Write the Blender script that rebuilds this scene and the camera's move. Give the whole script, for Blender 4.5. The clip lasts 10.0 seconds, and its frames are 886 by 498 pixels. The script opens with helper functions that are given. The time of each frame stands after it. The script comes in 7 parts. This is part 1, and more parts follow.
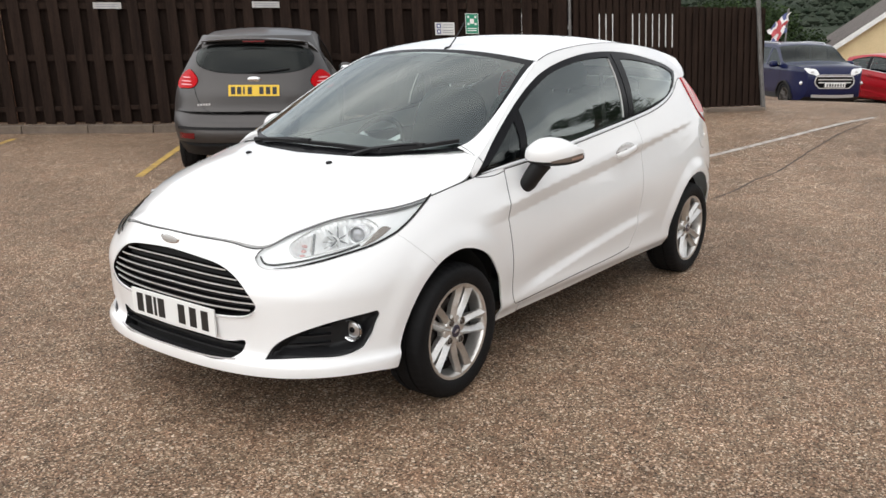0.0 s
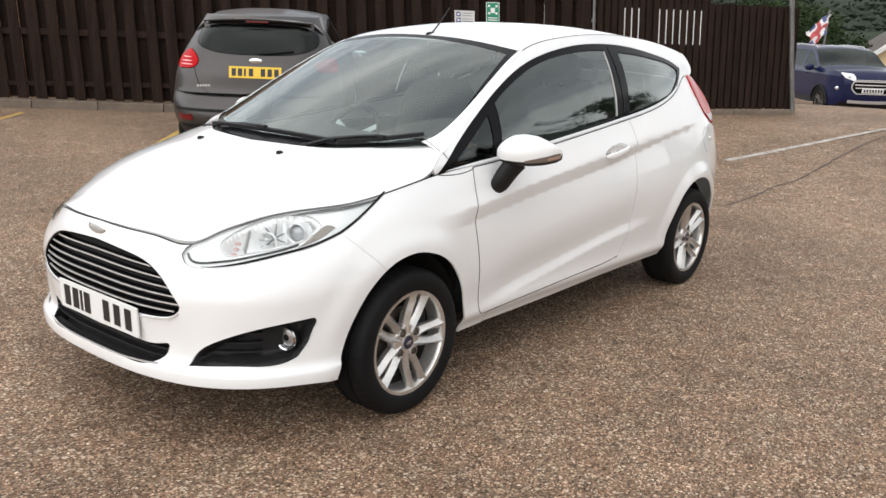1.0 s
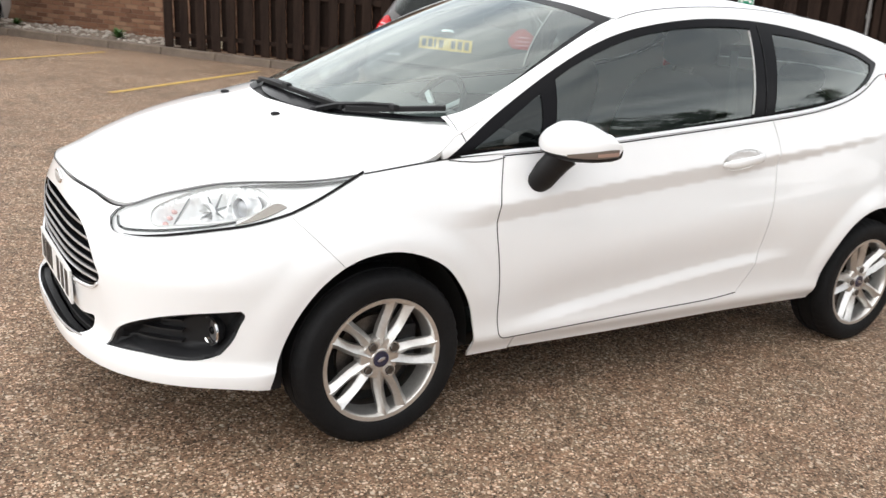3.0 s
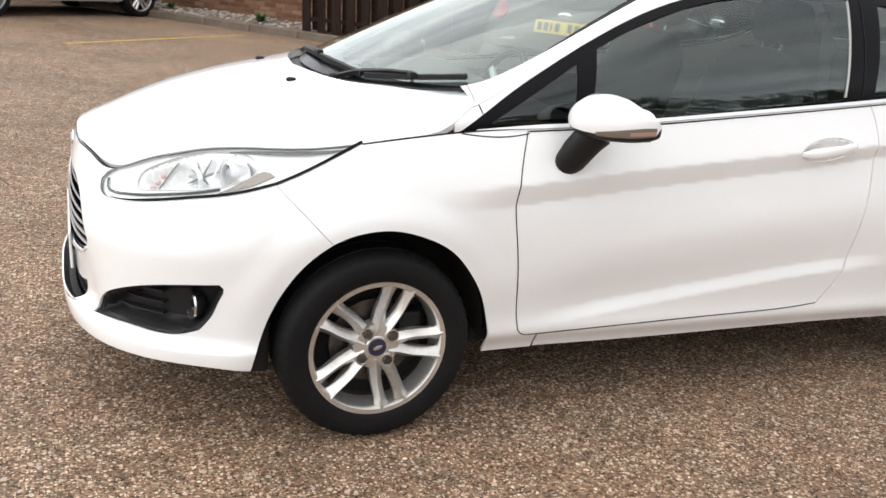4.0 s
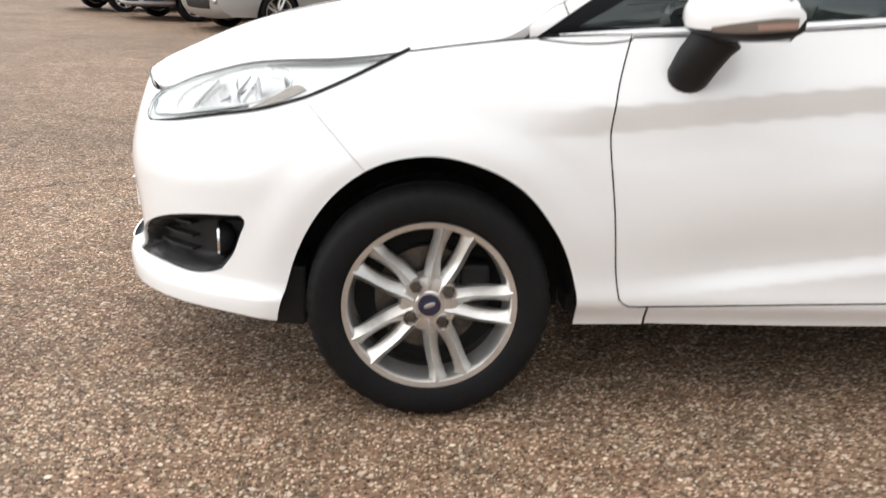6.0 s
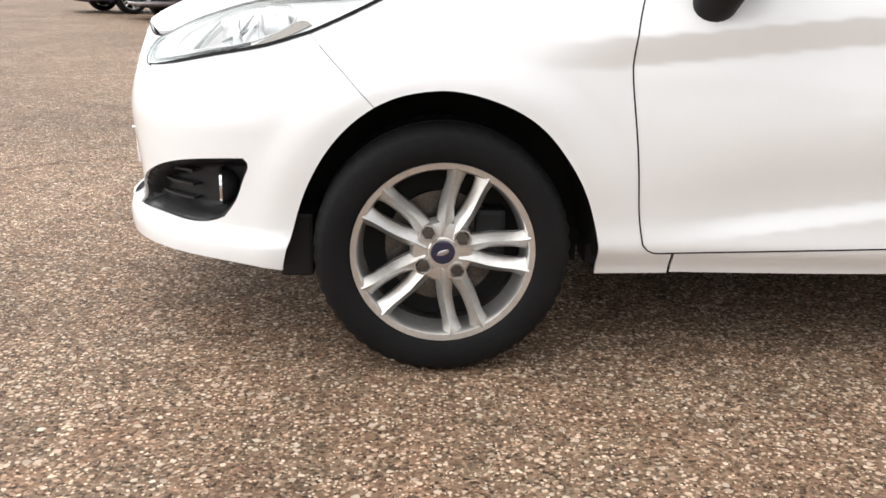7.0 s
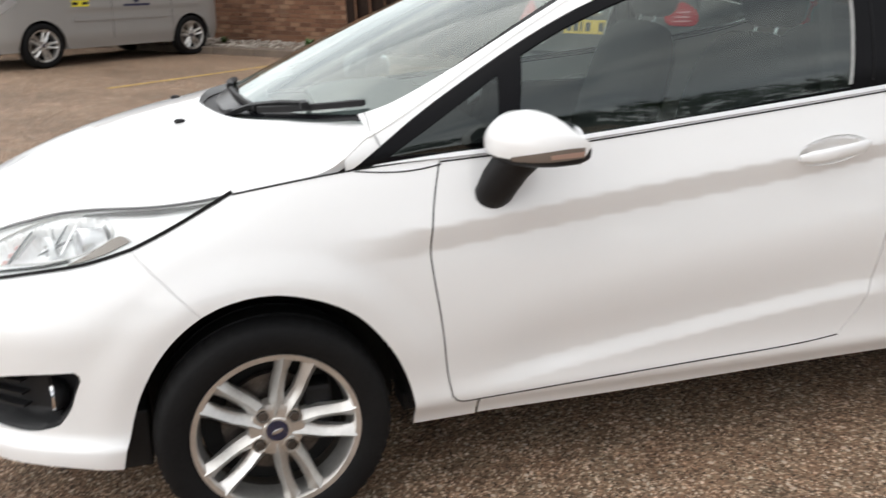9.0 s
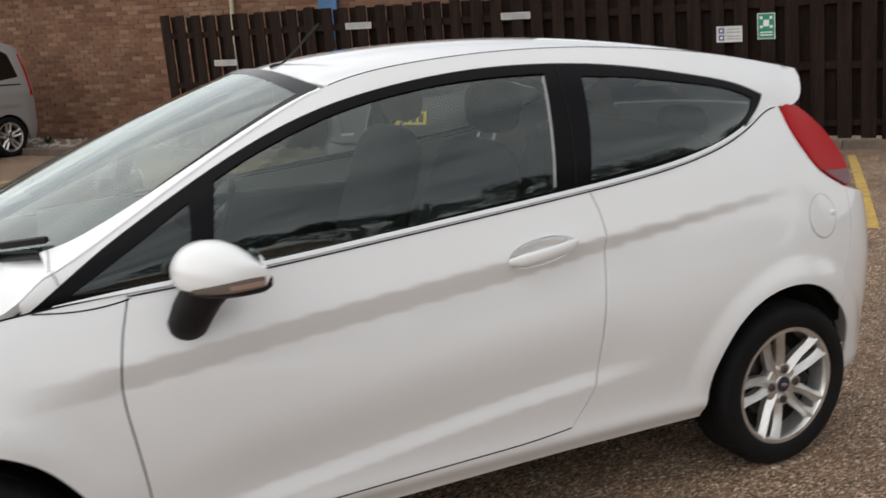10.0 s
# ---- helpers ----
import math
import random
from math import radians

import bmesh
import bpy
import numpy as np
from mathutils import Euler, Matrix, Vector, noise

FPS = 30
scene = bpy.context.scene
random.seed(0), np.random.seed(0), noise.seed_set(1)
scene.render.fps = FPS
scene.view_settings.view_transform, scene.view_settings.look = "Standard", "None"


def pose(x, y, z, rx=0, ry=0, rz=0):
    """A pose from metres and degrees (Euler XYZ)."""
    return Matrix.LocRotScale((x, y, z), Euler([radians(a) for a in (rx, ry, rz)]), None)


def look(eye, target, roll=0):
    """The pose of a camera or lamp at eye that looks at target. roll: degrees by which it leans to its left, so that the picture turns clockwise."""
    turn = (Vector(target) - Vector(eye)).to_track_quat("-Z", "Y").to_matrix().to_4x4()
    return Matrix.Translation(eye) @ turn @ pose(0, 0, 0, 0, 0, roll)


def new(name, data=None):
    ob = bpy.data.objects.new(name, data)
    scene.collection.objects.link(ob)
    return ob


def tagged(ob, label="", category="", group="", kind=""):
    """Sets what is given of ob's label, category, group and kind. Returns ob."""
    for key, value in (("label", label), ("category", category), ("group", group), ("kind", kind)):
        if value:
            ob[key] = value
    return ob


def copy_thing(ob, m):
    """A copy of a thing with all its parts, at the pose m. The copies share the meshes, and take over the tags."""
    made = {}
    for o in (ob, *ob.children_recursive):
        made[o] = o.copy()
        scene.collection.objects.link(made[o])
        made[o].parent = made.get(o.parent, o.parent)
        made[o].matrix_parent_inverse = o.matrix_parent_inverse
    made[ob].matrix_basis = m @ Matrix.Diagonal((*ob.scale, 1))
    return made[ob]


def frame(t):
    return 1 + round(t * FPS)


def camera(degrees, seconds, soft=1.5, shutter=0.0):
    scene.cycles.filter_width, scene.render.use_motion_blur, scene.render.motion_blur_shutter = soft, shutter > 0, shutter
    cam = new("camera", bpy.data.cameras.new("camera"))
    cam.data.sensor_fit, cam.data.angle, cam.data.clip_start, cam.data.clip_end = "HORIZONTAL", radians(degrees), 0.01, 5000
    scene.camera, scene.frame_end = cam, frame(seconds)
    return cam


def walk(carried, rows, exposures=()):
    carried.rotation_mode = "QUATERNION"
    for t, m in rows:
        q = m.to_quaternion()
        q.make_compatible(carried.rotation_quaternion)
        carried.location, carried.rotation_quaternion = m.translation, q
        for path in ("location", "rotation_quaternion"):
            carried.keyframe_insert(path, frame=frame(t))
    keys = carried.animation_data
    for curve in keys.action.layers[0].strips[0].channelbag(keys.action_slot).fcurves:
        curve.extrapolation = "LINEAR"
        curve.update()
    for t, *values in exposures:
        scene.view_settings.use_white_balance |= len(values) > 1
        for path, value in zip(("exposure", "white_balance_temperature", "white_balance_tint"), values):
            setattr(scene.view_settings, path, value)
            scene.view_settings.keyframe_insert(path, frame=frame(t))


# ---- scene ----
cam = camera(52.7, 10.0, shutter=0.3)
PATH = [
    (0, (-2.865, -2.89, 1.521), (-1.312, -1.726, 1.036), 0.2),
    (0.5, (-2.692, -2.927, 1.512), (-1.17, -1.73, 1.012), 1.3),
    (1, (-2.431, -2.916, 1.499), (-0.922, -1.704, 0.992), 2.3),
    (1.5, (-2.159, -2.974, 1.461), (-0.718, -1.69, 0.937), 3.8),
    (2, (-1.867, -3.029, 1.481), (-0.539, -1.639, 0.927), 5.4),
    (3.5, (-1.024, -3.045, 1.379), (-0.115, -1.361, 0.798), 5.3),
    (4, (-0.795, -3.029, 1.352), (-0.032, -1.284, 0.741), 5.6),
    (4.5, (-0.6, -2.916, 1.335), (0.044, -1.131, 0.701), 4.5),
    (5, (-0.388, -2.899, 1.329), (0.05, -1.058, 0.682), 3.7),
    (5.5, (-0.197, -2.838, 1.269), (0.056, -0.962, 0.624), 3.5),
    (6, (-0.111, -2.766, 1.033), (0.023, -0.862, 0.438), 2.3),
    (6.2, (-0.112, -2.744, 0.884), (0.005, -0.819, 0.357), 1.9),
    (7.5, (-0.11, -2.699, 0.868), (0.004, -0.813, 0.241), 1.6),
    (8, (-0.106, -2.694, 0.930), (0.015, -0.814, 0.284), 1.7),
    (8.3, (-0.140, -2.735, 1.015), (0.048, -0.851, 0.396), 1.5),
    (8.5, (-0.180, -2.760, 1.095), (0.098, -0.868, 0.498), 1.3),
    (8.7, (-0.187, -2.782, 1.228), (0.192, -0.914, 0.620), 0.8),
    (9, (-0.188, -2.781, 1.351), (0.377, -0.958, 0.752), -0.3),
    (9.3, (-0.128, -2.822, 1.387), (0.572, -1.03, 0.841), -1.5),
    (9.6, (-0.016, -2.838, 1.425), (0.779, -1.075, 0.914), -1.9),
    (10, (0.216, -2.883, 1.442), (1.069, -1.128, 1.004), -2.2),
]
EXPOSURES = [(0, 0.42), (1, 0.52), (1.5, 0.77), (2, 0.80), (3.5, 0.76), (5.5, 0.72), (6.2, 0.80), (7.5, 0.90), (8.5, 0.94), (9, 0.54), (9.5, 0.05), (10, 0.02)]
walk(cam, [(t, look(eye, target, roll)) for t, eye, target, roll in PATH], EXPOSURES)

# ---- sky and light ----
SUN_AT = (50, 284)  # degrees: height, bearing
world = bpy.data.worlds.new("world")
scene.world = world
world.use_nodes = True


def wire(tree, kind, **given):
    """A node with its settings; a value that is a socket is linked, any other is set."""
    node = tree.nodes.new(kind)
    for key, value in given.items():
        if key == "blend_type":
            node.blend_type = value
            continue
        if key == "data_type":
            node.data_type = value
            continue
        if key == "feature":
            node.feature = value
            continue
        if key == "operation":
            node.operation = value
            continue
        name = int(key[1:]) if key[0] == "_" else key.replace("__", " ")
        sock = node.inputs[name]
        if isinstance(value, bpy.types.NodeSocket):
            tree.links.new(value, sock)
        else:
            sock.default_value = value
    return node


nt = world.node_tree
nt.nodes.clear()
coord = wire(nt, "ShaderNodeTexCoord")
sky = wire(nt, "ShaderNodeTexSky")
sky.sky_type, sky.sun_disc = "NISHITA", False
sky.sun_elevation, sky.sun_rotation = radians(SUN_AT[0]), radians(SUN_AT[1])
# a broken layer of cloud over the blue
stretch = wire(nt, "ShaderNodeMapping", Vector=coord.outputs["Generated"], Scale=(1.0, 1.0, 3.2))
puff = wire(nt, "ShaderNodeTexNoise", Vector=stretch.outputs[0], Scale=2.1, Detail=7.0, Roughness=0.55)
cloud = wire(nt, "ShaderNodeValToRGB", Fac=puff.outputs["Fac"])
cloud.color_ramp.elements[0].position, cloud.color_ramp.elements[0].color = 0.33, (5.2, 5.5, 6.0, 1)
cloud.color_ramp.elements[1].position, cloud.color_ramp.elements[1].color = 0.68, (12.5, 12.4, 12.2, 1)
over = wire(nt, "ShaderNodeMix", data_type="RGBA", _0=0.9, _6=sky.outputs[0], _7=cloud.outputs[0])
# the cloud is brightest where the veiled sun stands
sunward = (math.sin(radians(SUN_AT[1])) * math.cos(radians(SUN_AT[0])), math.cos(radians(SUN_AT[1])) * math.cos(radians(SUN_AT[0])), math.sin(radians(SUN_AT[0])))
toward = wire(nt, "ShaderNodeVectorMath", operation="DOT_PRODUCT", _0=coord.outputs["Generated"], _1=sunward)
glow = wire(nt, "ShaderNodeMapRange", _0=toward.outputs["Value"], _1=-0.1, _2=1.0, _3=0.78, _4=1.40)
lit = wire(nt, "ShaderNodeMix", data_type="RGBA", blend_type="MULTIPLY", _0=1.0, _6=over.outputs[2], _7=glow.outputs[0])
# and milky towards the horizon
up_way = wire(nt, "ShaderNodeSeparateXYZ", Vector=coord.outputs["Generated"])
milky = wire(nt, "ShaderNodeMapRange", _0=up_way.outputs[2], _1=0.08, _2=0.62, _3=1.38, _4=0.90)
veiled = wire(nt, "ShaderNodeMix", data_type="RGBA", blend_type="MULTIPLY", _0=1.0, _6=lit.outputs[2], _7=milky.outputs[0])
back = wire(nt, "ShaderNodeBackground", Color=veiled.outputs[2], Strength=0.10)
out = wire(nt, "ShaderNodeOutputWorld", Surface=back.outputs[0])

sun = bpy.data.lights.new("sun", "SUN")
sun.energy, sun.angle, sun.color = 0.75, radians(110), (1.0, 0.95, 0.88)
sun_lamp = new("sun", sun)
_el, _be = radians(SUN_AT[0]), radians(SUN_AT[1])
sun_lamp.matrix_world = look((0, 0, 30), (-math.sin(_be) * math.cos(_el), -math.cos(_be) * math.cos(_el), 30 - math.sin(_el)))


# ---- materials ----
def material(name, colour=(0.5, 0.5, 0.5), rough=0.5, metal=0.0, **more):
    """A Principled surface; returns the material, its tree and its shader."""
    m = bpy.data.materials.new(name)
    m.use_nodes = True
    b = m.node_tree.nodes["Principled BSDF"]
    b.inputs["Base Color"].default_value = (*colour, 1)
    b.inputs["Roughness"].default_value, b.inputs["Metallic"].default_value = rough, metal
    for key, value in more.items():
        b.inputs[key.replace("__", " ")].default_value = value
    return m, m.node_tree, b


def speckled(name, dark, light, scale, rough=0.6, metal=0.0, bump=0.0, fine=None, where="Object", stretch=(1, 1, 1), **more):
    """A surface that varies between two colours at two scales, with fine relief."""
    m, t, b = material(name, light, rough, metal, **more)
    c = wire(t, "ShaderNodeTexCoord")
    v = wire(t, "ShaderNodeMapping", Vector=c.outputs[where], Scale=stretch)
    big = wire(t, "ShaderNodeTexNoise", Vector=v.outputs[0], Scale=scale, Detail=4.0, Roughness=0.6)
    small = wire(t, "ShaderNodeTexNoise", Vector=v.outputs[0], Scale=fine or scale * 14, Detail=3.0, Roughness=0.6)
    mean = wire(t, "ShaderNodeMix", data_type="FLOAT", _0=0.4, _2=big.outputs["Fac"], _3=small.outputs["Fac"])
    ramp = wire(t, "ShaderNodeValToRGB", Fac=mean.outputs[0])
    ramp.color_ramp.elements[0].position, ramp.color_ramp.elements[0].color = 0.36, (*dark, 1)
    ramp.color_ramp.elements[1].position, ramp.color_ramp.elements[1].color = 0.64, (*light, 1)
    t.links.new(ramp.outputs[0], b.inputs["Base Color"])
    if bump:
        h = wire(t, "ShaderNodeBump", Strength=bump, Distance=0.01, Height=small.outputs["Fac"])
        t.links.new(h.outputs[0], b.inputs["Normal"])
    return m


def paint(name, colour, dirt=0.04, coat=1.0, rough=0.35, spec=0.5, metal=0.0):
    """Lacquered car paint with a thin film of road dust low down the scale."""
    m, t, b = material(name, colour, rough, metal, Coat__Weight=coat, Coat__Roughness=0.03, Specular__IOR__Level=spec)
    c = wire(t, "ShaderNodeTexCoord")
    n = wire(t, "ShaderNodeTexNoise", Vector=c.outputs["Object"], Scale=3.0, Detail=6.0, Roughness=0.65)
    f = wire(t, "ShaderNodeMapRange", _0=n.outputs["Fac"], _1=0.45, _2=0.75, _3=0.0, _4=dirt)
    dust = tuple(0.6 * v + 0.4 * w for v, w in zip(colour, (0.30, 0.27, 0.23)))
    x = wire(t, "ShaderNodeMix", data_type="RGBA", _0=f.outputs[0], _6=(*colour, 1), _7=(*dust, 1))
    t.links.new(x.outputs[2], b.inputs["Base Color"])
    r = wire(t, "ShaderNodeMapRange", _0=n.outputs["Fac"], _1=0.3, _2=0.8, _3=0.02, _4=0.07)
    t.links.new(r.outputs[0], b.inputs["Coat Roughness"])
    return m


def glass(name, tint=(0.75, 0.8, 0.78), rough=0.0, ior=1.5, gain=1.0, steep=4.2):
    """A thin pane: clear tinted glass that mirrors by its angle."""
    m = bpy.data.materials.new(name)
    m.use_nodes = True
    t = m.node_tree
    t.nodes.clear()
    w = wire(t, "ShaderNodeLayerWeight", Blend=0.5)
    p5 = wire(t, "ShaderNodeMath", operation="POWER", _0=w.outputs["Facing"], _1=steep)
    f0 = ((ior - 1) / (ior + 1)) ** 2 * 1.8
    g = wire(t, "ShaderNodeMath", operation="MULTIPLY_ADD", _0=p5.outputs[0], _1=0.95 - f0 * gain, _2=f0 * gain)
    g.use_clamp = True
    clear = wire(t, "ShaderNodeBsdfTransparent", Color=(*tint, 1))
    shine = wire(t, "ShaderNodeBsdfGlossy", Color=(0.94, 1.0, 0.975, 1), Roughness=rough)
    mix = wire(t, "ShaderNodeMixShader", _0=g.outputs[0], _1=clear.outputs[0], _2=shine.outputs[0])
    wire(t, "ShaderNodeOutputMaterial", Surface=mix.outputs[0])
    return m


def aggregate():
    """Worn tarmac: fine brown grit in binder, with pale and dark chippings of several sizes showing in drifts."""
    m, t, b = material("chipping_tarmac", (0.2, 0.16, 0.13), 0.75, Specular__IOR__Level=0.16)
    c = wire(t, "ShaderNodeTexCoord")
    p = c.outputs["Object"]
    warp = wire(t, "ShaderNodeTexNoise", Vector=p, Scale=55.0, Detail=2.0)
    off = wire(t, "ShaderNodeMix", data_type="RGBA", _0=0.010, _6=p, _7=warp.outputs["Color"])
    # the grit
    cells = wire(t, "ShaderNodeTexVoronoi", Vector=off.outputs[2], Scale=150.0, Randomness=1.0)
    pick = wire(t, "ShaderNodeSeparateColor", Color=cells.outputs["Color"])
    tone = wire(t, "ShaderNodeValToRGB", Fac=pick.outputs[0])
    e = tone.color_ramp.elements
    e[0].position, e[0].color = 0.0, (0.045, 0.032, 0.023, 1)
    e[1].position, e[1].color = 1.0, (0.60, 0.455, 0.33, 1)
    for at, col in ((0.12, (0.105, 0.072, 0.050)), (0.35, (0.190, 0.128, 0.087)), (0.70, (0.262, 0.178, 0.122)), (0.90, (0.370, 0.260, 0.184))):
        e.new(at).color = (*col, 1)
    colour, height = tone.outputs[0], pick.outputs[1]
    drift = wire(t, "ShaderNodeTexNoise", Vector=p, Scale=3.2, Detail=5.0, Roughness=0.7)
    # chippings that stand out of the grit: cells a metre, share shown, size, dark and light colour
    for scale, share, size, dark, light in (
        (95.0, 0.11, 0.46, (0.018, 0.013, 0.010), (0.085, 0.060, 0.044)),
        (120.0, 0.24, 0.46, (0.42, 0.29, 0.20), (0.98, 0.83, 0.66)),
        (76.0, 0.25, 0.52, (0.46, 0.33, 0.24), (0.98, 0.83, 0.67)),
        (50.0, 0.15, 0.48, (0.42, 0.33, 0.26), (0.95, 0.82, 0.68)),
    ):
        cell = wire(t, "ShaderNodeTexVoronoi", Vector=off.outputs[2], Scale=scale, Randomness=1.0)
        own = wire(t, "ShaderNodeSeparateColor", Color=cell.outputs["Color"])
        thick = wire(t, "ShaderNodeMapRange", _0=drift.outputs["Fac"], _1=0.30, _2=0.70, _3=1.0 - share * 0.35, _4=1.0 - share * 1.9)
        shown = wire(t, "ShaderNodeMath", operation="GREATER_THAN", _0=own.outputs[0], _1=thick.outputs[0])
        reach_of = wire(t, "ShaderNodeMapRange", _0=own.outputs[1], _1=0.0, _2=1.0, _3=size * 0.45, _4=size)
        gone = wire(t, "ShaderNodeMath", operation="SUBTRACT", _0=reach_of.outputs[0], _1=cell.outputs["Distance"])
        soft = wire(t, "ShaderNodeMapRange", _0=gone.outputs[0], _1=0.0, _2=0.06, _3=0.0, _4=1.0)
        mask = wire(t, "ShaderNodeMath", operation="MULTIPLY", _0=shown.outputs[0], _1=soft.outputs[0])
        hue = wire(t, "ShaderNodeMix", data_type="RGBA", _0=own.outputs[2], _6=(*dark, 1), _7=(*light, 1))
        colour = wire(t, "ShaderNodeMix", data_type="RGBA", _0=mask.outputs[0], _6=colour, _7=hue.outputs[2]).outputs[2]
        lift = wire(t, "ShaderNodeMath", operation="MULTIPLY_ADD", _0=mask.outputs[0], _1=0.9 if light[0] > 0.5 else -0.7, _2=height)
        height = lift.outputs[0]
    # pinkish to grey cast, stone by stone and in patches
    patch = wire(t, "ShaderNodeTexNoise", Vector=p, Scale=5.0, Detail=4.0, Roughness=0.65)
    lean = wire(t, "ShaderNodeMix", data_type="FLOAT", _0=0.6, _2=pick.outputs[1], _3=patch.outputs["Fac"])
    cast = wire(t, "ShaderNodeValToRGB", Fac=lean.outputs[0])
    cast.color_ramp.elements[0].position, cast.color_ramp.elements[0].color = 0.28, (0.94, 1.0, 0.98, 1)
    cast.color_ramp.elements[1].position, cast.color_ramp.elements[1].color = 0.70, (1.13, 0.98, 0.90, 1)
    tinted = wire(t, "ShaderNodeMix", data_type="RGBA", blend_type="MULTIPLY", _0=1.0, _6=colour, _7=cast.outputs[0])
    # worn and damp patches
    wide = wire(t, "ShaderNodeTexNoise", Vector=p, Scale=0.55, Detail=6.0, Roughness=0.62)
    fade = wire(t, "ShaderNodeMapRange", _0=wide.outputs["Fac"], _1=0.33, _2=0.68, _3=0.66, _4=1.06)
    mid = wire(t, "ShaderNodeTexNoise", Vector=p, Scale=9.0, Detail=6.0, Roughness=0.75)
    fade2 = wire(t, "ShaderNodeMapRange", _0=mid.outputs["Fac"], _1=0.3, _2=0.7, _3=0.66, _4=1.22)
    prod = wire(t, "ShaderNodeMath", operation="MULTIPLY", _0=fade.outputs[0], _1=fade2.outputs[0])
    worn = wire(t, "ShaderNodeMix", data_type="RGBA", blend_type="MULTIPLY", _0=1.0, _6=tinted.outputs[2], _7=prod.outputs[0])
    t.links.new(worn.outputs[2], b.inputs["Base Color"])
    bump = wire(t, "ShaderNodeBump", Strength=0.6, Distance=0.003, Height=height)
    t.links.new(bump.outputs[0], b.inputs["Normal"])
    rough = wire(t, "ShaderNodeMapRange", _0=pick.outputs[2], _1=0.0, _2=1.0, _3=0.5, _4=0.95)
    t.links.new(rough.outputs[0], b.inputs["Roughness"])
    return m


WHITE = paint("white_car_paint", (0.86, 0.86, 0.855), dirt=0.06)
PLASTIC = speckled("black_grained_plastic", (0.009, 0.009, 0.010), (0.016, 0.016, 0.017), 4.0, rough=0.5, bump=0.15, fine=400, Specular__IOR__Level=0.3)
GLOSS_BLACK = material("gloss_black_trim", (0.006, 0.006, 0.007), 0.2, Specular__IOR__Level=0.10)[0]
MATT_BLACK = material("matt_black_trim", (0.008, 0.008, 0.009), 0.55, Specular__IOR__Level=0.3)[0]
DARK = material("dark_void", (0.014, 0.0135, 0.013), 0.9)[0]
RUBBER = speckled("tyre_rubber", (0.005, 0.005, 0.0055), (0.0105, 0.0102, 0.0104), 5.0, rough=0.66, bump=0.2, fine=160, Specular__IOR__Level=0.17)
CHROME = material("chrome", (0.82, 0.82, 0.83), 0.12, 1.0)[0]
SATIN = material("satin_chrome", (0.62, 0.62, 0.63), 0.3, 1.0)[0]
ALLOY = speckled("painted_silver_alloy", (0.55, 0.535, 0.51), (0.72, 0.705, 0.68), 6.0, rough=0.29, metal=0.80)
# the shade inside the rim is put into this darker metal; also dark wheels
BARREL = speckled("dark_wheel_and_barrel_shade", (0.07, 0.062, 0.055), (0.15, 0.135, 0.12), 9.0, rough=0.5, metal=0.5)
STEEL = speckled("brake_steel", (0.05, 0.042, 0.036), (0.15, 0.13, 0.115), 18.0, rough=0.45, metal=0.7)
LENS = glass("clear_lamp_lens", (0.97, 0.98, 0.98), ior=1.45)
SCREEN_GLASS = glass("windscreen_glass", (0.70, 0.79, 0.76), ior=1.55, gain=1.1, steep=3.5)
SIDE_GLASS = glass("tinted_side_glass", (0.62, 0.69, 0.66), ior=1.55, gain=1.0, steep=3.0)
REAR_GLASS = glass("privacy_glass", (0.16, 0.17, 0.17), ior=1.55, gain=0.7)
REFLECTOR = material("lamp_reflector", (0.93, 0.93, 0.93), 0.30, 0.35)[0]
LAMP_GREY = material("lamp_bezel_grey", (0.52, 0.51, 0.50), 0.3, 0.3)[0]
AMBER = material("amber_bulb_cover", (0.55, 0.33, 0.31), 0.3, 0.0)[0]
WARM = material("warm_bulb_cover", (0.36, 0.23, 0.18), 0.3)[0]
SMOKED = material("smoked_lens", (0.21, 0.175, 0.15), 0.15, 0.2)[0]
BEZEL = material("white_lamp_bezel", (0.80, 0.80, 0.80), 0.28, 0.15)[0]
LID = material("grey_lamp_edge", (0.16, 0.16, 0.165), 0.3, 0.3)[0]
# pale bases hold the white that these chromes would mirror from the sky
BRIGHT = material("bright_plated_trim", (0.84, 0.84, 0.85), 0.22, 0.55)[0]
SKY_PALE_CHROME = material("sky_pale_chrome", (0.80, 0.80, 0.81), 0.32, 0.30)[0]
RED_LENS = material("red_tail_lamp_lens", (0.42, 0.003, 0.006), 0.07, 0.0, Specular__IOR__Level=0.10)[0]
DARK_RED = material("deep_red_lens", (0.12, 0.003, 0.005), 0.12, 0.0, Coat__Weight=0.3)[0]
BADGE_BLUE = material("blue_enamel", (0.006, 0.011, 0.042), 0.15, 0.0, Coat__Weight=1.0)[0]
CLOTH = speckled("charcoal_seat_cloth", (0.014, 0.014, 0.016), (0.035, 0.035, 0.038), 40.0, rough=0.9, bump=0.3)
TRIM_GREY = speckled("grey_cabin_trim", (0.03, 0.03, 0.032), (0.05, 0.05, 0.052), 20.0, rough=0.6, bump=0.2)
HEADLINING = speckled("pale_headlining", (0.38, 0.37, 0.35), (0.45, 0.44, 0.42), 30.0, rough=0.95)
PLATE_WHITE = material("white_number_plate", (0.80, 0.80, 0.78), 0.3)[0]
PLATE_YELLOW = material("yellow_number_plate", (0.80, 0.52, 0.03), 0.35)[0]
INK = material("black_ink", (0.012, 0.012, 0.012), 0.4)[0]
TARMAC = aggregate()


# ---- mesh tools ----
from mathutils.geometry import delaunay_2d_cdt


def thing(name, label, category, at=None, group="", kind=""):
    ob = new(name)
    ob.empty_display_size = 0.1
    if at is not None:
        ob.matrix_world = at
    return tagged(ob, label, category, group, kind)


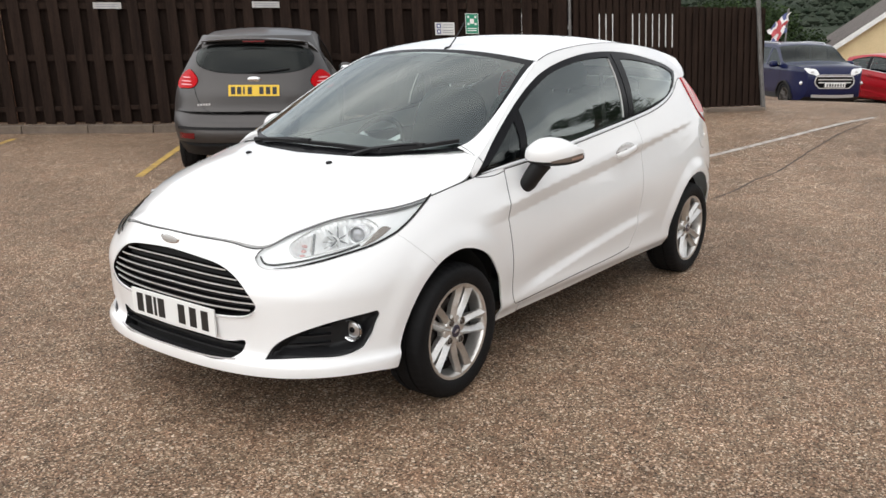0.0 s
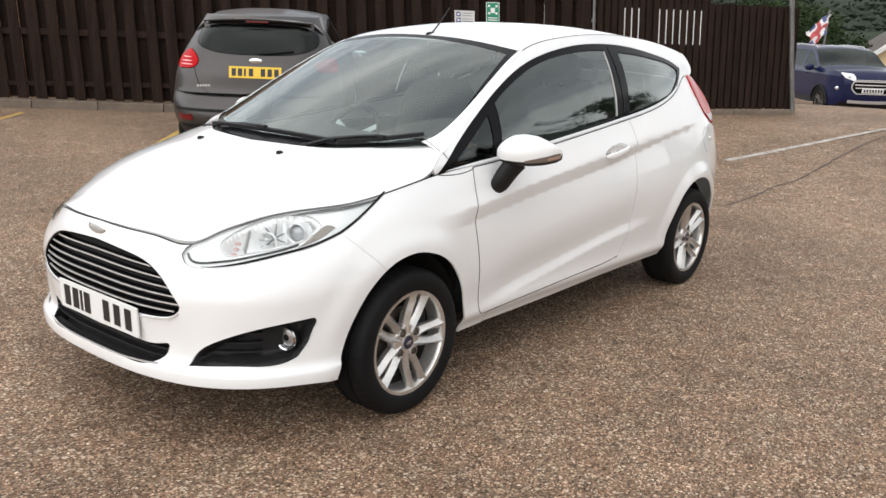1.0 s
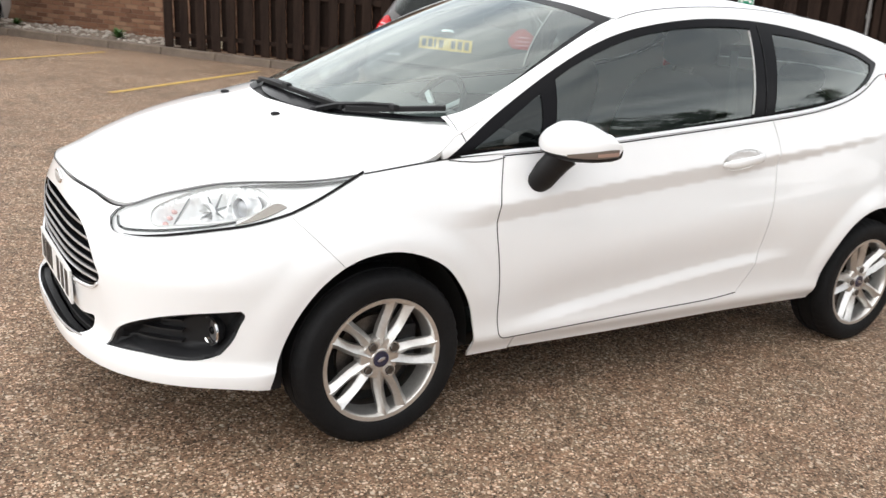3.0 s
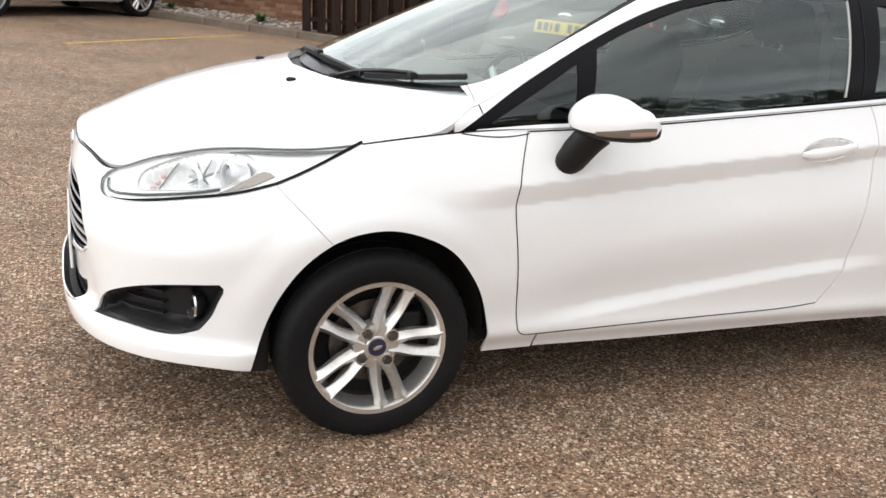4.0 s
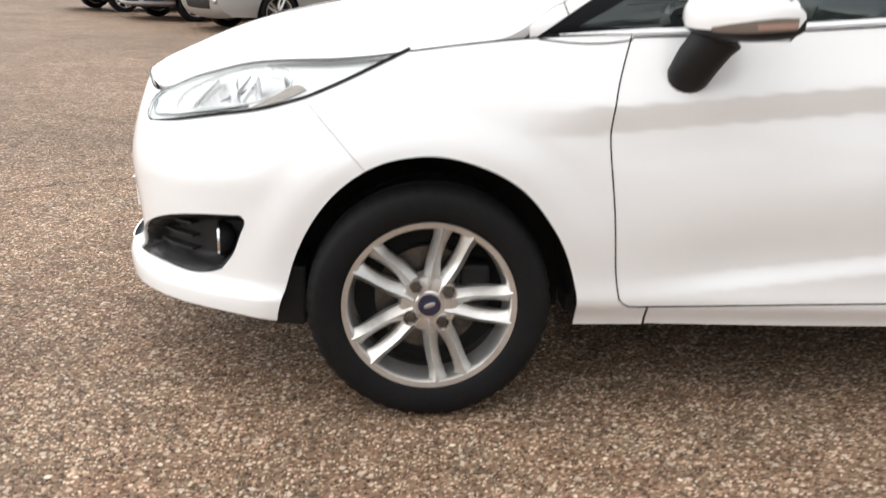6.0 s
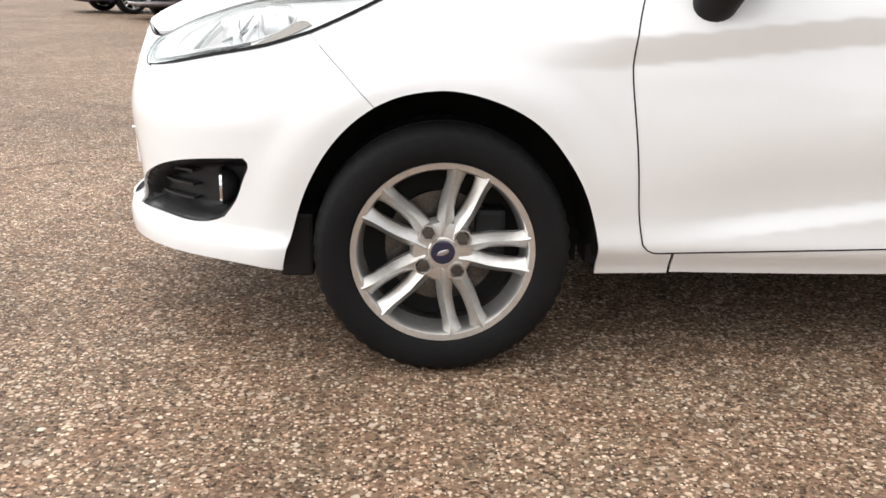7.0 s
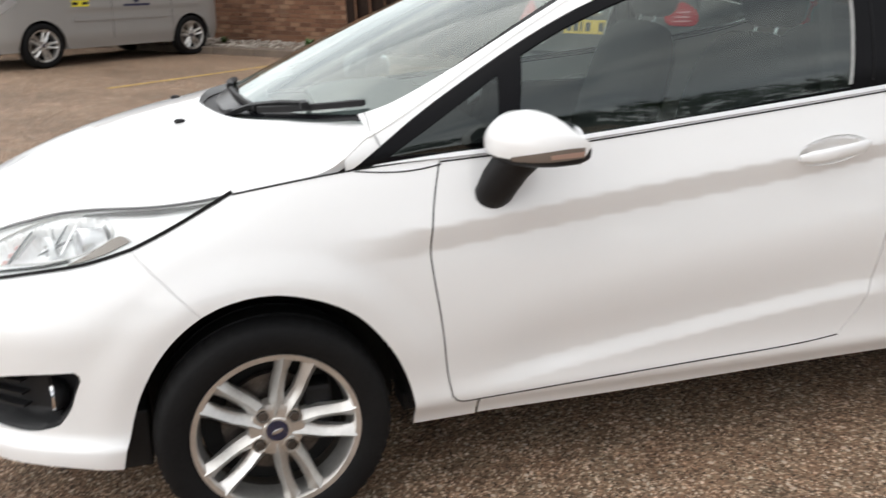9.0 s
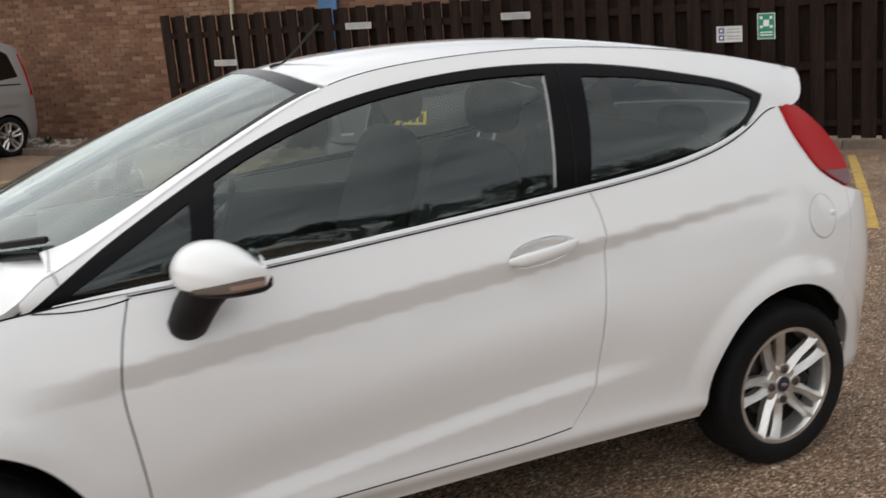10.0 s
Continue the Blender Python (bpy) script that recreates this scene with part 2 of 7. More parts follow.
def group_part(name, parent, label="", at=None):
    """A part that is made of several meshes, carried by an Empty."""
    ob = new(name)
    ob.empty_display_size = 0.05
    ob.parent = parent
    if at is not None:
        ob.matrix_basis = at
    return tagged(ob, label)


def mesh_part(name, verts, faces, mat, parent, label="", smooth=True, normals=None):
    me = bpy.data.meshes.new(name)
    me.from_pydata([tuple(map(float, v)) for v in verts], [], [tuple(map(int, f)) for f in faces])
    me.materials.append(mat)
    if smooth:
        me.shade_smooth()
    if normals is not None:
        me.normals_split_custom_set_from_vertices([tuple(map(float, n)) for n in normals])
    me.update()
    ob = new(name, me)
    if parent is not None:
        ob.parent = parent
    return tagged(ob, label)


def part(name, bm, mat, parent, label="", smooth=False, sharp=40):
    """A bmesh as one mesh under a thing or a part."""
    bmesh.ops.recalc_face_normals(bm, faces=bm.faces)
    if smooth:
        for f in bm.faces:
            f.smooth = True
        for e in bm.edges:
            if len(e.link_faces) == 2 and e.calc_face_angle(0) > radians(sharp):
                e.smooth = False
    me = bpy.data.meshes.new(name)
    bm.to_mesh(me)
    bm.free()
    me.materials.append(mat)
    ob = new(name, me)
    if parent is not None:
        ob.parent = parent
    return tagged(ob, label)


def edge(*pts, h=0.012):
    """A smooth open line through points, sampled."""
    p = np.array(pts, float)
    if len(p) == 2:
        n = max(2, int(np.hypot(*(p[1] - p[0])) / h))
        return p[0] + np.linspace(0, 1, n)[:, None] * (p[1] - p[0])
    t = np.r_[0, np.cumsum(np.hypot(*np.diff(p, axis=0).T))]
    return Curve(np.c_[t, p])(np.linspace(0, t[-1], max(3, int(t[-1] / h))))


def ring(*lines):
    """One closed outline from lines laid end to end."""
    p = np.concatenate(lines)
    keep = [0]
    for i in range(1, len(p)):
        if np.hypot(*(p[i] - p[keep[-1]])) > 0.003:
            keep.append(i)
    if np.hypot(*(p[keep[-1]] - p[keep[0]])) < 0.003:
        keep.pop()
    p = p[keep]
    area = 0.5 * np.sum(p[:, 0] * np.roll(p[:, 1], -1) - np.roll(p[:, 0], -1) * p[:, 1])
    return p if area > 0 else p[::-1]


def closed(*pts, h=0.012):
    """A smooth closed outline through points."""
    p = np.array(pts, float)
    n = len(p)
    q = np.concatenate([p[-3:], p, p[:4]])
    t = np.r_[0, np.cumsum(np.hypot(*np.diff(q, axis=0).T))]
    c = Curve(np.c_[t, q])
    return ring(c(np.linspace(t[3], t[3 + n], max(8, int((t[3 + n] - t[3]) / h)))[:-1]))


def inset(p, g):
    """The outline moved inwards by g."""
    a, b = np.roll(p, 1, 0), np.roll(p, -1, 0)
    u, v = p - a, b - p
    u, v = u / (np.hypot(*u.T)[:, None] + 1e-9), v / (np.hypot(*v.T)[:, None] + 1e-9)
    n = np.stack([-u[:, 1], u[:, 0]], 1) + np.stack([-v[:, 1], v[:, 0]], 1)
    n /= np.maximum(np.hypot(*n.T), 0.4)[:, None]
    return p + n * g


def within(q, poly):
    x, y = q[:, 0:1], q[:, 1:2]
    a, b = poly, np.roll(poly, -1, 0)
    cross = ((a[:, 1] > y) != (b[:, 1] > y)) & (x < (b[:, 0] - a[:, 0]) * (y - a[:, 1]) / (b[:, 1] - a[:, 1] + 1e-12) + a[:, 0])
    return cross.sum(1) % 2 == 1


def sheet(poly, holes=(), h=0.02):
    """Triangles that fill an outline less its holes: places, faces, rim edges."""
    loops = [poly, *holes]
    rim = np.concatenate(loops)
    links, n = [], 0
    for l in loops:
        links += [(n + i, n + (i + 1) % len(l)) for i in range(len(l))]
        n += len(l)
    lo, hi = poly.min(0), poly.max(0)
    gx, gy = np.meshgrid(np.arange(lo[0], hi[0], h), np.arange(lo[1], hi[1], h * 0.87))
    gx = gx + (np.arange(gx.shape[0]) % 2)[:, None] * h / 2
    g = np.stack([gx.ravel(), gy.ravel()], 1)
    g = g[within(g, poly)]
    for l in holes:
        g = g[~within(g, l)]
    if len(g):
        near = np.array([np.min(np.hypot(*(rim - q).T)) for q in g])
        g = g[near > 0.45 * h]
    allp = np.concatenate([rim, g])
    got = delaunay_2d_cdt([Vector(v) for v in allp], links, [], 0, 1e-7)
    v = np.array([tuple(q) for q in got[0]])
    f = np.array([t for t in got[2] if len(t) == 3])
    mid = v[f].mean(1)
    ok = within(mid, poly)
    for l in holes:
        ok &= ~within(mid, l)
    f = f[ok]
    d1, d2 = v[f[:, 1]] - v[f[:, 0]], v[f[:, 2]] - v[f[:, 0]]
    turn = d1[:, 0] * d2[:, 1] - d1[:, 1] * d2[:, 0] < 0
    f[turn] = f[turn][:, ::-1]
    used = np.unique(f)
    back = np.zeros(len(v), int)
    back[used] = np.arange(len(used))
    f = back[f]
    count = {}
    for t in f:
        for i in range(3):
            count[(t[i], t[(i + 1) % 3])] = 1
    return v[used], f, [e for e in count if (e[1], e[0]) not in count]


def lie(surface, p, lift=0.0, turn=1):
    """Points on a surface, lifted along its normal, and the normals."""
    p, e = np.asarray(p, float), 2e-3
    s = surface(p)
    n = np.cross(surface(p + [e, 0]) - surface(p - [e, 0]), surface(p + [0, e]) - surface(p - [0, e])) * turn
    n /= np.linalg.norm(n, axis=-1, keepdims=True) + 1e-12
    return s + n * lift, n


def panel(name, surface, outline, mat, parent, holes=(), gap=0.002, depth=0.014, lift=0.0, h=0.022, turn=1, flip=False, label="", back=False):
    """A piece of a smooth surface inside an outline, with turned-in edges."""
    v, f, rim = sheet(inset(outline, gap) if gap else outline, [inset(o, -gap) if gap else o for o in holes], h)
    p, n = lie(surface, v, lift, turn)
    f = f if turn > 0 else f[:, ::-1]
    verts, norms, faces = [*p], [*n], [tuple(t) for t in f]
    if depth:
        ids = sorted({i for e in rim for i in e})
        outer = {i: len(verts) + k for k, i in enumerate(ids)}
        verts += [p[i] for i in ids]
        inner = {i: len(verts) + k for k, i in enumerate(ids)}
        verts += [p[i] - depth * n[i] for i in ids]
        side = {i: np.zeros(3) for i in ids}
        for a, b in rim:
            w = np.cross(p[b] - p[a], n[a]) * turn
            for i in (a, b):
                side[i] = side[i] + w / (np.linalg.norm(w) + 1e-12)
            faces.append((outer[b], outer[a], inner[a], inner[b]) if turn > 0 else (outer[a], outer[b], inner[b], inner[a]))
        unit = [side[i] / (np.linalg.norm(side[i]) + 1e-12) for i in ids]
        norms += unit + unit
    verts, norms = np.array(verts), np.array(norms)
    if flip:
        verts, norms, faces = verts * [1, -1, 1], norms * [1, -1, 1], [t[::-1] for t in faces]
    return mesh_part(name, verts, faces, mat, parent, label, normals=norms)


def both(make):
    """Build a left part and its mirror image on the right."""
    return make(False), make(True)


def lathe(profile, n=48, axis="y", arc=(0, 360)):
    """A bmesh turned from (radius, along) pairs about an axis."""
    bm = bmesh.new()
    full = arc[1] - arc[0] >= 360
    rows = []
    for k in range(n if full else n + 1):
        a = radians(arc[0] + (arc[1] - arc[0]) * k / n)
        rows.append([bm.verts.new((r * math.cos(a), t, r * math.sin(a)) if axis == "y" else (r * math.cos(a), r * math.sin(a), t) if axis == "z" else (t, r * math.cos(a), r * math.sin(a))) for r, t in profile])
    for k in range(len(rows) if full else len(rows) - 1):
        a, b = rows[k], rows[(k + 1) % len(rows)]
        for i in range(len(profile) - 1):
            bm.faces.new((a[i], a[i + 1], b[i + 1], b[i]))
    bmesh.ops.remove_doubles(bm, verts=bm.verts, dist=1e-5)
    return bm


def sweep(points, section, up=(0, 0, 1), scale=None, caps=True):
    """A bmesh that carries a flat section (side, up) along points."""
    bm, p, rows = bmesh.new(), [Vector(q) for q in points], []
    for i, q in enumerate(p):
        ahead = (p[min(i + 1, len(p) - 1)] - p[max(i - 1, 0)]).normalized()
        side = ahead.cross(Vector(up if not callable(up) else up(i))).normalized()
        top = side.cross(ahead)
        k = 1 if scale is None else scale[i]
        rows.append([bm.verts.new(q + side * (s * k) + top * (t * k)) for s, t in section])
    n = len(section)
    for a, b in zip(rows, rows[1:]):
        for i in range(n):
            bm.faces.new((a[i], a[(i + 1) % n], b[(i + 1) % n], b[i]))
    if caps:
        bm.faces.new(rows[0][::-1])
        bm.faces.new(rows[-1])
    return bm


def disc(r, n=10):
    return [(r * math.cos(2 * math.pi * k / n), r * math.sin(2 * math.pi * k / n)) for k in range(n)]


def rect(w, h):
    return [(-w / 2, -h / 2), (w / 2, -h / 2), (w / 2, h / 2), (-w / 2, h / 2)]


def block(size, at=(0, 0, 0), bevel=0.0, seg=2, m=None):
    """A bevelled box as a bmesh."""
    bm = bmesh.new()
    bmesh.ops.create_cube(bm, size=1, matrix=Matrix.Translation(at) @ Matrix.Diagonal((*size, 1)))
    if bevel:
        bmesh.ops.bevel(bm, geom=bm.edges[:], offset=bevel, segments=seg, affect="EDGES", profile=0.6)
    if m is not None:
        bmesh.ops.transform(bm, matrix=m, verts=bm.verts)
    return bm


def blob(size, at, power=2.6, n=20, m=None, shape=None):
    """A rounded closed form: a superellipsoid, which shape(unit point) may bend."""
    bm = bmesh.new()
    bmesh.ops.create_uvsphere(bm, u_segments=n, v_segments=max(8, n * 2 // 3), radius=1)
    for v in bm.verts:
        c = v.co
        k = (abs(c.x) ** power + abs(c.y) ** power + abs(c.z) ** power) ** (-1 / power)
        c = c * k
        if shape:
            c = Vector(shape(c))
        v.co = Vector((c.x * size[0], c.y * size[1], c.z * size[2])) + Vector(at)
    if m is not None:
        bmesh.ops.transform(bm, matrix=m, verts=bm.verts)
    return bm


# the car's skin: smooth surfaces through a few section lines ----
class Curve:
    """A natural cubic spline through (t, value...) knots, straight beyond its ends."""

    def __init__(self, knots):
        k = np.array(knots, float)
        self.t, self.v = k[:, 0], k[:, 1:]
        n, h = len(k), np.diff(k[:, 0])
        a, b = np.eye(n), np.zeros_like(self.v)
        for i in range(1, n - 1):
            a[i, i - 1 : i + 2] = h[i - 1], 2 * (h[i - 1] + h[i]), h[i]
            b[i] = 6 * ((self.v[i + 1] - self.v[i]) / h[i] - (self.v[i] - self.v[i - 1]) / h[i - 1])
        self.m = np.linalg.solve(a, b)

    def __call__(self, t):
        t = np.asarray(t, float)
        c = np.clip(t, self.t[0], self.t[-1])
        i = np.clip(np.searchsorted(self.t, c) - 1, 0, len(self.t) - 2)
        h = (self.t[i + 1] - self.t[i])[..., None]
        p, q = (self.t[i + 1] - c)[..., None] / h, (c - self.t[i])[..., None] / h
        out = p * self.v[i] + q * self.v[i + 1] + ((p**3 - p) * self.m[i] + (q**3 - q) * self.m[i + 1]) * h * h / 6
        return out[..., 0] if out.shape[-1] == 1 else out


def step(x, lo, hi):
    s = np.clip((x - lo) / (hi - lo), 0, 1)
    return s * s * (3 - 2 * s)


WHEELBASE, RADIUS, ARCH = 2.489, 0.287, 0.335
# plan line of the body at its widest, front centre to rear centre (x back, q out)
PLAN = [(-0.812, 0), (-0.808, 0.2), (-0.775, 0.4), (-0.70, 0.57), (-0.585, 0.69), (-0.43, 0.768), (-0.22, 0.815), (0.05, 0.834), (0.5, 0.836),
        (1.2, 0.842), (1.9, 0.848), (2.45, 0.848), (2.75, 0.815), (2.97, 0.73), (3.09, 0.56), (3.135, 0.3), (3.145, 0)]
_chord = np.r_[0, np.cumsum(np.hypot(*np.diff(np.array(PLAN), axis=0).T))]
_plan = Curve([(a, *p) for a, p in zip(_chord, PLAN)])
_fine = np.linspace(0, _chord[-1], 1500)
_xy = _plan(_fine)
_tan = np.gradient(_xy, axis=0)
_tan /= np.hypot(*_tan.T)[:, None]
_nor = np.stack([-_tan[:, 1], _tan[:, 0]], 1)
A_END = _chord[-1]


def plan(a):
    return np.stack([np.interp(a, _fine, c) for c in _xy.T], -1), np.stack([np.interp(a, _fine, c) for c in _nor.T], -1)


def a_of_x(x):
    """Plan place on the flank at a length x."""
    half = _fine > 0.6
    return np.interp(x, _xy[half, 0], _fine[half])


# shoulder line: bonnet lip, lamp top, window line, hatch edge (x, q, z)
TOP = [(-0.775, 0, 0.742), (-0.764, 0.2, 0.738), (-0.730, 0.33, 0.727), (-0.678, 0.42, 0.716), (-0.615, 0.456, 0.744), (-0.54, 0.494, 0.772), (-0.465, 0.539, 0.796), (-0.40, 0.580, 0.811), (-0.33, 0.626, 0.821), (-0.23, 0.684, 0.832), (-0.145, 0.711, 0.843),
       (-0.058, 0.728, 0.858), (0.22, 0.743, 0.898), (0.6, 0.752, 0.925), (1.1, 0.758, 0.968), (1.734, 0.752, 1.028), (2.15, 0.735, 1.085), (2.42, 0.688, 1.17), (2.56, 0.655, 1.215), (2.66, 0.668, 1.16), (2.82, 0.715, 1.01), (2.98, 0.66, 0.93), (3.07, 0.45, 0.90), (3.09, 0, 0.90)]
_top = []
for _x, _q, _z in TOP:
    _i = np.argmin(np.abs(((np.array([_x, _q]) - _xy) * _tan).sum(1)) + 0.2 * np.hypot(*(np.array([_x, _q]) - _xy).T))
    _top.append((_fine[_i], _z, ((_xy[_i] - [_x, _q]) * _nor[_i]).sum()))
_top[0] = (0.0, *_top[0][1:])
_top[-1] = (A_END, *_top[-1][1:])
top_of = Curve(_top)
_low_front = Curve([(0.15, 0.03), (0.20, 0.003), (0.235, -0.014), (0.27, -0.018), (0.295, -0.010), (0.312, 0.012), (0.335, 0.020), (0.42, 0.012), (0.52, 0.0), (0.62, 0.0), (0.8, 0.0)])
_low_side = Curve([(0.15, 0.09), (0.22, 0.066), (0.255, 0.05), (0.29, 0.028), (0.33, 0.026), (0.40, 0.022), (0.5, 0.008), (0.6, 0.0), (0.8, 0.0)])
crease_z = Curve([(0.1, 0.742), (0.393, 0.760), (0.707, 0.793), (1.046, 0.828), (1.42, 0.863), (1.75, 0.890), (2.02, 0.912), (2.25, 0.936), (2.51, 0.963)])
ridge_z = Curve([(0.4, 0.312), (0.54, 0.326), (1.03, 0.388), (1.34, 0.428), (1.6, 0.455), (1.86, 0.470), (2.2, 0.49)])


def skin(p):
    """Lower body: plan place and height to a point (left flank, y < 0)."""
    a, z = p[..., 0], p[..., 1]
    c, n = plan(a)
    t = top_of(a)
    side, rear = step(a, 0.75, 1.25), step(c[..., 0], 2.6, 2.95)
    low = step(a, 0.95, 1.2)
    front = _low_front(z)
    front = np.where(front > 0, front * (1 - 0.7 * step(a, 0.42, 0.58)), front)
    d = (1 - low) * front + low * _low_side(z) * (1 - 0.5 * rear)
    mid = 0.52 + 0.06 * side
    s = np.clip((z - mid) / np.maximum(t[..., 0] - mid, 0.02), 0, 1.3)
    d = d + t[..., 1] * s ** (2.0 + 0.2 * side)
    x = c[..., 0]
    # swage line along the flank and the ridge at the sill
    u = z - crease_z(x)
    here = step(x, 0.12, 0.42) * (1 - 0.70 * step(x, 1.5, 2.4)) * (1 - step(x, 2.3, 2.6))
    band = 0.060 - 0.035 * step(x, 1.3, 2.2)
    fall = np.clip(-u / band, 0, 1)
    fall = 0.9 * fall + 0.1 * step(fall, 0.0, 1.0)
    d = d + here * (np.where(u > 0, -0.006 * np.exp(-((u / 0.05) ** 2)), -0.006 + 0.025 * fall) * (1 - step(-u, band, 0.34)))
    v = z - ridge_z(x)
    here = step(x, 0.42, 0.75) * (1 - step(x, 1.65, 1.98))
    rise = np.clip((v + 0.012) / 0.045, 0, 1)
    d = d + here * 0.017 * (0.6 * rise + 0.4 * step(rise, 0, 1)) * (1 - step(v, 0.04, 0.24))
    # flared lips of the wheel arches
    for wx in (0.0, WHEELBASE):
        r = np.hypot(x - wx, z - RADIUS)
        flare = 0.012 if wx < 1 else 0.019
        d = d - flare * (1 - step(r, ARCH + 0.035, ARCH + 0.125)) * step(z, 0.22, 0.5)
    q = c - n * d[..., None]
    return np.stack([q[..., 0], -q[..., 1], z], -1)


# roof side line, from the foot of the windscreen to the tail (x, q, z)
RAIL = Curve([(0.10, 0.742, 0.893), (0.3, 0.715, 0.985), (0.55, 0.662, 1.125), (0.8, 0.607, 1.26), (1.01, 0.565, 1.352), (1.3, 0.555, 1.408), (1.7, 0.552, 1.430), (2.1, 0.548, 1.416), (2.45, 0.54, 1.38), (2.78, 0.53, 1.325)])


def waist(x):
    """The shoulder line over a length x: (x, q, z)."""
    a = a_of_x(x)
    for _ in range(6):
        p = skin(np.stack([a, top_of(a)[..., 0]], -1))
        a = a + 0.9 * (x - p[..., 0])
    return skin(np.stack([a, top_of(a)[..., 0]], -1)) * np.array([1, -1, 1])


_wx = np.linspace(-0.66, 2.66, 160)
_wp = waist(_wx)


def house(p):
    """Side of the cabin: length and height to a point."""
    x, z = p[..., 0], p[..., 1]
    q0, z0 = np.interp(x, _wx, _wp[:, 1]), np.interp(x, _wx, _wp[:, 2])
    r = RAIL(x)
    s = (z - z0) / np.maximum(r[..., 1] - z0, 0.03)
    tall = np.clip((r[..., 1] - z0) / 0.35, 0, 1)
    q = q0 + (r[..., 0] - q0) * s + 0.045 * tall * 4 * np.clip(s, -0.2, 1.2) * (1 - np.clip(s, -0.2, 1.2)) * 0.9
    return np.stack([x, -q, z], -1)


bonnet_z = Curve([(-0.80, 0.718), (-0.775, 0.742), (-0.70, 0.787), (-0.6, 0.833), (-0.45, 0.888), (-0.25, 0.941), (0.0, 0.988), (0.2, 1.015)])


def hip(x):
    """Outer edge of bonnet and windscreen pillar over a length x: (out, height)."""
    k = step(x, 0.12, 0.27)[..., None]
    low = np.stack([np.interp(x, _wx, _wp[:, 1]), np.interp(x, _wx, _wp[:, 2])], -1)
    return (1 - k) * low + k * RAIL(x)


def bonnet_top(q):
    """The bonnet, whose rear corners run up into the windscreen pillars."""
    x, y = q[..., 0], q[..., 1]
    xe = np.clip(x, -0.66, 0.3)
    e = hip(xe)
    p = 2.8 + 1.4 * step(x, -0.15, 0.2)
    return np.stack([x, y, bonnet_z(x) - (bonnet_z(xe) - e[..., 1]) * (np.abs(y) / e[..., 0]) ** p + 0.004 * step(x, 0.12, 0.2)], -1)


def roof_top(p):
    x, y = p[..., 0], p[..., 1]
    r = RAIL(x)
    w = np.clip(np.abs(y) / r[..., 0], 0, 1.05)
    crown = 0.042 - 0.012 * step(x, 1.8, 2.8)
    return np.stack([x, y, r[..., 1] + crown * (1 - w**2.4)], -1)


def screen(p):
    """Windscreen: across (-1 to 1) and up (0 to 1)."""
    u, v = p[..., 0], p[..., 1]
    xe, xc = 0.13 + 0.88 * v, -0.035 + 1.0 * v
    r = RAIL(xe)
    zc = 0.965 + 0.437 * v + 0.022 * 4 * v * (1 - v)
    w = np.abs(u) ** 2.3
    return np.stack([xc + (xe - xc) * w, u * r[..., 0], zc + (r[..., 1] - zc) * w], -1)


def hatch(p):
    """Tailgate: across (-1 to 1) and down (0 to 1)."""
    u, v = p[..., 0], p[..., 1]
    half = 0.50 + 0.13 * v
    x = 2.64 + 0.30 * v + 0.05 * 4 * v * (1 - v) + 0.13 * (1 - np.abs(u) ** 2.5)
    z = 1.335 + 0.02 * (1 - u * u) - 0.42 * v
    return np.stack([x, u * half, z], -1)


# ---- the white hatchback ----
car = thing("hatchback_car", "white three-door hatchback car parked on brown chipping tarmac", "car")


def skin2(p):
    """The lower body on both sides: a negative plan place is the right side."""
    q = skin(np.stack([np.abs(p[..., 0]), p[..., 1]], -1))
    return np.stack([q[..., 0], q[..., 1] * np.where(p[..., 0] < 0, -1, 1), q[..., 2]], -1)


def shoulder(a0, a1, drop=0.0, h=0.02):
    a = np.linspace(a0, a1, max(2, int(abs(a1 - a0) / h)))
    return np.stack([a, top_of(a)[..., 0] - drop], -1)


def twin(half):
    """A half outline, centre to centre, closed with its mirror image."""
    return ring(half, half[::-1] * [-1, 1])


# shut lines, as (plan place, height)
LAMP_LOW = edge((0.428, 0.683), (0.447, 0.660), (0.50, 0.646), (0.58, 0.650), (0.70, 0.668), (0.83, 0.690), (0.95, 0.712), (1.06, 0.744))
LAMP_BACK = edge((1.06, 0.744), (1.12, 0.770), (1.19, 0.803), (1.25, 0.833), (1.300, 0.858))
LAMP_NOSE = edge((0.452, float(top_of(0.452)[0])), (0.436, 0.704), (0.428, 0.683))
ARCH_FRONT = edge((1.006, 0.232), (1.023, 0.301), (1.044, 0.374), (1.083, 0.462), (1.136, 0.539), (1.185, 0.585), (1.212, 0.604))
ARCH_REST = edge((1.212, 0.604), (1.250, 0.622), (1.306, 0.637), (1.370, 0.642), (1.440, 0.630), (1.510, 0.604), (1.567, 0.567), (1.618, 0.511), (1.664, 0.440), (1.698, 0.355), (1.713, 0.290), (1.715, 0.225))
JOINT = edge((1.212, 0.604), (1.138, 0.676), (1.06, 0.744))
DOOR_FRONT = np.concatenate([edge((1.796, 0.905), (1.779, 0.851), (1.761, 0.774), (1.756, 0.697), (1.768, 0.592), (1.786, 0.465), (1.802, 0.351), (1.812, 0.306)), edge((1.812, 0.306), (1.825, 0.292), (1.875, 0.286))])
DOOR_LOW = edge((1.875, 0.286), (2.187, 0.297), (2.633, 0.311), (2.90, 0.321), (2.985, 0.329))
DOOR_REAR = edge((2.985, 0.329), (3.045, 0.410), (3.074, 0.486), (3.086, 0.594), (3.098, 0.695), (3.113, 0.806), (3.117, 0.905), (3.110, 0.968), (3.092, 1.024))
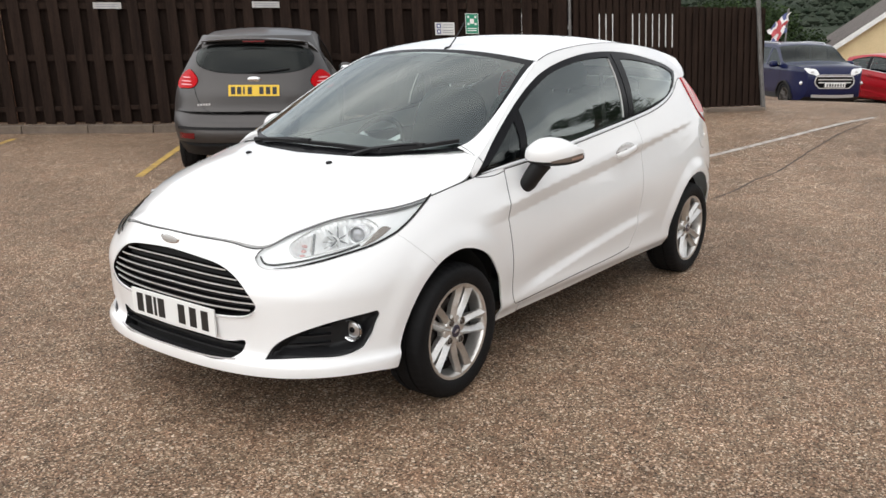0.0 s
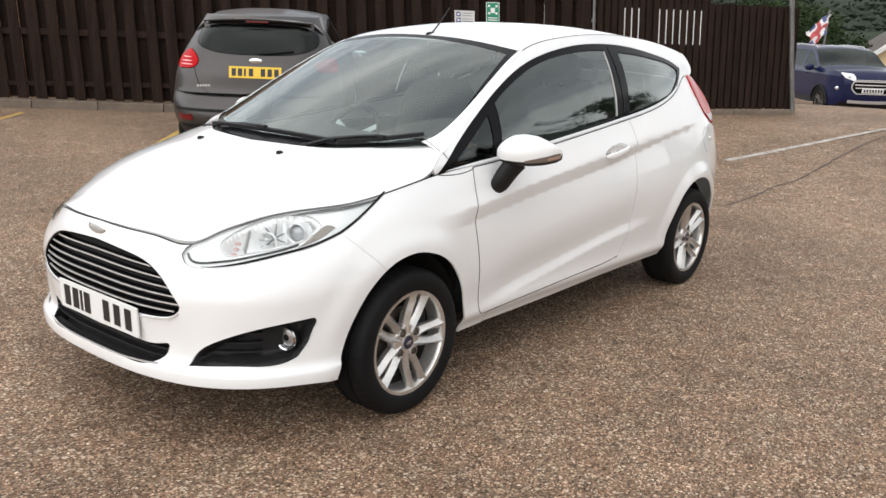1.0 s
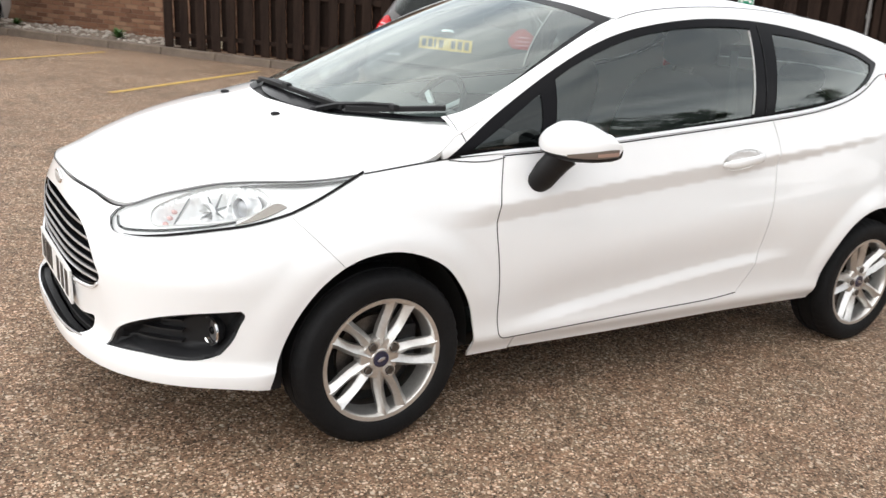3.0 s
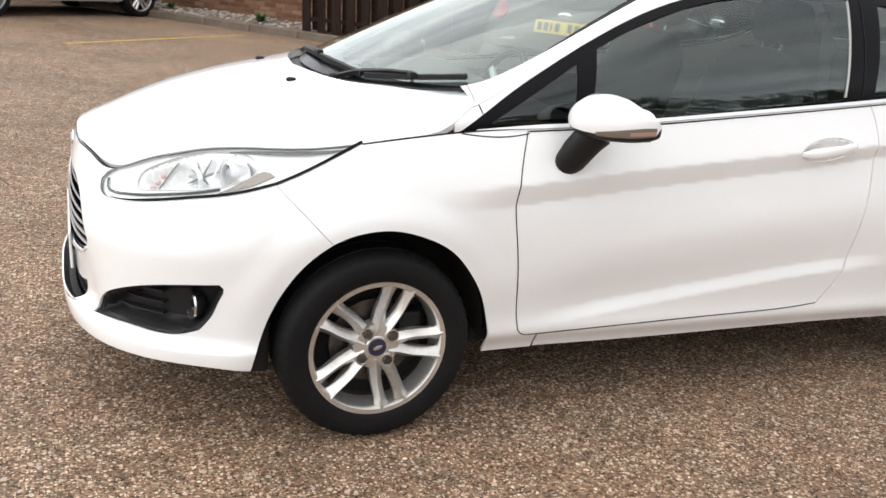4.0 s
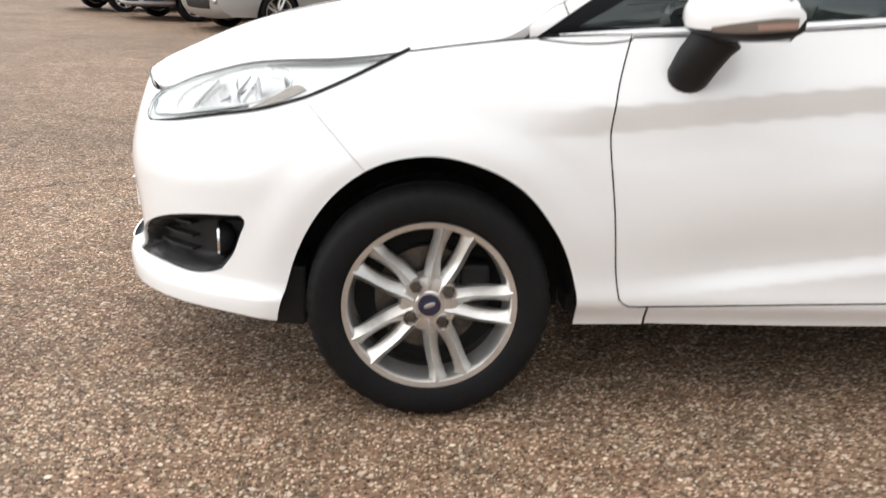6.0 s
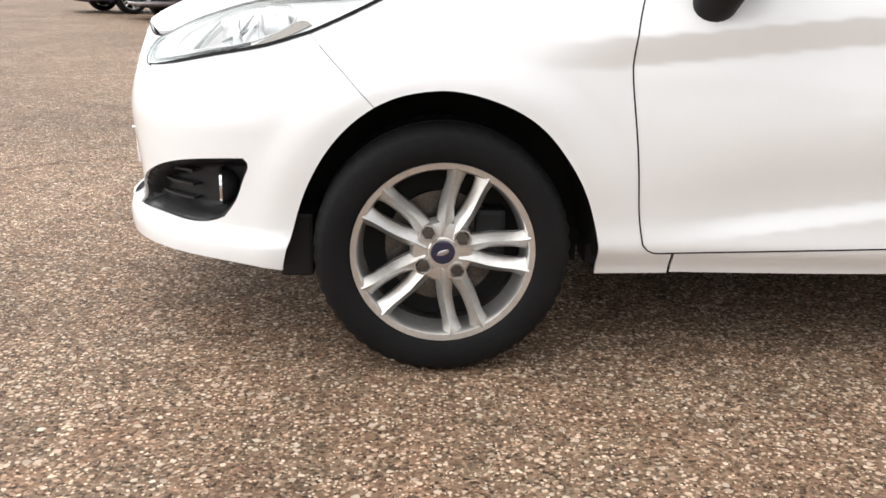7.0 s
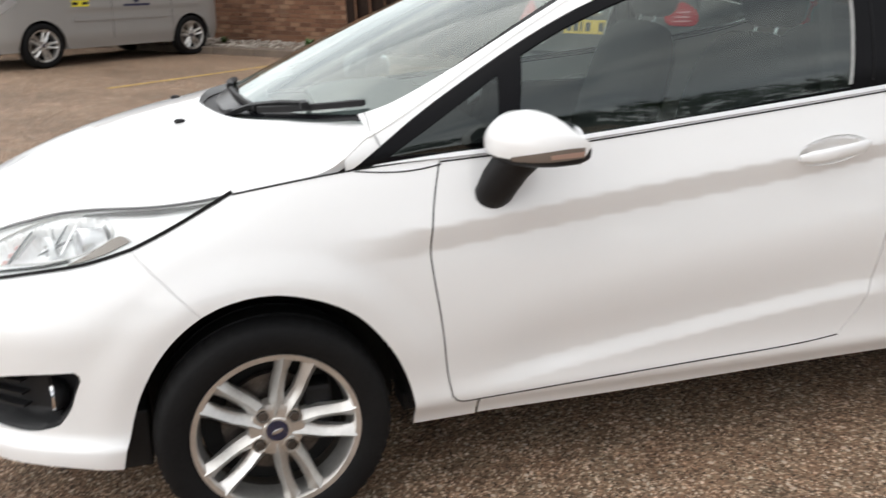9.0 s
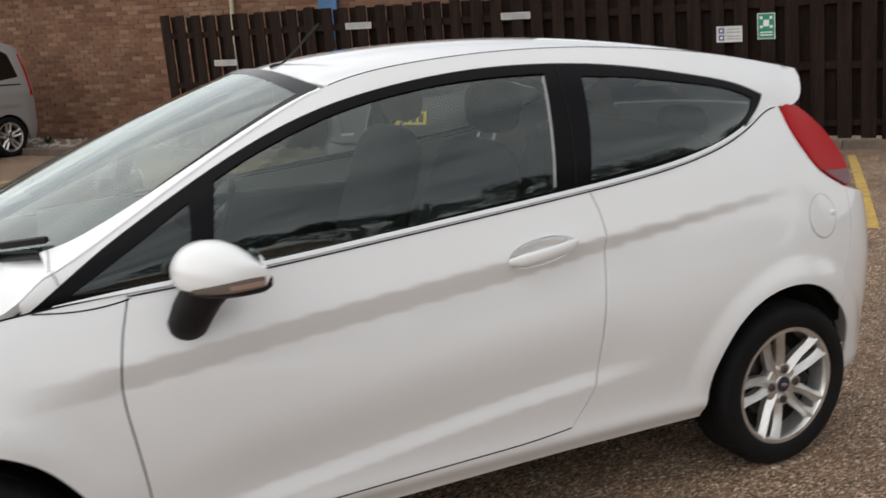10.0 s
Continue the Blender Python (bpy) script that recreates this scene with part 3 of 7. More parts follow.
REAR_ARCH = edge((3.500, 0.240), (3.506, 0.364), (3.540, 0.476), (3.605, 0.566), (3.695, 0.624), (3.795, 0.646), (3.896, 0.640), (4.000, 0.596), (4.090, 0.518), (4.150, 0.430), (4.168, 0.330), (4.168, 0.260))
TAIL_IN = edge((3.955, 1.205), (3.962, 1.141), (3.995, 1.066), (4.053, 0.995), (4.121, 0.955), (4.184, 0.925))
FOG = ring(edge((0.466, 0.305), (0.495, 0.349), (0.59, 0.411), (0.735, 0.456), (0.905, 0.477)), edge((0.905, 0.477), (0.916, 0.466), (0.908, 0.440), (0.886, 0.388), (0.850, 0.340)), edge((0.850, 0.340), (0.835, 0.333), (0.66, 0.318), (0.466, 0.305))) + [0.012, 0.001]
GRILLE = edge((0, 0.676), (0.11, 0.671), (0.22, 0.661), (0.30, 0.644), (0.385, 0.594), (0.442, 0.532), (0.453, 0.512), (0.437, 0.488), (0.37, 0.464), (0.26, 0.456), (0, 0.453))
LOWER_GRILLE = edge((0, 0.352), (0.24, 0.353), (0.35, 0.360), (0.390, 0.362), (0.386, 0.345), (0.366, 0.314), (0.335, 0.297), (0.16, 0.288), (0, 0.287))

# front bumper, in one piece from arch to arch
low = edge((0, 0.236), (0.25, 0.240), (0.5, 0.243), (0.8, 0.246), (0.93, 0.241), (1.006, 0.232))
half = np.concatenate([low, ARCH_FRONT, JOINT, LAMP_LOW[::-1], LAMP_NOSE[::-1], shoulder(0.452, 0.0)])
bumper = panel("front_bumper", skin2, twin(half), WHITE, car, holes=[twin(GRILLE), twin(LOWER_GRILLE), FOG, (FOG * [-1, 1])[::-1]], depth=0.008, h=0.018, gap=0.0006)
# a rolled-under lip below the bumper
lip = np.concatenate([low[::-1] * [-1, 1], low[1:]])
p, n = lie(skin2, lip)
mesh_part("bumper_lip", np.concatenate([p - n * 0.001, p - n * 0.02 - [0, 0, 0.012], p - n * 0.09 - [0, 0, 0.006]]),
          [(r * len(p) + i, r * len(p) + i + 1, (r + 1) * len(p) + i + 1, (r + 1) * len(p) + i) for r in range(2) for i in range(len(p) - 1)], WHITE, bumper, normals=None)


def wing(flip):
    line = ring(ARCH_REST, edge((1.715, 0.225), (1.885, 0.228)), edge((1.885, 0.228), (1.882, 0.286)), DOOR_FRONT[::-1], shoulder(1.796, 1.300), LAMP_BACK[::-1], JOINT[::-1])
    return panel("front_wing", skin, line, WHITE, car, flip=flip, depth=0.008, gap=0.0008, h=0.016)


def door(flip):
    line = ring(DOOR_FRONT, DOOR_LOW, DOOR_REAR, shoulder(3.092, 1.796, -0.002))
    tilt = 0.115
    cup_line = closed(*[(2.898 + 0.112 * math.cos(a) - 0.036 * tilt * math.sin(a), 0.874 + 0.112 * tilt * math.cos(a) + 0.036 * math.sin(a)) for a in np.linspace(0, 2 * math.pi, 25)[:-1]])
    d = panel("door", skin, line, WHITE, car, holes=[cup_line], flip=flip, depth=0.006, h=0.0115, gap=0.0018)
    s = -1 if not flip else 1

    def cup_shape(p):
        far = np.min(np.hypot(p[..., 0, None] - cup_line[:, 0], p[..., 1, None] - cup_line[:, 1]), -1)
        _, n = lie(skin, p)
        return skin(p) - n * (0.022 * step(far, -0.004, 0.026) + 0.001)[..., None]

    for at, wide, mat in ((DOOR_FRONT, 0.0032, MATT_BLACK), (DOOR_LOW, 0.0034, MATT_BLACK)):
        pts, nn = lie(skin, at, 0.0004)
        turn_n = [tuple(q * [1, 1 if not flip else -1, 1]) for q in nn]
        part("shut_line", sweep(pts * [1, 1 if not flip else -1, 1], rect(wide, 0.0012), up=lambda i: turn_n[i]), mat, d)
    panel("handle_recess", cup_shape, cup_line, WHITE, d, gap=-0.002, depth=0.0, flip=flip, h=0.010)
    # pull handle over a shallow cup
    cup, nn = lie(skin, np.array([[2.785 + 0.225 * k / 8, 0.860 + 0.029 * k / 8] for k in range(9)]), 0.004)
    pts = [(c[0], c[1] * (1 if not flip else -1), c[2]) for c in cup]
    lift = [0.0, 0.014, 0.022, 0.025, 0.026, 0.026, 0.025, 0.020, 0.004]
    pts = [(x, y + s * l, z) for (x, y, z), l in zip(pts, lift)]
    hb = sweep(pts, [(math.cos(a) * 0.008, math.sin(a) * 0.017) for a in np.linspace(0, 2 * math.pi, 13)[:-1]], scale=[0.5, 1.0, 1.08, 1.08, 1.05, 1.05, 1.08, 1.0, 0.5])
    part("door_handle", hb, WHITE, d, "white pull handle", smooth=True)
    return d


def quarter(flip):
    line = ring(edge((1.889, 0.230), (1.886, 0.284)), DOOR_LOW - [0, 0.0], DOOR_REAR, shoulder(3.092, 3.955, -0.001), TAIL_IN, edge((4.184, 0.925), (4.165, 0.75), (4.10, 0.60), (4.075, 0.535)), REAR_ARCH[::-1][28:], edge((3.500, 0.240), (2.92, 0.240), (2.22, 0.229), (1.889, 0.230)))
    q = panel("quarter_panel", skin, line, WHITE, car, flip=flip, depth=0.007, h=0.016)
    cap = closed(*[(4.012 + 0.072 * math.cos(a), 0.848 + 0.072 * math.sin(a)) for a in np.linspace(0, 2 * math.pi, 17)[:-1]])
    if not flip:
        panel("fuel_flap", skin, cap, WHITE, q, lift=0.0016, depth=0.003, gap=0.002, h=0.02)
        rim = np.concatenate([cap, cap[:1]])
        pr, _ = lie(skin, rim, 0.0008)
        part("flap_catch", blob((0.012, 0.005, 0.009), lie(skin, np.array([4.066, 0.852]), 0.003)[0], n=10), WHITE, q, smooth=True)
        part("flap_gap", sweep(pr, rect(0.0016, 0.0016), up=(0, -1, 0), caps=False), LAMP_GREY, q)
    return q


both(wing), both(door), both(quarter)

# rear bumper and tailgate
tail_half = np.concatenate([edge((A_END, 0.26), (4.6, 0.26), (4.168, 0.262)), REAR_ARCH[::-1][:29], edge((4.075, 0.535), (4.10, 0.60), (4.165, 0.75), (4.184, 0.925)), shoulder(4.30, A_END, 0.06)])
both(lambda flip: panel("rear_bumper", skin, ring(tail_half), WHITE, car, flip=flip, depth=0.006, h=0.03))
panel("tailgate", hatch, ring(edge((-1, 0.40), (1, 0.40)), edge((1, 0.40), (1, 1.05)), edge((1, 1.05), (-1, 1.05)), edge((-1, 1.05), (-1, 0.40))), WHITE, car, turn=-1, h=0.05, gap=0)
panel("rear_window", hatch, ring(edge((-1, 0.02), (1, 0.02)), edge((1, 0.02), (1, 0.40)), edge((1, 0.40), (-1, 0.40)), edge((-1, 0.40), (-1, 0.02))), REAR_GLASS, car, turn=-1, h=0.05, gap=0, depth=0.004)


def tail_lamp(flip):
    line = ring(TAIL_IN, edge((4.184, 0.925), (4.225, 0.945), (4.232, 0.985)), edge((4.232, 0.985), (4.205, 1.06), (4.165, 1.12), (4.11, 1.175), (4.03, 1.213), (3.955, 1.205)))
    lamp = panel("tail_lamp", skin, line, RED_LENS, car, flip=flip, depth=0.03, lift=0.006, label="tall red tail lamp")
    low_part = ring(edge((4.062, 0.992), (4.121, 0.957), (4.184, 0.928)), edge((4.184, 0.928), (4.222, 0.948), (4.228, 0.985)), edge((4.228, 0.985), (4.15, 0.985), (4.062, 0.992)))
    panel("lower_lens", skin, low_part, DARK_RED, lamp, flip=flip, lift=0.008, depth=0.002)


both(tail_lamp)

# bonnet: its edges follow the shoulder on either side
a_edge = np.linspace(0.0, 1.583, 70)
rim = skin(np.stack([a_edge, top_of(a_edge)[..., 0]], -1))
rim = rim[rim[:, 0] < 0.12]
back_x = np.linspace(0.13, 0.288, 14)
half = np.concatenate([rim[:, :2], np.stack([back_x, -hip(back_x)[:, 0] - 0.004 * step(back_x, 0.13, 0.2)], -1), edge((0.288, -0.70), (0.288, -0.665), (0.276, -0.630), (0.206, -0.570), (0.108, -0.480), (0.012, -0.385), (-0.055, -0.22), (-0.085, 0))])
half = half[half[:, 1] <= 0.0001]
bonnet = panel("bonnet", bonnet_top, ring(half, half[::-1] * [1, -1]), WHITE, car, depth=0.022, gap=0.0035, h=0.025)

nose = np.linspace(-0.45, 0.45, 60)
pts, _ = lie(skin2, np.stack([nose, top_of(np.abs(nose))[..., 0] - 0.001], -1), 0.0005)
part("bonnet_gap", sweep(pts, rect(0.003, 0.003), caps=False), MATT_BLACK, bonnet)
for s in (1, -1):
    pts, _ = lie(skin, shoulder(1.30, 1.795, 0.001), 0.0006)
    part("bonnet_gap", sweep(pts * [1, s, 1], rect(0.003, 0.0034)), MATT_BLACK, bonnet)

# roof, aerial and spoiler
xs = np.linspace(1.012, 2.70, 50)
half = np.concatenate([edge((0.968, 0), (0.973, 0.25), (0.990, 0.43), (1.012, 0.560)), np.stack([xs, RAIL(xs)[:, 0] - 0.004], -1), edge((2.70, 0.53), (2.725, 0.3), (2.73, 0))])
roof = panel("roof", roof_top, ring(half * [1, -1], half[::-1]), WHITE, car, depth=0.012, h=0.035)
rows = []
for x, drop, thick in ((2.705, 0.0, 0.002), (2.75, 0.003, 0.02), (2.80, 0.010, 0.040), (2.832, 0.018, 0.058), (2.842, 0.028, 0.066)):
    ys = np.linspace(-0.545 + (x - 2.7) * 0.05, 0.545 - (x - 2.7) * 0.05, 25)
    bow = -0.06 * (np.abs(ys) / 0.545) ** 3 * (x - 2.7) / 0.17
    zt = roof_top(np.stack([np.full_like(ys, 2.70), ys], -1))[:, 2] - drop - (x - 2.70) * 0.14
    rows.append((x + bow, ys, zt, thick))
v = [(x[i], y[i], z[i]) for x, y, z, t in rows for i in range(25)] + [(x[i] - 0.01, y[i], z[i] - t) for x, y, z, t in rows for i in range(25)]
f = [(r * 25 + i, (r + 1) * 25 + i, (r + 1) * 25 + i + 1, r * 25 + i + 1) for r in range(4) for i in range(24)]
f += [tuple(k + 125 for k in q[::-1]) for q in f]
f += [(100 + i, 225 + i, 226 + i, 101 + i) for i in range(24)]
f += [(r * 25 + e, (r + 1) * 25 + e, (r + 1) * 25 + e + 125, r * 25 + e + 125) for r in range(4) for e in (0, 24)]
bm = bmesh.new()
bv = [bm.verts.new(q) for q in v]
for q in f:
    bm.faces.new([bv[k] for k in q])
part("roof_spoiler", bm, WHITE, car, "white roof-edge spoiler", smooth=True, sharp=50)
ditch = np.linspace(1.02, 2.70, 60)
for s in (-1, 1):
    line = np.stack([ditch, s * (RAIL(ditch)[:, 0] - 0.003), RAIL(ditch)[:, 1] + 0.0012], -1)
    part("roof_ditch", sweep(line, rect(0.0045, 0.002)), MATT_BLACK, roof)
aerial = part("aerial", blob((0.035, 0.014, 0.012), (1.06, 0.018, 1.402), n=12), MATT_BLACK, car, "short black whip aerial", smooth=True)
part("mast", sweep([(1.06, 0.018, 1.405), (1.12, 0.018, 1.455), (1.20, 0.018, 1.535)], disc(0.0035, 8), up=(0, 1, 0)), MATT_BLACK, aerial)

# side of the cabin: white pillar and rail, black window frames, panes
FRAME_TOP = edge((0.222, 0.900), (0.274, 0.937), (0.378, 1.008), (0.501, 1.081), (0.628, 1.151), (0.761, 1.217), (0.899, 1.274), (1.04, 1.317), (1.222, 1.354), (1.412, 1.378), (1.609, 1.387), (1.814, 1.382), (2.026, 1.362), (2.247, 1.327), (2.434, 1.284), (2.508, 1.253))
FRAME_TIP = edge((2.508, 1.253), (2.490, 1.232), (2.455, 1.203), (2.396, 1.162))
wx = np.linspace(2.396, 0.222, 90)
FRAME_LOW = np.stack([wx, np.interp(wx, _wx, _wp[:, 2]) + 0.004], -1)
DOOR_PANE = ring(edge((0.672, 1.146), (0.751, 1.186), (0.853, 1.229), (1.029, 1.288), (1.209, 1.326), (1.397, 1.349), (1.560, 1.357), (1.672, 1.358)), edge((1.672, 1.358), (1.640, 1.19), (1.622, 1.036)), edge((1.622, 1.036), (1.30, 1.003), (0.954, 0.966), (0.630, 0.938)), edge((0.630, 0.938), (0.672, 1.146)))
REAR_PANE = ring(edge((1.800, 1.345), (2.002, 1.331), (2.227, 1.302), (2.400, 1.266), (2.452, 1.245)), edge((2.452, 1.245), (2.44, 1.222), (2.371, 1.170), (2.285, 1.128), (2.18, 1.108)), edge((2.18, 1.108), (1.95, 1.076), (1.745, 1.051)), edge((1.745, 1.051), (1.770, 1.2), (1.800, 1.345)))
FRONT_PANE = ring(edge((0.315, 0.925), (0.60, 1.100)), edge((0.60, 1.100), (0.588, 1.0), (0.575, 0.936)), edge((0.575, 0.936), (0.45, 0.928), (0.315, 0.925)))


def cabin_side(flip):
    rx = np.linspace(0.205, 2.775, 110)
    rail = np.stack([rx, hip(rx)[:, 1]], -1)
    line = ring(rail, edge((2.775, 1.325), (2.74, 1.28), (2.66, 1.215), (2.56, 1.212)), edge((2.56, 1.212), (2.46, 1.186), (2.396, 1.160)), FRAME_TIP[::-1], FRAME_TOP[::-1], edge((0.222, 0.899), (0.205, 0.897)))
    panel("roof_rail", house, line, WHITE, car, flip=flip, depth=0.012, gap=0.0002)
    surround = ring(FRAME_TOP, FRAME_TIP, FRAME_LOW)
    window = panel("window_frame", house, surround, GLOSS_BLACK, car, holes=[DOOR_PANE, REAR_PANE, FRONT_PANE], flip=flip, depth=0.012, gap=0.001, lift=-0.001, label="gloss black side window surround")
    panel("door_window", house, inset(DOOR_PANE, -0.004), SIDE_GLASS, window, flip=flip, depth=0.0, gap=0, lift=-0.007, h=0.05)
    panel("rear_side_window", house, inset(REAR_PANE, -0.004), SIDE_GLASS, window, flip=flip, depth=0.0, gap=0, lift=-0.005, h=0.05)
    panel("quarter_light", house, inset(FRONT_PANE, -0.004), REAR_GLASS, window, flip=flip, depth=0.0, gap=0, lift=-0.005, h=0.05)
    # a pale strip paints the upright reflection at the door pane's rear edge
    rear_edge = lie(house, edge((1.667, 1.352), (1.636, 1.19), (1.618, 1.042)), -0.004)[0] * [1, 1 if not flip else -1, 1]
    part("pane_edge", sweep(rear_edge, rect(0.004, 0.006), up=(0, -1, 0)), LAMP_GREY, window)
    split = lie(house, edge((1.722, 1.372), (1.700, 1.20), (1.688, 1.050)), 0.0006)[0] * [1, 1 if not flip else -1, 1]
    part("pillar_split", sweep(split, rect(0.0016, 0.003), up=(0, -1, 0)), PLASTIC, window)
    # bright waist strip
    sx = np.linspace(0.27, 2.38, 70)
    q = np.stack([sx, np.interp(sx, _wx, _wp[:, 2]) + 0.003], -1)
    pts, _ = lie(house, q, 0.002)
    pts = pts * [1, 1 if not flip else -1, 1]
    part("waist_strip", sweep(pts, rect(0.006, 0.012), up=(0, -0.7 if flip else 0.7, 1), scale=[min(1.0, 0.15 + k / 8) for k in range(70)]), SKY_PALE_CHROME, car, "satin chrome waist strip")
    # the black gap under the strip and the split between door and quarter
    seal, nn = lie(skin, shoulder(1.80, 3.93, 0.009), 0.0006)
    part("waist_seal", sweep(seal * [1, 1 if not flip else -1, 1], rect(0.003, 0.0035)), MATT_BLACK, car)
    dip = np.linspace(1.590, 1.80, 20)
    under = np.stack([dip, top_of(dip)[..., 0] - 0.004 - 0.016 * np.sin(np.linspace(0, math.pi * 0.78, 20))], -1)
    part("waist_seal", sweep(lie(skin, under, 0.0006)[0] * [1, 1 if not flip else -1, 1], rect(0.0025, 0.003)), MATT_BLACK, car)
    bx = np.linspace(0.19, 1.0, 50)
    br = hip(bx)
    bead = np.stack([bx, (br[:, 0] - 0.0075) * (1 if flip else -1), br[:, 1] - 0.0085], -1)
    part("pillar_edge", sweep(bead, disc(0.0125, 12), scale=[min(1.0, 0.25 + 0.09 * k) for k in range(50)]), WHITE, car, smooth=True)
    seam_low = lie(house, edge((0.279, 0.980), (0.290, 0.950), h=0.008), 0.0012)[0] * [1, -1 if flip else 1, 1]
    part("pillar_gap", sweep(seam_low, rect(0.002, 0.002), up=(0, -1, 0)), MATT_BLACK, car)
    # foot of the windscreen pillar, and the corner of the body in front of it
    foot = ring(edge((-1.003, 0.158), (-0.935, 0.180), (-0.868, 0.196), h=0.02), edge((-0.868, 0.196), (-0.876, 0.206), (-0.894, 0.228), (-0.928, 0.315), (-0.950, 0.437), (-0.966, 0.65), (-0.974, 0.85), (-0.980, 0.96), h=0.02), edge((-0.980, 0.96), (-1.002, 0.96), h=0.006), edge((-1.002, 0.96), (-1.003, 0.158), h=0.03))
    base = panel("pillar_foot", screen, foot, WHITE, car, turn=-1, h=0.025, depth=0.004, gap=0.0, lift=0.002, flip=flip)
    joint = lie(screen, edge((-0.866, 0.214), (-0.925, 0.196), (-0.985, 0.170), h=0.02), 0.0022, -1)[0] * [1, -1 if flip else 1, 1]
    part("pillar_gap", sweep(joint, rect(0.002, 0.002)), MATT_BLACK, base)


both(cabin_side)

# windscreen, its black edge, the scuttle and the wipers
uv = ring(edge((-0.985, 0.215), (-0.98, 0.5), (-0.97, 0.99), h=0.05), edge((-0.97, 0.99), (0, 0.995), (0.97, 0.99), h=0.05), edge((0.97, 0.99), (0.98, 0.5), (0.985, 0.215), h=0.05), edge((0.985, 0.215), (0.93, 0.192), (0.80, 0.140), (0.5, 0.045), (0, 0.0), (-0.5, 0.045), (-0.80, 0.140), (-0.93, 0.192), (-0.985, 0.215), h=0.05))
pane = ring(edge((-0.945, 0.240), (-0.945, 0.5), (-0.925, 0.93), h=0.04), edge((-0.925, 0.93), (0, 0.955), (0.925, 0.93), h=0.04), edge((0.925, 0.93), (0.945, 0.5), (0.945, 0.240), h=0.04), edge((0.945, 0.240), (0.80, 0.165), (0.5, 0.085), (0, 0.05), (-0.5, 0.085), (-0.80, 0.165), (-0.945, 0.240), h=0.04))
windscreen = panel("windscreen", screen, uv, SCREEN_GLASS, car, turn=-1, h=0.06, depth=0.0, gap=0, label="raked windscreen mirroring pale cloud")
panel("black_border", screen, uv, GLOSS_BLACK, windscreen, holes=[pane], turn=-1, h=0.06, depth=0.0, gap=0, lift=0.0008)
top_mask = ring(edge((-0.16, 0.955), (-0.14, 0.85), h=0.04), edge((-0.14, 0.85), (0.14, 0.85), h=0.04), edge((0.14, 0.85), (0.16, 0.955), h=0.04), edge((0.16, 0.955), (-0.16, 0.955), h=0.04))
panel("mirror_mask", screen, top_mask, MATT_BLACK, windscreen, turn=-1, h=0.08, depth=0.0, gap=0, lift=-0.006)


def scuttle_shape(p):
    return bonnet_top(p) - np.array([0, 0, 0.026])


half = np.concatenate([edge((-0.13, 0), (-0.11, -0.2), (0.0, -0.42), (0.14, -0.54), (0.20, -0.61)), edge((0.20, -0.61), (0.26, -0.60), (0.28, -0.54), (0.22, -0.40), (0.14, -0.2), (0.12, 0))])
panel("scuttle", scuttle_shape, ring(half, half[::-1] * [1, -1]), PLASTIC, car, depth=0.0, gap=0, h=0.04, label="black plastic scuttle below the windscreen")


def wiper(line, hub):
    pts, _ = lie(screen, edge(*line, h=0.05), 0.016, -1)
    w = part("wiper", sweep(pts, [(-0.009, -0.006), (0.009, -0.006), (0.005, 0.008), (-0.005, 0.008)], up=(-0.4, 0, 0.9)), MATT_BLACK, car, "black windscreen wiper")
    mid = pts[len(pts) // 2]
    root, _ = lie(screen, np.array(hub), 0.008, -1)
    arm = [root, root + (mid - root) * 0.3 + [0, 0, 0.016], root + (mid - root) * 0.7 + [0, 0, 0.018], mid + [0, 0, 0.012]]
    part("wiper_arm", sweep(arm, rect(0.015, 0.010), up=(-0.4, 0, 0.9), scale=[1.4, 1.2, 0.9, 0.7]), MATT_BLACK, w)
    part("blade_clip", block((0.022, 0.05, 0.018), tuple(mid + [0, 0, 0.008]), bevel=0.004), MATT_BLACK, w)
    part("pivot", blob((0.018, 0.018, 0.012), root, n=12), MATT_BLACK, w, smooth=True)


wiper([(-0.50, 0.060), (-0.66, 0.118), (-0.86, 0.226)], (-0.34, 0.010))
wiper([(0.60, 0.052), (0.05, 0.052), (-0.48, 0.058)], (0.66, 0.03))

for y in (-0.253, 0.249):
    b = bonnet_top(np.array([-0.152, y]))
    part("washer_jet", blob((0.016, 0.011, 0.007), b + [0, 0, 0.003], n=10), MATT_BLACK, bonnet, "small black washer jet", smooth=True)

# grille: dark well, five bright bars
grille = panel("grille", skin2, twin(GRILLE), DARK, car, gap=-0.004, depth=0.0, lift=-0.045, label="black hexagonal grille with bright bars")
border = twin(GRILLE)
rimline = np.concatenate([border, border[:2]])
pts, nn = lie(skin2, rimline, -0.011)
part("grille_surround", sweep(pts, rect(0.008, 0.009), up=(-1, 0, 0.0), caps=False), GLOSS_BLACK, grille)
well = mesh_part("grille_well", np.concatenate([lie(skin2, border, -0.002)[0], lie(skin2, border, -0.05)[0]]),
                 [(i, (i + 1) % len(border), len(border) + (i + 1) % len(border), len(border) + i) for i in range(len(border))], GLOSS_BLACK, grille)


def reach(outline, z):
    """How far out an outline goes at a height."""
    a, b = outline[:-1], outline[1:]
    hit = [p[0] + (q[0] - p[0]) * (z - p[1]) / (q[1] - p[1]) for p, q in zip(a, b) if (p[1] - z) * (q[1] - z) <= 0 and p[1] != q[1]]
    return max(hit)


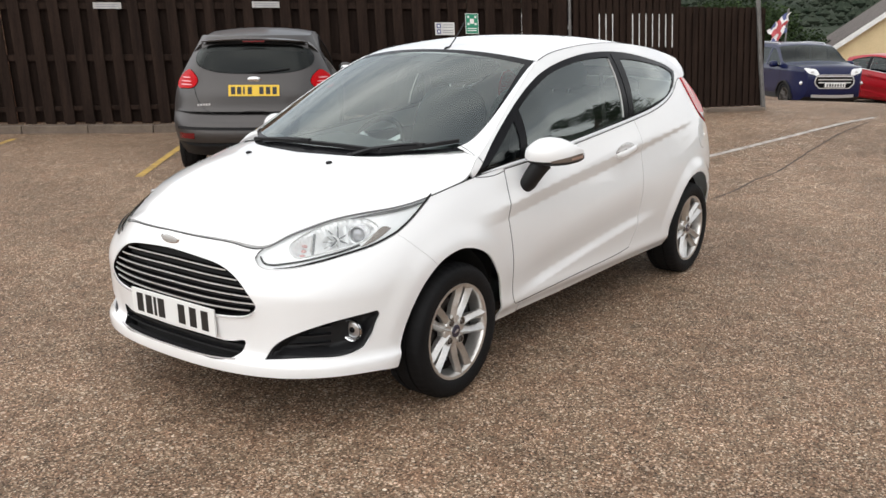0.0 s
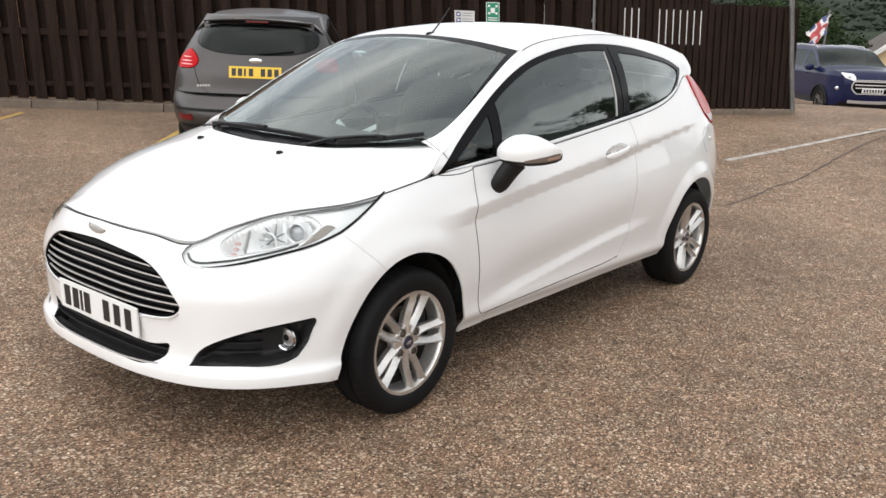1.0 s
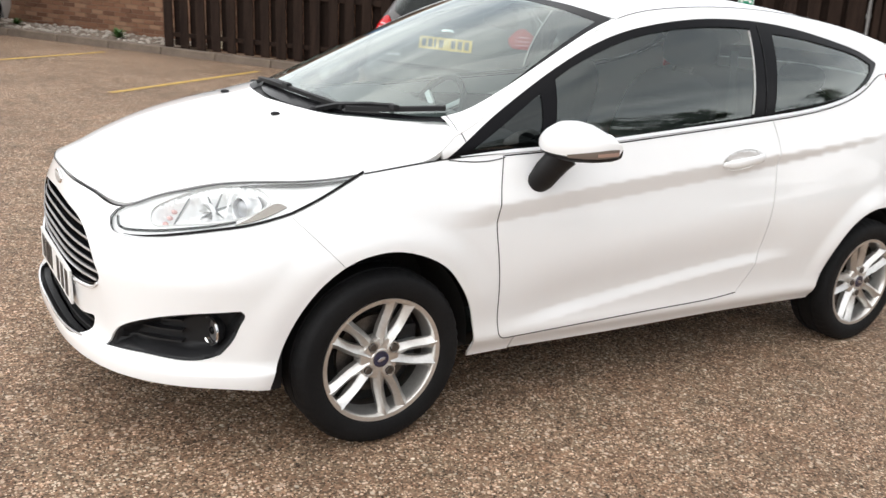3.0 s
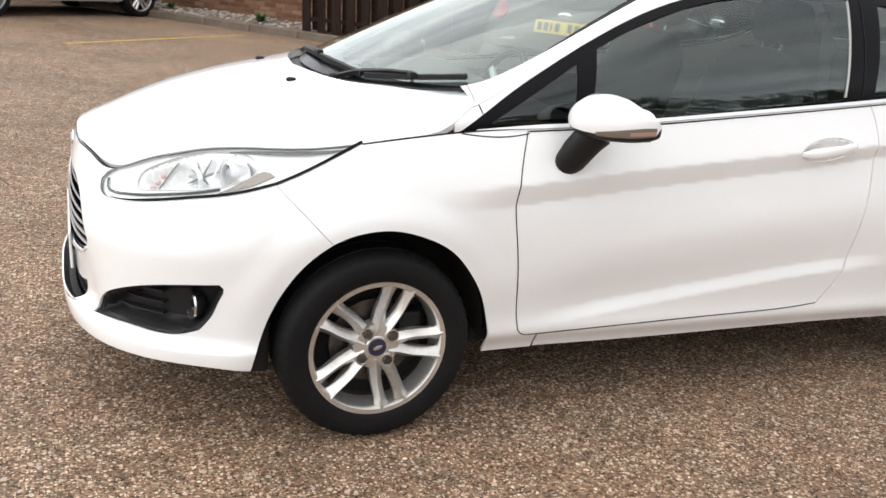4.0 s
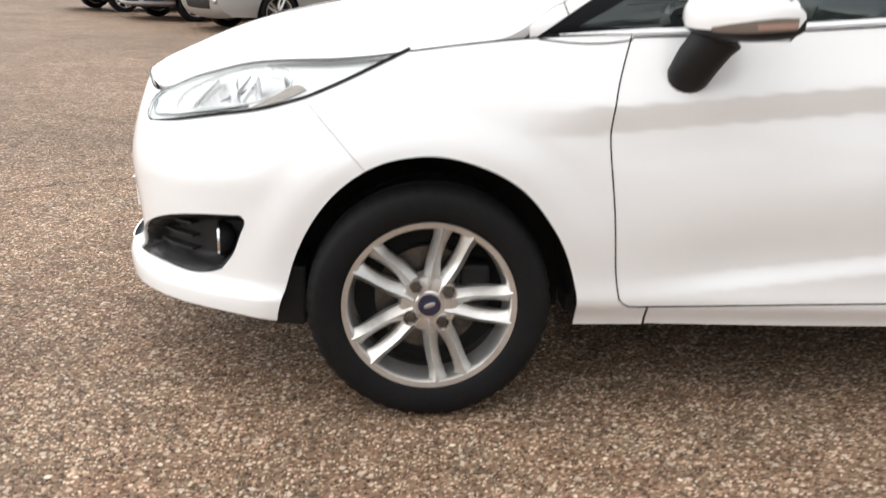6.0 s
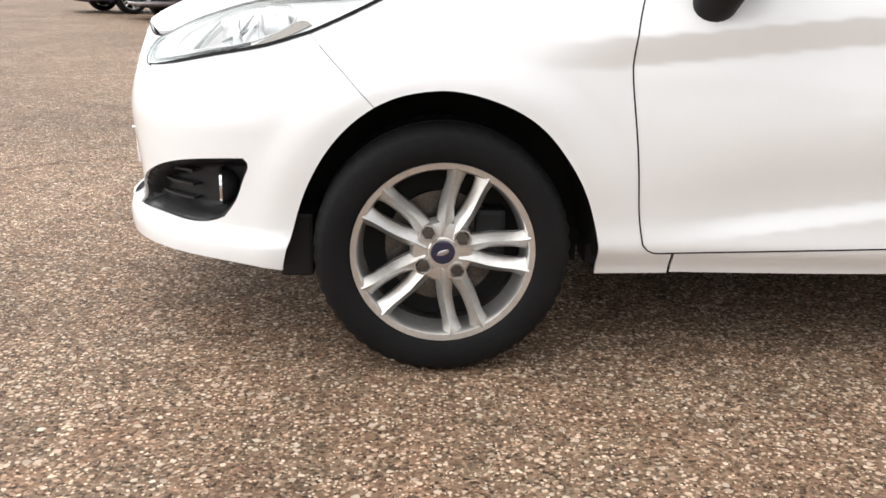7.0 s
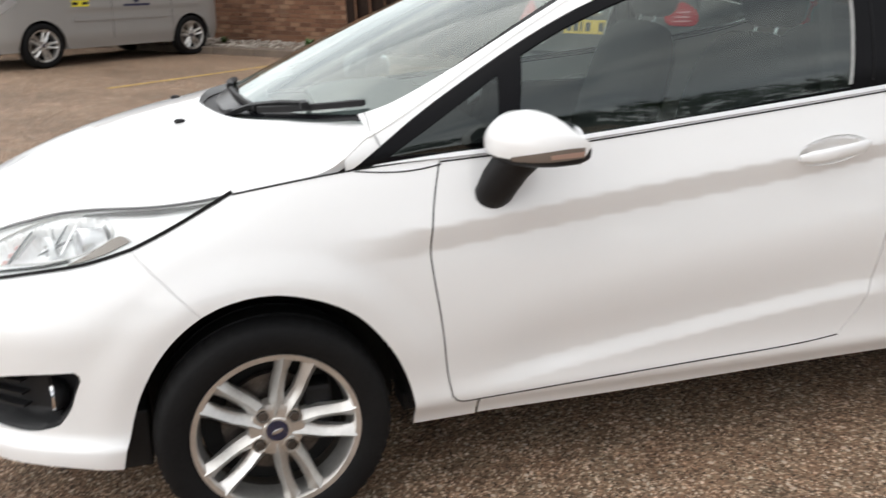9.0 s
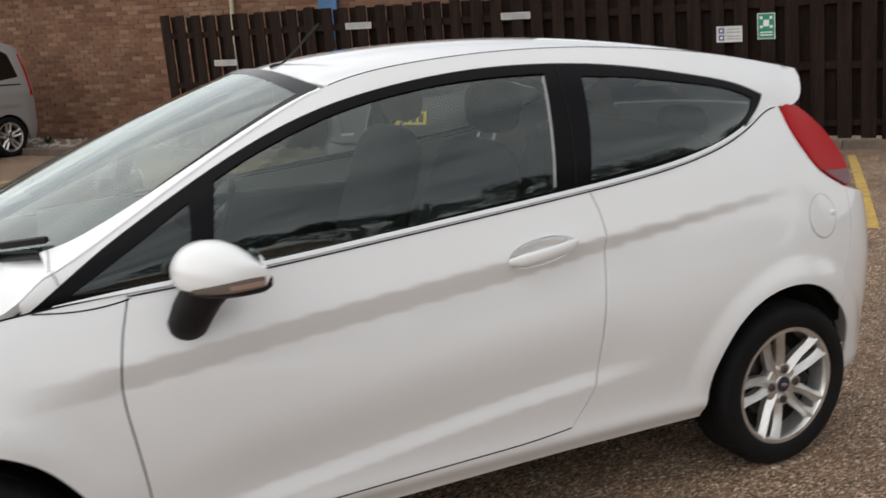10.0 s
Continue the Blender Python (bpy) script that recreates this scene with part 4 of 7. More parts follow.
for k in range(6):
    z = 0.640 - 0.0315 * k
    half_way = reach(GRILLE, z - 0.002) - 0.006
    a = np.linspace(-half_way, half_way, 41)
    sag = -0.012 * (np.abs(a) / 0.42) ** 2 * (1 - k * 0.3)
    pts, _ = lie(skin2, np.stack([a, z + sag], -1), -0.024)
    bar = part("grille_bar", sweep(pts, [(-0.014, -0.003), (0.012, -0.006), (0.012, 0.006), (-0.014, 0.003)]), GLOSS_BLACK, grille)
    pts, _ = lie(skin2, np.stack([a, z + sag], -1), -0.011)
    part("bright_edge", sweep(pts, [(-0.003, -0.0018), (0.003, -0.0026), (0.003, 0.0026), (-0.003, 0.0018)]), BRIGHT, grille)
# a bright blade under the grille, on each side of the plate
for s in (-1, 1):
    q = GRILLE[(GRILLE[:, 1] < 0.50) & (GRILLE[:, 0] > 0.2)]
    pts, _ = lie(skin2, (q - [0, 0.006]) * [s, 1], 0.0005)
    part("lower_blade", sweep(pts, rect(0.006, 0.010), up=(-1, 0, 0)), BRIGHT, grille)

intake = panel("lower_intake", skin2, twin(LOWER_GRILLE), DARK, car, gap=-0.004, depth=0.0, lift=-0.06, label="black lower air intake")
b2 = twin(LOWER_GRILLE)
mesh_part("intake_well", np.concatenate([lie(skin2, b2, -0.001)[0], lie(skin2, b2, -0.065)[0]]), [(i, (i + 1) % len(b2), len(b2) + (i + 1) % len(b2), len(b2) + i) for i in range(len(b2))], PLASTIC, intake)
for z in (0.338, 0.320, 0.303):
    half_way = reach(LOWER_GRILLE, z) - 0.004
    a = np.linspace(-half_way, half_way, 31)
    pts, _ = lie(skin2, np.stack([a, np.full_like(a, z)], -1), -0.02)
    part("intake_bar", sweep(pts, rect(0.02, 0.007)), PLASTIC, intake)
a = np.linspace(-0.36, 0.36, 41)
pts, _ = lie(skin2, np.stack([a, 0.286 + 0.011 * (np.abs(a) / 0.36) ** 3], -1), 0.001)
part("intake_trim", sweep(pts, rect(0.005, 0.005)), BRIGHT, intake)

# front number plate: plain bars stand for its characters
plate = group_part("number_plate", car, "white front number plate with black characters", pose(-0.803, -0.006, 0.420, 0, -2, 0))
part("plate_blank", block((0.008, 0.520, 0.111), bevel=0.003), PLATE_WHITE, plate)
for y in (0.205, 0.146, 0.106, 0.066, -0.062, -0.132, -0.203):
    w = 0.016 if y == 0.106 else 0.040
    part("bar", block((0.002, w, 0.079), (-0.0048, y, 0)), INK, plate)
both(lambda flip: part("plate_mount", block((0.03, 0.06, 0.05), (-0.785, 0.12 if flip else -0.14, 0.419)), PLASTIC, car))

# oval badge on the nose
badge_at = lie(skin2, np.array([0.0, 0.712]), 0.002)
badge = part("badge", blob((0.006, 0.056, 0.0225), badge_at[0], power=2.0, n=24), CHROME, car, "small oval chrome badge", smooth=True)
part("badge_field", blob((0.006, 0.050, 0.0175), badge_at[0] - [0.0015, 0, 0], power=2.0, n=24), LAMP_GREY, badge, smooth=True)


CHAMBER = closed((0.560, 0.722), (0.600, 0.752), (0.723, 0.786), (0.850, 0.805), (0.930, 0.809), (0.990, 0.795), (1.002, 0.781), (0.965, 0.752), (0.894, 0.728), (0.767, 0.708), (0.640, 0.692), (0.585, 0.695))


def headlight(flip):
    line = ring(LAMP_LOW, LAMP_BACK, shoulder(1.300, 0.452), LAMP_NOSE)
    lamp = panel("headlight", skin, line, LENS, car, flip=flip, depth=0.0, gap=0.004, lift=0.0, label="clear swept-back headlight with projector lens")
    s = 1 if flip else -1

    def spot(a, z, lift):
        q, n = lie(skin, np.array([a, z]), lift)
        return q * [1, -s, 1], n * [1, -s, 1]

    # a white bezel under the lens, with one deep chamber
    bezel = panel("lamp_bezel", skin, line, BEZEL, lamp, holes=[CHAMBER], flip=flip, depth=0.004, gap=0.0, lift=-0.012, h=0.016)

    def pocket(p):
        far = np.min(np.hypot(p[..., 0, None] - CHAMBER[:, 0], p[..., 1, None] - CHAMBER[:, 1]), -1)
        _, n = lie(skin, p)
        lobes = 0.012 * np.cos((p[..., 0] - 0.665) / 0.12 * math.pi)
        return skin(p) - n * (0.014 + (0.055 + lobes) * step(far, 0.0, 0.035))[..., None]

    panel("reflector_bowl", pocket, CHAMBER, REFLECTOR, lamp, flip=flip, depth=0.0, gap=-0.002, h=0.009)
    rim = np.concatenate([CHAMBER, CHAMBER[:2]])
    part("chamber_edge", sweep(lie(skin, rim, -0.011)[0] * [1, -s, 1], rect(0.003, 0.004), up=lambda i: tuple(lie(skin, rim[i])[1] * [1, -s, 1]), caps=False), LAMP_GREY, lamp)
    edge_line = np.concatenate([line, line[:2]])
    pts, _ = lie(skin, edge_line, -0.003)
    part("lamp_seal", sweep(pts * [1, -s, 1], rect(0.0022, 0.005), up=lambda i: tuple(lie(skin, edge_line[i])[1] * [1, -s, 1]), caps=False), LID, lamp)

    def barrel(name, a, z, r, deep, mat, profile, n=32):
        c, _ = spot(a, z, -deep)
        m = Matrix.Translation(c) @ Vector((-0.93, s * 0.34, 0.05)).to_track_quat("Y", "Z").to_matrix().to_4x4()
        bm = lathe([(r * k, t) for k, t in profile], n)
        bmesh.ops.transform(bm, matrix=m, verts=bm.verts)
        return part(name, bm, mat, lamp, smooth=True), m

    _, m = barrel("projector", 0.918, 0.768, 0.036, 0.034, BRIGHT, [(0.95, -0.03), (1.0, 0.0), (1.04, 0.022), (0.98, 0.027), (0.86, 0.024), (0.80, 0.012), (0.78, -0.01)])
    part("projector_lens", blob((0.027, 0.014, 0.027), (0, 0.008, 0), power=2, n=24, m=m), material("lamp_glass", (0.36, 0.36, 0.38), 0.08, 0.4)[0] if "lamp_glass" not in bpy.data.materials else bpy.data.materials["lamp_glass"], lamp, "grey glass projector lens", smooth=True)
    _, m = barrel("main_beam", 0.775, 0.748, 0.034, 0.046, REFLECTOR, [(0.3, -0.028), (0.6, -0.020), (0.85, -0.006), (1.0, 0.014), (1.06, 0.016), (1.06, 0.0)])
    part("bulb_shield", blob((0.009, 0.02, 0.009), (0, 0.006, 0), power=2, n=12, m=m), SATIN, lamp, smooth=True)
    for a in (-35, 10, 60, 150, 200):
        vane = sweep([(0.012 * math.cos(radians(a)), -0.012, 0.012 * math.sin(radians(a))), (0.034 * math.cos(radians(a)), 0.010, 0.034 * math.sin(radians(a)))], rect(0.004, 0.002), up=(0, 1, 0))
        bmesh.ops.transform(vane, matrix=m, verts=vane.verts)
        part("reflector_vane", vane, LAMP_GREY, lamp)
    for k in range(3):
        c, _ = spot(0.622 + 0.004 * k, 0.705 + 0.016 * k, -0.034)
        part("indicator", blob((0.008, 0.012, 0.006), c, n=14), AMBER, lamp, "pinkish amber indicator bulb", smooth=True)
    pts = [spot(0.668 + 0.003 * k, 0.715 + 0.012 * k, -0.024)[0] for k in range(5)]
    part("chamber_fin", sweep(pts, rect(0.020, 0.007), up=(-1, 0, 0)), LAMP_GREY, lamp)
    pts = [spot(0.845 + 0.004 * k, 0.735 + 0.014 * k, -0.026)[0] for k in range(5)]
    part("chamber_fin", sweep(pts, rect(0.020, 0.005), up=(-1, 0, 0)), REFLECTOR, lamp)
    # lids along the rear and upper edges
    back, _ = lie(skin, np.concatenate([LAMP_LOW[8:], LAMP_BACK[1:]]) + [0, 0.005], 0.0012)
    part("lamp_lid", sweep(back * [1, -s, 1], rect(0.003, 0.008), up=lambda i: (0, 0, 1), scale=[min(1.0, 0.25 + 0.06 * k) for k in range(len(back))]), MATT_BLACK, lamp)
    aa = np.linspace(0.90, 1.27, 24)
    upper = np.stack([aa, top_of(aa)[..., 0] - 0.009], -1)
    part("lamp_lid", sweep(lie(skin, upper, -0.004)[0] * [1, -s, 1], rect(0.003, 0.012), scale=[0.4 + 0.6 * math.sin(math.pi * k / 23) for k in range(24)]), LID, lamp)
    # day-running strip along the lower edge, and the smoked marker behind it
    strip = edge((0.446, 0.690), (0.462, 0.672), (0.50, 0.664), (0.545, 0.668), (0.62, 0.677), (0.732, 0.694), (0.83, 0.709), (0.893, 0.722))
    part("light_strip", sweep(lie(skin, strip, -0.008)[0] * [1, -s, 1], rect(0.004, 0.007)), MATT_BLACK, lamp)
    # dark upright between the chambers, and the deep main beam with its black spider
    pts = [spot(0.672 + 0.002 * k, 0.700 + 0.013 * k, -0.016)[0] for k in range(6)]
    part("chamber_divider", sweep(pts, rect(0.012, 0.004), up=(-1, 0, 0)), LID, lamp)
    for a0, z0, a1, z1 in ((0.805, 0.752, 0.765, 0.778), (0.805, 0.752, 0.825, 0.790), (0.805, 0.752, 0.868, 0.766), (0.805, 0.752, 0.765, 0.728), (0.805, 0.752, 0.845, 0.734)):
        pts = [spot(a0 + (a1 - a0) * k / 3, z0 + (z1 - z0) * k / 3, -0.030 + 0.003 * k)[0] for k in range(4)]
        part("reflector_vane", sweep(pts, rect(0.004, 0.005), up=(-1, 0, 0), scale=[1.6, 1.2, 0.9, 0.5]), LID, lamp)
    mark = ring(edge((0.890, 0.714), (0.985, 0.739), (1.052, 0.768)), edge((1.052, 0.768), (1.030, 0.776), (0.992, 0.764)), edge((0.992, 0.764), (0.950, 0.742), (0.890, 0.714)))
    panel("corner_reflector", skin, mark, SMOKED, lamp, flip=flip, lift=-0.008, depth=0.003, gap=0, h=0.01)


both(headlight)


def fog_lamp(flip):
    s = 1 if flip else -1

    def pocket(p):
        _, n = lie(skin, p)
        d = np.min(np.hypot(p[..., 0, None] - FOG[:, 0], p[..., 1, None] - FOG[:, 1]), -1)
        return skin(p) - n * (0.055 * step(d, 0.0, 0.03) + 0.004)[..., None]

    well = panel("fog_lamp_surround", pocket, FOG, PLASTIC, car, flip=flip, depth=0.0, gap=-0.003, h=0.012, label="black ribbed fog lamp surround")
    for z in (0.356, 0.388, 0.420):
        lo = 0.475 + (z - 0.30) * 0.95
        a = np.linspace(lo + 0.03, 0.740, 14)
        pts, _ = lie(skin, np.stack([a, np.full_like(a, z) + 0.03 * (a - 0.62)], -1), -0.044)
        part("rib", sweep(pts * [1, -s, 1], rect(0.024, 0.006), scale=[min(1.0, 0.3 + 0.15 * k) for k in range(14)]), PLASTIC, well)
    c, n = lie(skin, np.array([0.832, 0.398]), -0.046)
    c, n = c * [1, -s, 1], Vector((-0.985, s * 0.17, 0.0)).normalized()
    m = Matrix.Translation(c) @ n.to_track_quat("Y", "Z").to_matrix().to_4x4()
    bm = lathe([(0.02, -0.03), (0.035, -0.02), (0.0445, 0.006)], 28)
    bmesh.ops.transform(bm, matrix=m, verts=bm.verts)
    part("fog_housing", bm, PLASTIC, well, smooth=True)
    bm = lathe([(0.0445, 0.005), (0.043, 0.011), (0.038, 0.009), (0.035, -0.001)], 28)
    bmesh.ops.transform(bm, matrix=m, verts=bm.verts)
    lamp = part("fog_lamp", bm, CHROME, well, "round chrome-ringed fog lamp", smooth=True)
    part("fog_lens", blob((0.033, 0.006, 0.033), (0, -0.004, 0), power=2, n=20, m=m), SATIN, well, smooth=True)
    part("fog_bulb", blob((0.012, 0.006, 0.012), (0, 0.002, 0), power=2, n=12, m=m), GLOSS_BLACK, well, smooth=True)


both(fog_lamp)


def mirror(flip):
    s = 1 if flip else -1
    m = group_part("door_mirror", car, "white door mirror on a black foot")
    # sections from the door outwards: out, fore, aft, top, bottom, split height
    secs = [(0.800, 0.530, 0.600, 0.985, 0.925), (0.815, 0.522, 0.640, 1.002, 0.912), (0.845, 0.518, 0.672, 1.020, 0.905), (0.885, 0.524, 0.694, 1.025, 0.903), (0.925, 0.545, 0.706, 1.020, 0.905), (0.960, 0.580, 0.712, 1.005, 0.910), (0.985, 0.622, 0.713, 0.988, 0.918), (0.995, 0.662, 0.713, 0.980, 0.925), (1.000, 0.697, 0.712, 0.970, 0.932)]

    def shell(lo, hi, grow=0.0, first_k=0, narrow=1.0):
        """A band of the mirror's skin between two shares of the way round its section."""
        bm, rows = bmesh.new(), []
        for i, (out, fore, aft, top, bottom) in enumerate(secs[first_k:]):
            row = []
            full = narrow + (1 - narrow) * i / max(1, len(secs) - first_k - 1)
            for k in range(17):
                a = lo + (hi - lo) * full * k / 16
                cx, cz = (fore + aft) / 2, (top + bottom) / 2
                c, d = math.cos(a), math.sin(a)
                c, d = math.copysign(abs(c) ** (0.92 if d > 0 else 0.62), c), (1.12 * d**1.12 if d > 0 else -(abs(d) ** 0.8))
                if d > 0 and c < 0:
                    d *= 1 - 0.42 * c * c
                row.append(bm.verts.new((cx - c * ((aft - fore) / 2 + grow), s * (out + (grow if out > 0.98 else 0)), cz + 0.010 + d * ((top - bottom) / 2 + grow))))
            rows.append(row)
        for p, q in zip(rows, rows[1:]):
            for i in range(16):
                bm.faces.new((p[i], p[i + 1], q[i + 1], q[i]))
        bm.faces.new(rows[-1])
        return bm

    part("mirror_cap", shell(-0.58, math.pi * 0.80), WHITE, m, smooth=True, sharp=50)
    part("mirror_base", shell(math.pi * 0.80, 2 * math.pi - 0.58), PLASTIC, m, smooth=True, sharp=50)
    part("mirror_indicator", shell(-0.66, 0.42, 0.0025, 4, 0.2), SMOKED, m, "smoked clear indicator lens", smooth=True, sharp=50)
    part("indicator_bulb", shell(-0.45, 0.0, 0.0034, 6, 0.6), WARM, m, smooth=True, sharp=50)
    part("mirror_glass", blob((0.004, 0.085, 0.046), (0.702, s * 0.905, 0.962), power=3, n=20), CHROME, m, smooth=True)
    foot = [(0.548, s * 0.785, 0.798), (0.552, s * 0.805, 0.828), (0.566, s * 0.822, 0.867), (0.584, s * 0.842, 0.905), (0.600, s * 0.855, 0.930)]
    part("mirror_foot", sweep(foot, [(math.cos(a) * 0.050, math.sin(a) * 0.032) for a in np.linspace(0, 2 * math.pi, 17)[:-1]], up=(0, -1, 0.3), scale=[0.68, 0.95, 1.0, 1.0, 1.05]), PLASTIC, m, smooth=True)


both(mirror)


# wheels
def build_wheel():
    w = group_part("wheel", car, "silver five-twin-spoke alloy wheel with black tyre")
    R, face = RADIUS, -0.098
    prof = [(0.196, 0.085), (0.215, 0.094), (0.245, 0.100), (0.268, 0.092), (R - 0.006, 0.080), (R, 0.062), (R, 0.040), (R - 0.007, 0.038), (R - 0.007, 0.030), (R, 0.028), (R, -0.028), (R - 0.007, -0.030), (R - 0.007, -0.038), (R, -0.040), (R, -0.062),
            (R - 0.007, -0.080), (0.270, -0.0915), (0.262, -0.0955), (0.245, -0.0985), (0.228, -0.0975), (0.216, -0.094), (0.209, -0.0905), (0.205, -0.086), (0.198, -0.080)]
    bm = lathe(prof, 144)
    # shoulder notches between the tread blocks
    for v in bm.verts:
        r = math.hypot(v.co.x, v.co.z)
        if r > 0.2745 and abs(v.co.y) > 0.045:
            k = int(round(math.atan2(v.co.z, v.co.x) / (2 * math.pi) * 144)) % 144
            if k % 3 == 0:
                v.co.x, v.co.z = v.co.x * (1 - 0.004 / r), v.co.z * (1 - 0.004 / r)
    part("tyre", bm, RUBBER, w, "black road tyre", smooth=True, sharp=50)
    part("rim_barrel", lathe([(0.196, 0.08), (0.190, 0.05), (0.184, 0.0), (0.178, -0.022)][::-1], 96), BARREL, w, "shaded inner barrel of the rim", smooth=True)
    rim = part("rim", lathe([(0.178, -0.022), (0.184, -0.050), (0.1855, -0.070), (0.1885, -0.0835), (0.1915, -0.0880), (0.2045, -0.0895), (0.2055, -0.083), (0.199, -0.078)][::-1], 96), ALLOY, w, "silver alloy rim", smooth=True)
    # hub and ten arms, in five pairs
    part("hub", lathe([(0.0, -0.074), (0.024, -0.074), (0.031, -0.0735), (0.034, -0.0705), (0.056, -0.0690), (0.066, -0.0665), (0.072, -0.058), (0.073, -0.03), (0.0, -0.03)], 60), ALLOY, w, smooth=True)
    for k in range(5):
        for s in (-1, 1):
            rows = []
            bm = bmesh.new()
            for i, (r, off, wd, y, dp) in enumerate(((0.036, 0.012, 0.0200, -0.068, 0.036), (0.060, 0.0150, 0.0205, -0.0695, 0.036), (0.084, 0.0205, 0.0190, -0.0715, 0.036), (0.104, 0.0255, 0.0172, -0.0740, 0.036), (0.128, 0.0282, 0.0165, -0.0775, 0.034), (0.156, 0.0300, 0.0168, -0.0815, 0.030), (0.176, 0.0318, 0.0200, -0.0845, 0.024), (0.1925, 0.0345, 0.0262, -0.0860, 0.018))):
                a = radians(72 * k)
                u, t = Vector((math.cos(a), 0, math.sin(a))), Vector((-math.sin(a), 0, math.cos(a)))
                row = []
                for du, dy in ((-1.0, dp), (-1.0, 0.015), (-0.70, 0.0075), (s * 0.15, -0.0055), (0.70, 0.0075), (1.0, 0.015), (1.0, dp)):
                    q = u * r + t * (s * off + du * wd)
                    row.append(bm.verts.new((q.x, y + dy, q.z)))
                rows.append(row)
            for p, q in zip(rows, rows[1:]):
                for i in range(6):
                    bm.faces.new((p[i], p[i + 1], q[i + 1], q[i]))
            bm.faces.new(rows[-1])
            bm.faces.new(rows[0][::-1])
            part("spoke", bm, ALLOY, w, smooth=True, sharp=24)
    part("centre_cap", lathe([(0.0, -0.0775), (0.020, -0.0775), (0.026, -0.0765), (0.0275, -0.074), (0.0275, -0.07)], 32), BADGE_BLUE, w, "dark blue centre cap", smooth=True)
    part("cap_mark", blob((0.015, 0.0012, 0.006), (0, -0.0778, 0), power=2, n=14, m=pose(0, 0, 0, 0, -20, 0)), SATIN, w, smooth=True)
    for k in range(4):
        a = radians(37 + 90 * k)
        c = (0.054 * math.cos(a), 0, 0.054 * math.sin(a))
        m = Matrix.Translation(c)
        bm = lathe([(0.0142, -0.060), (0.0142, -0.076), (0.0120, -0.0795), (0.0, -0.0795)], 6)
        bmesh.ops.transform(bm, matrix=m, verts=bm.verts)
        part("wheel_nut", bm, STEEL, w, "steel wheel nut")
        bm = lathe([(0.0200, -0.060), (0.0200, -0.0755), (0.0172, -0.0755), (0.0160, -0.0655)], 20)
        bmesh.ops.transform(bm, matrix=m, verts=bm.verts)
        part("nut_seat", bm, ALLOY, w, smooth=True)
    part("brake_disc", lathe([(0.06, -0.012), (0.07, -0.018), (0.128, -0.018), (0.129, 0.0), (0.06, 0.0)], 48), STEEL, w, "worn steel brake disc", smooth=True)
    part("brake_caliper", block((0.07, 0.07, 0.12), (0.108, -0.004, 0.03), bevel=0.012), MATT_BLACK, w)
    part("backplate", lathe([(0.0, 0.02), (0.180, 0.02), (0.180, 0.03), (0.0, 0.03)], 40), DARK, w)
    return w


HUB_Y = 0.738
first = build_wheel()
first.matrix_basis = pose(0, -HUB_Y, RADIUS - 0.003)
for x, y, turn in ((WHEELBASE, -HUB_Y, 36), (0, HUB_Y, 20), (WHEELBASE, HUB_Y, 50)):
    w = copy_thing(first, pose(x, y, RADIUS - 0.003, 0, turn, 0 if y < 0 else 180))
    w.parent = car

# wheel wells, floor pan and mud flaps
for x in (0.0, WHEELBASE):
    for s in (-1, 1):
        bm = lathe([(0.352, 0.0), (0.362, 0.10), (0.362, 0.36), (0.30, 0.36)], 30, arc=(-4, 184))
        bmesh.ops.transform(bm, matrix=Matrix.Translation((x - (0.015 if x > 1 else 0), s * (0.758 if x < 1 else 0.755) if s < 0 else (0.398 if x < 1 else 0.395), 0.283)), verts=bm.verts)
        part("wheel_arch_liner", bm, DARK, car, smooth=True)
        part("inner_wall", block((0.74, 0.02, 0.52), (x, s * 0.46, 0.42)), DARK, car)
for s in (-1, 1):
    part("wheel_deflector", block((0.075, 0.16, 0.15), (-0.330, s * 0.650, 0.272), bevel=0.008), PLASTIC, car, "black plastic deflector ahead of the front wheel")
    part("sill_underside", block((1.78, 0.10, 0.05), (1.235, s * 0.640, 0.246), bevel=0.01), DARK, car)
part("floor_pan", block((1.72, 1.22, 0.03), (1.24, 0, 0.200), bevel=0.01), DARK, car)
part("front_tray", block((0.40, 0.90, 0.03), (-0.46, 0, 0.212), bevel=0.01), DARK, car)
part("engine_mass", block((0.75, 0.86, 0.34), (-0.17, 0, 0.44), bevel=0.05), DARK, car)
part("bulkhead", block((0.06, 1.40, 0.50), (0.40, 0, 0.62), bevel=0.01), DARK, car)
part("boot_floor", block((0.90, 0.90, 0.10), (2.60, 0, 0.40), bevel=0.02), DARK, car)
part("inner_back_panel", block((0.04, 1.2, 0.50), (2.98, 0, 0.62), bevel=0.01), DARK, car)


# cabin
def dash_shape():
    bm = bmesh.new()
    prof = [(0.42, 0.60), (0.40, 0.86), (0.33, 0.90), (0.28, 0.935), (0.36, 0.955), (0.55, 0.965), (0.66, 0.945), (0.72, 0.89), (0.72, 0.80), (0.68, 0.70), (0.62, 0.60)]
    rows = []
    for k in range(15):
        y = -0.66 + 1.32 * k / 14
        hood = 0.03 * math.exp(-(((y - 0.36) / 0.14) ** 2))
        rows.append([bm.verts.new((x + 0.06 * (abs(y) / 0.66) ** 3, y, z + (hood if z > 0.93 else 0) - 0.035 * (abs(y) / 0.66) ** 2)) for x, z in prof])
    for a, b in zip(rows, rows[1:]):
        for i in range(len(prof)):
            bm.faces.new((a[i], a[(i + 1) % len(prof)], b[(i + 1) % len(prof)], b[i]))
    bm.faces.new(rows[0])
    bm.faces.new(rows[-1][::-1])
    return bm


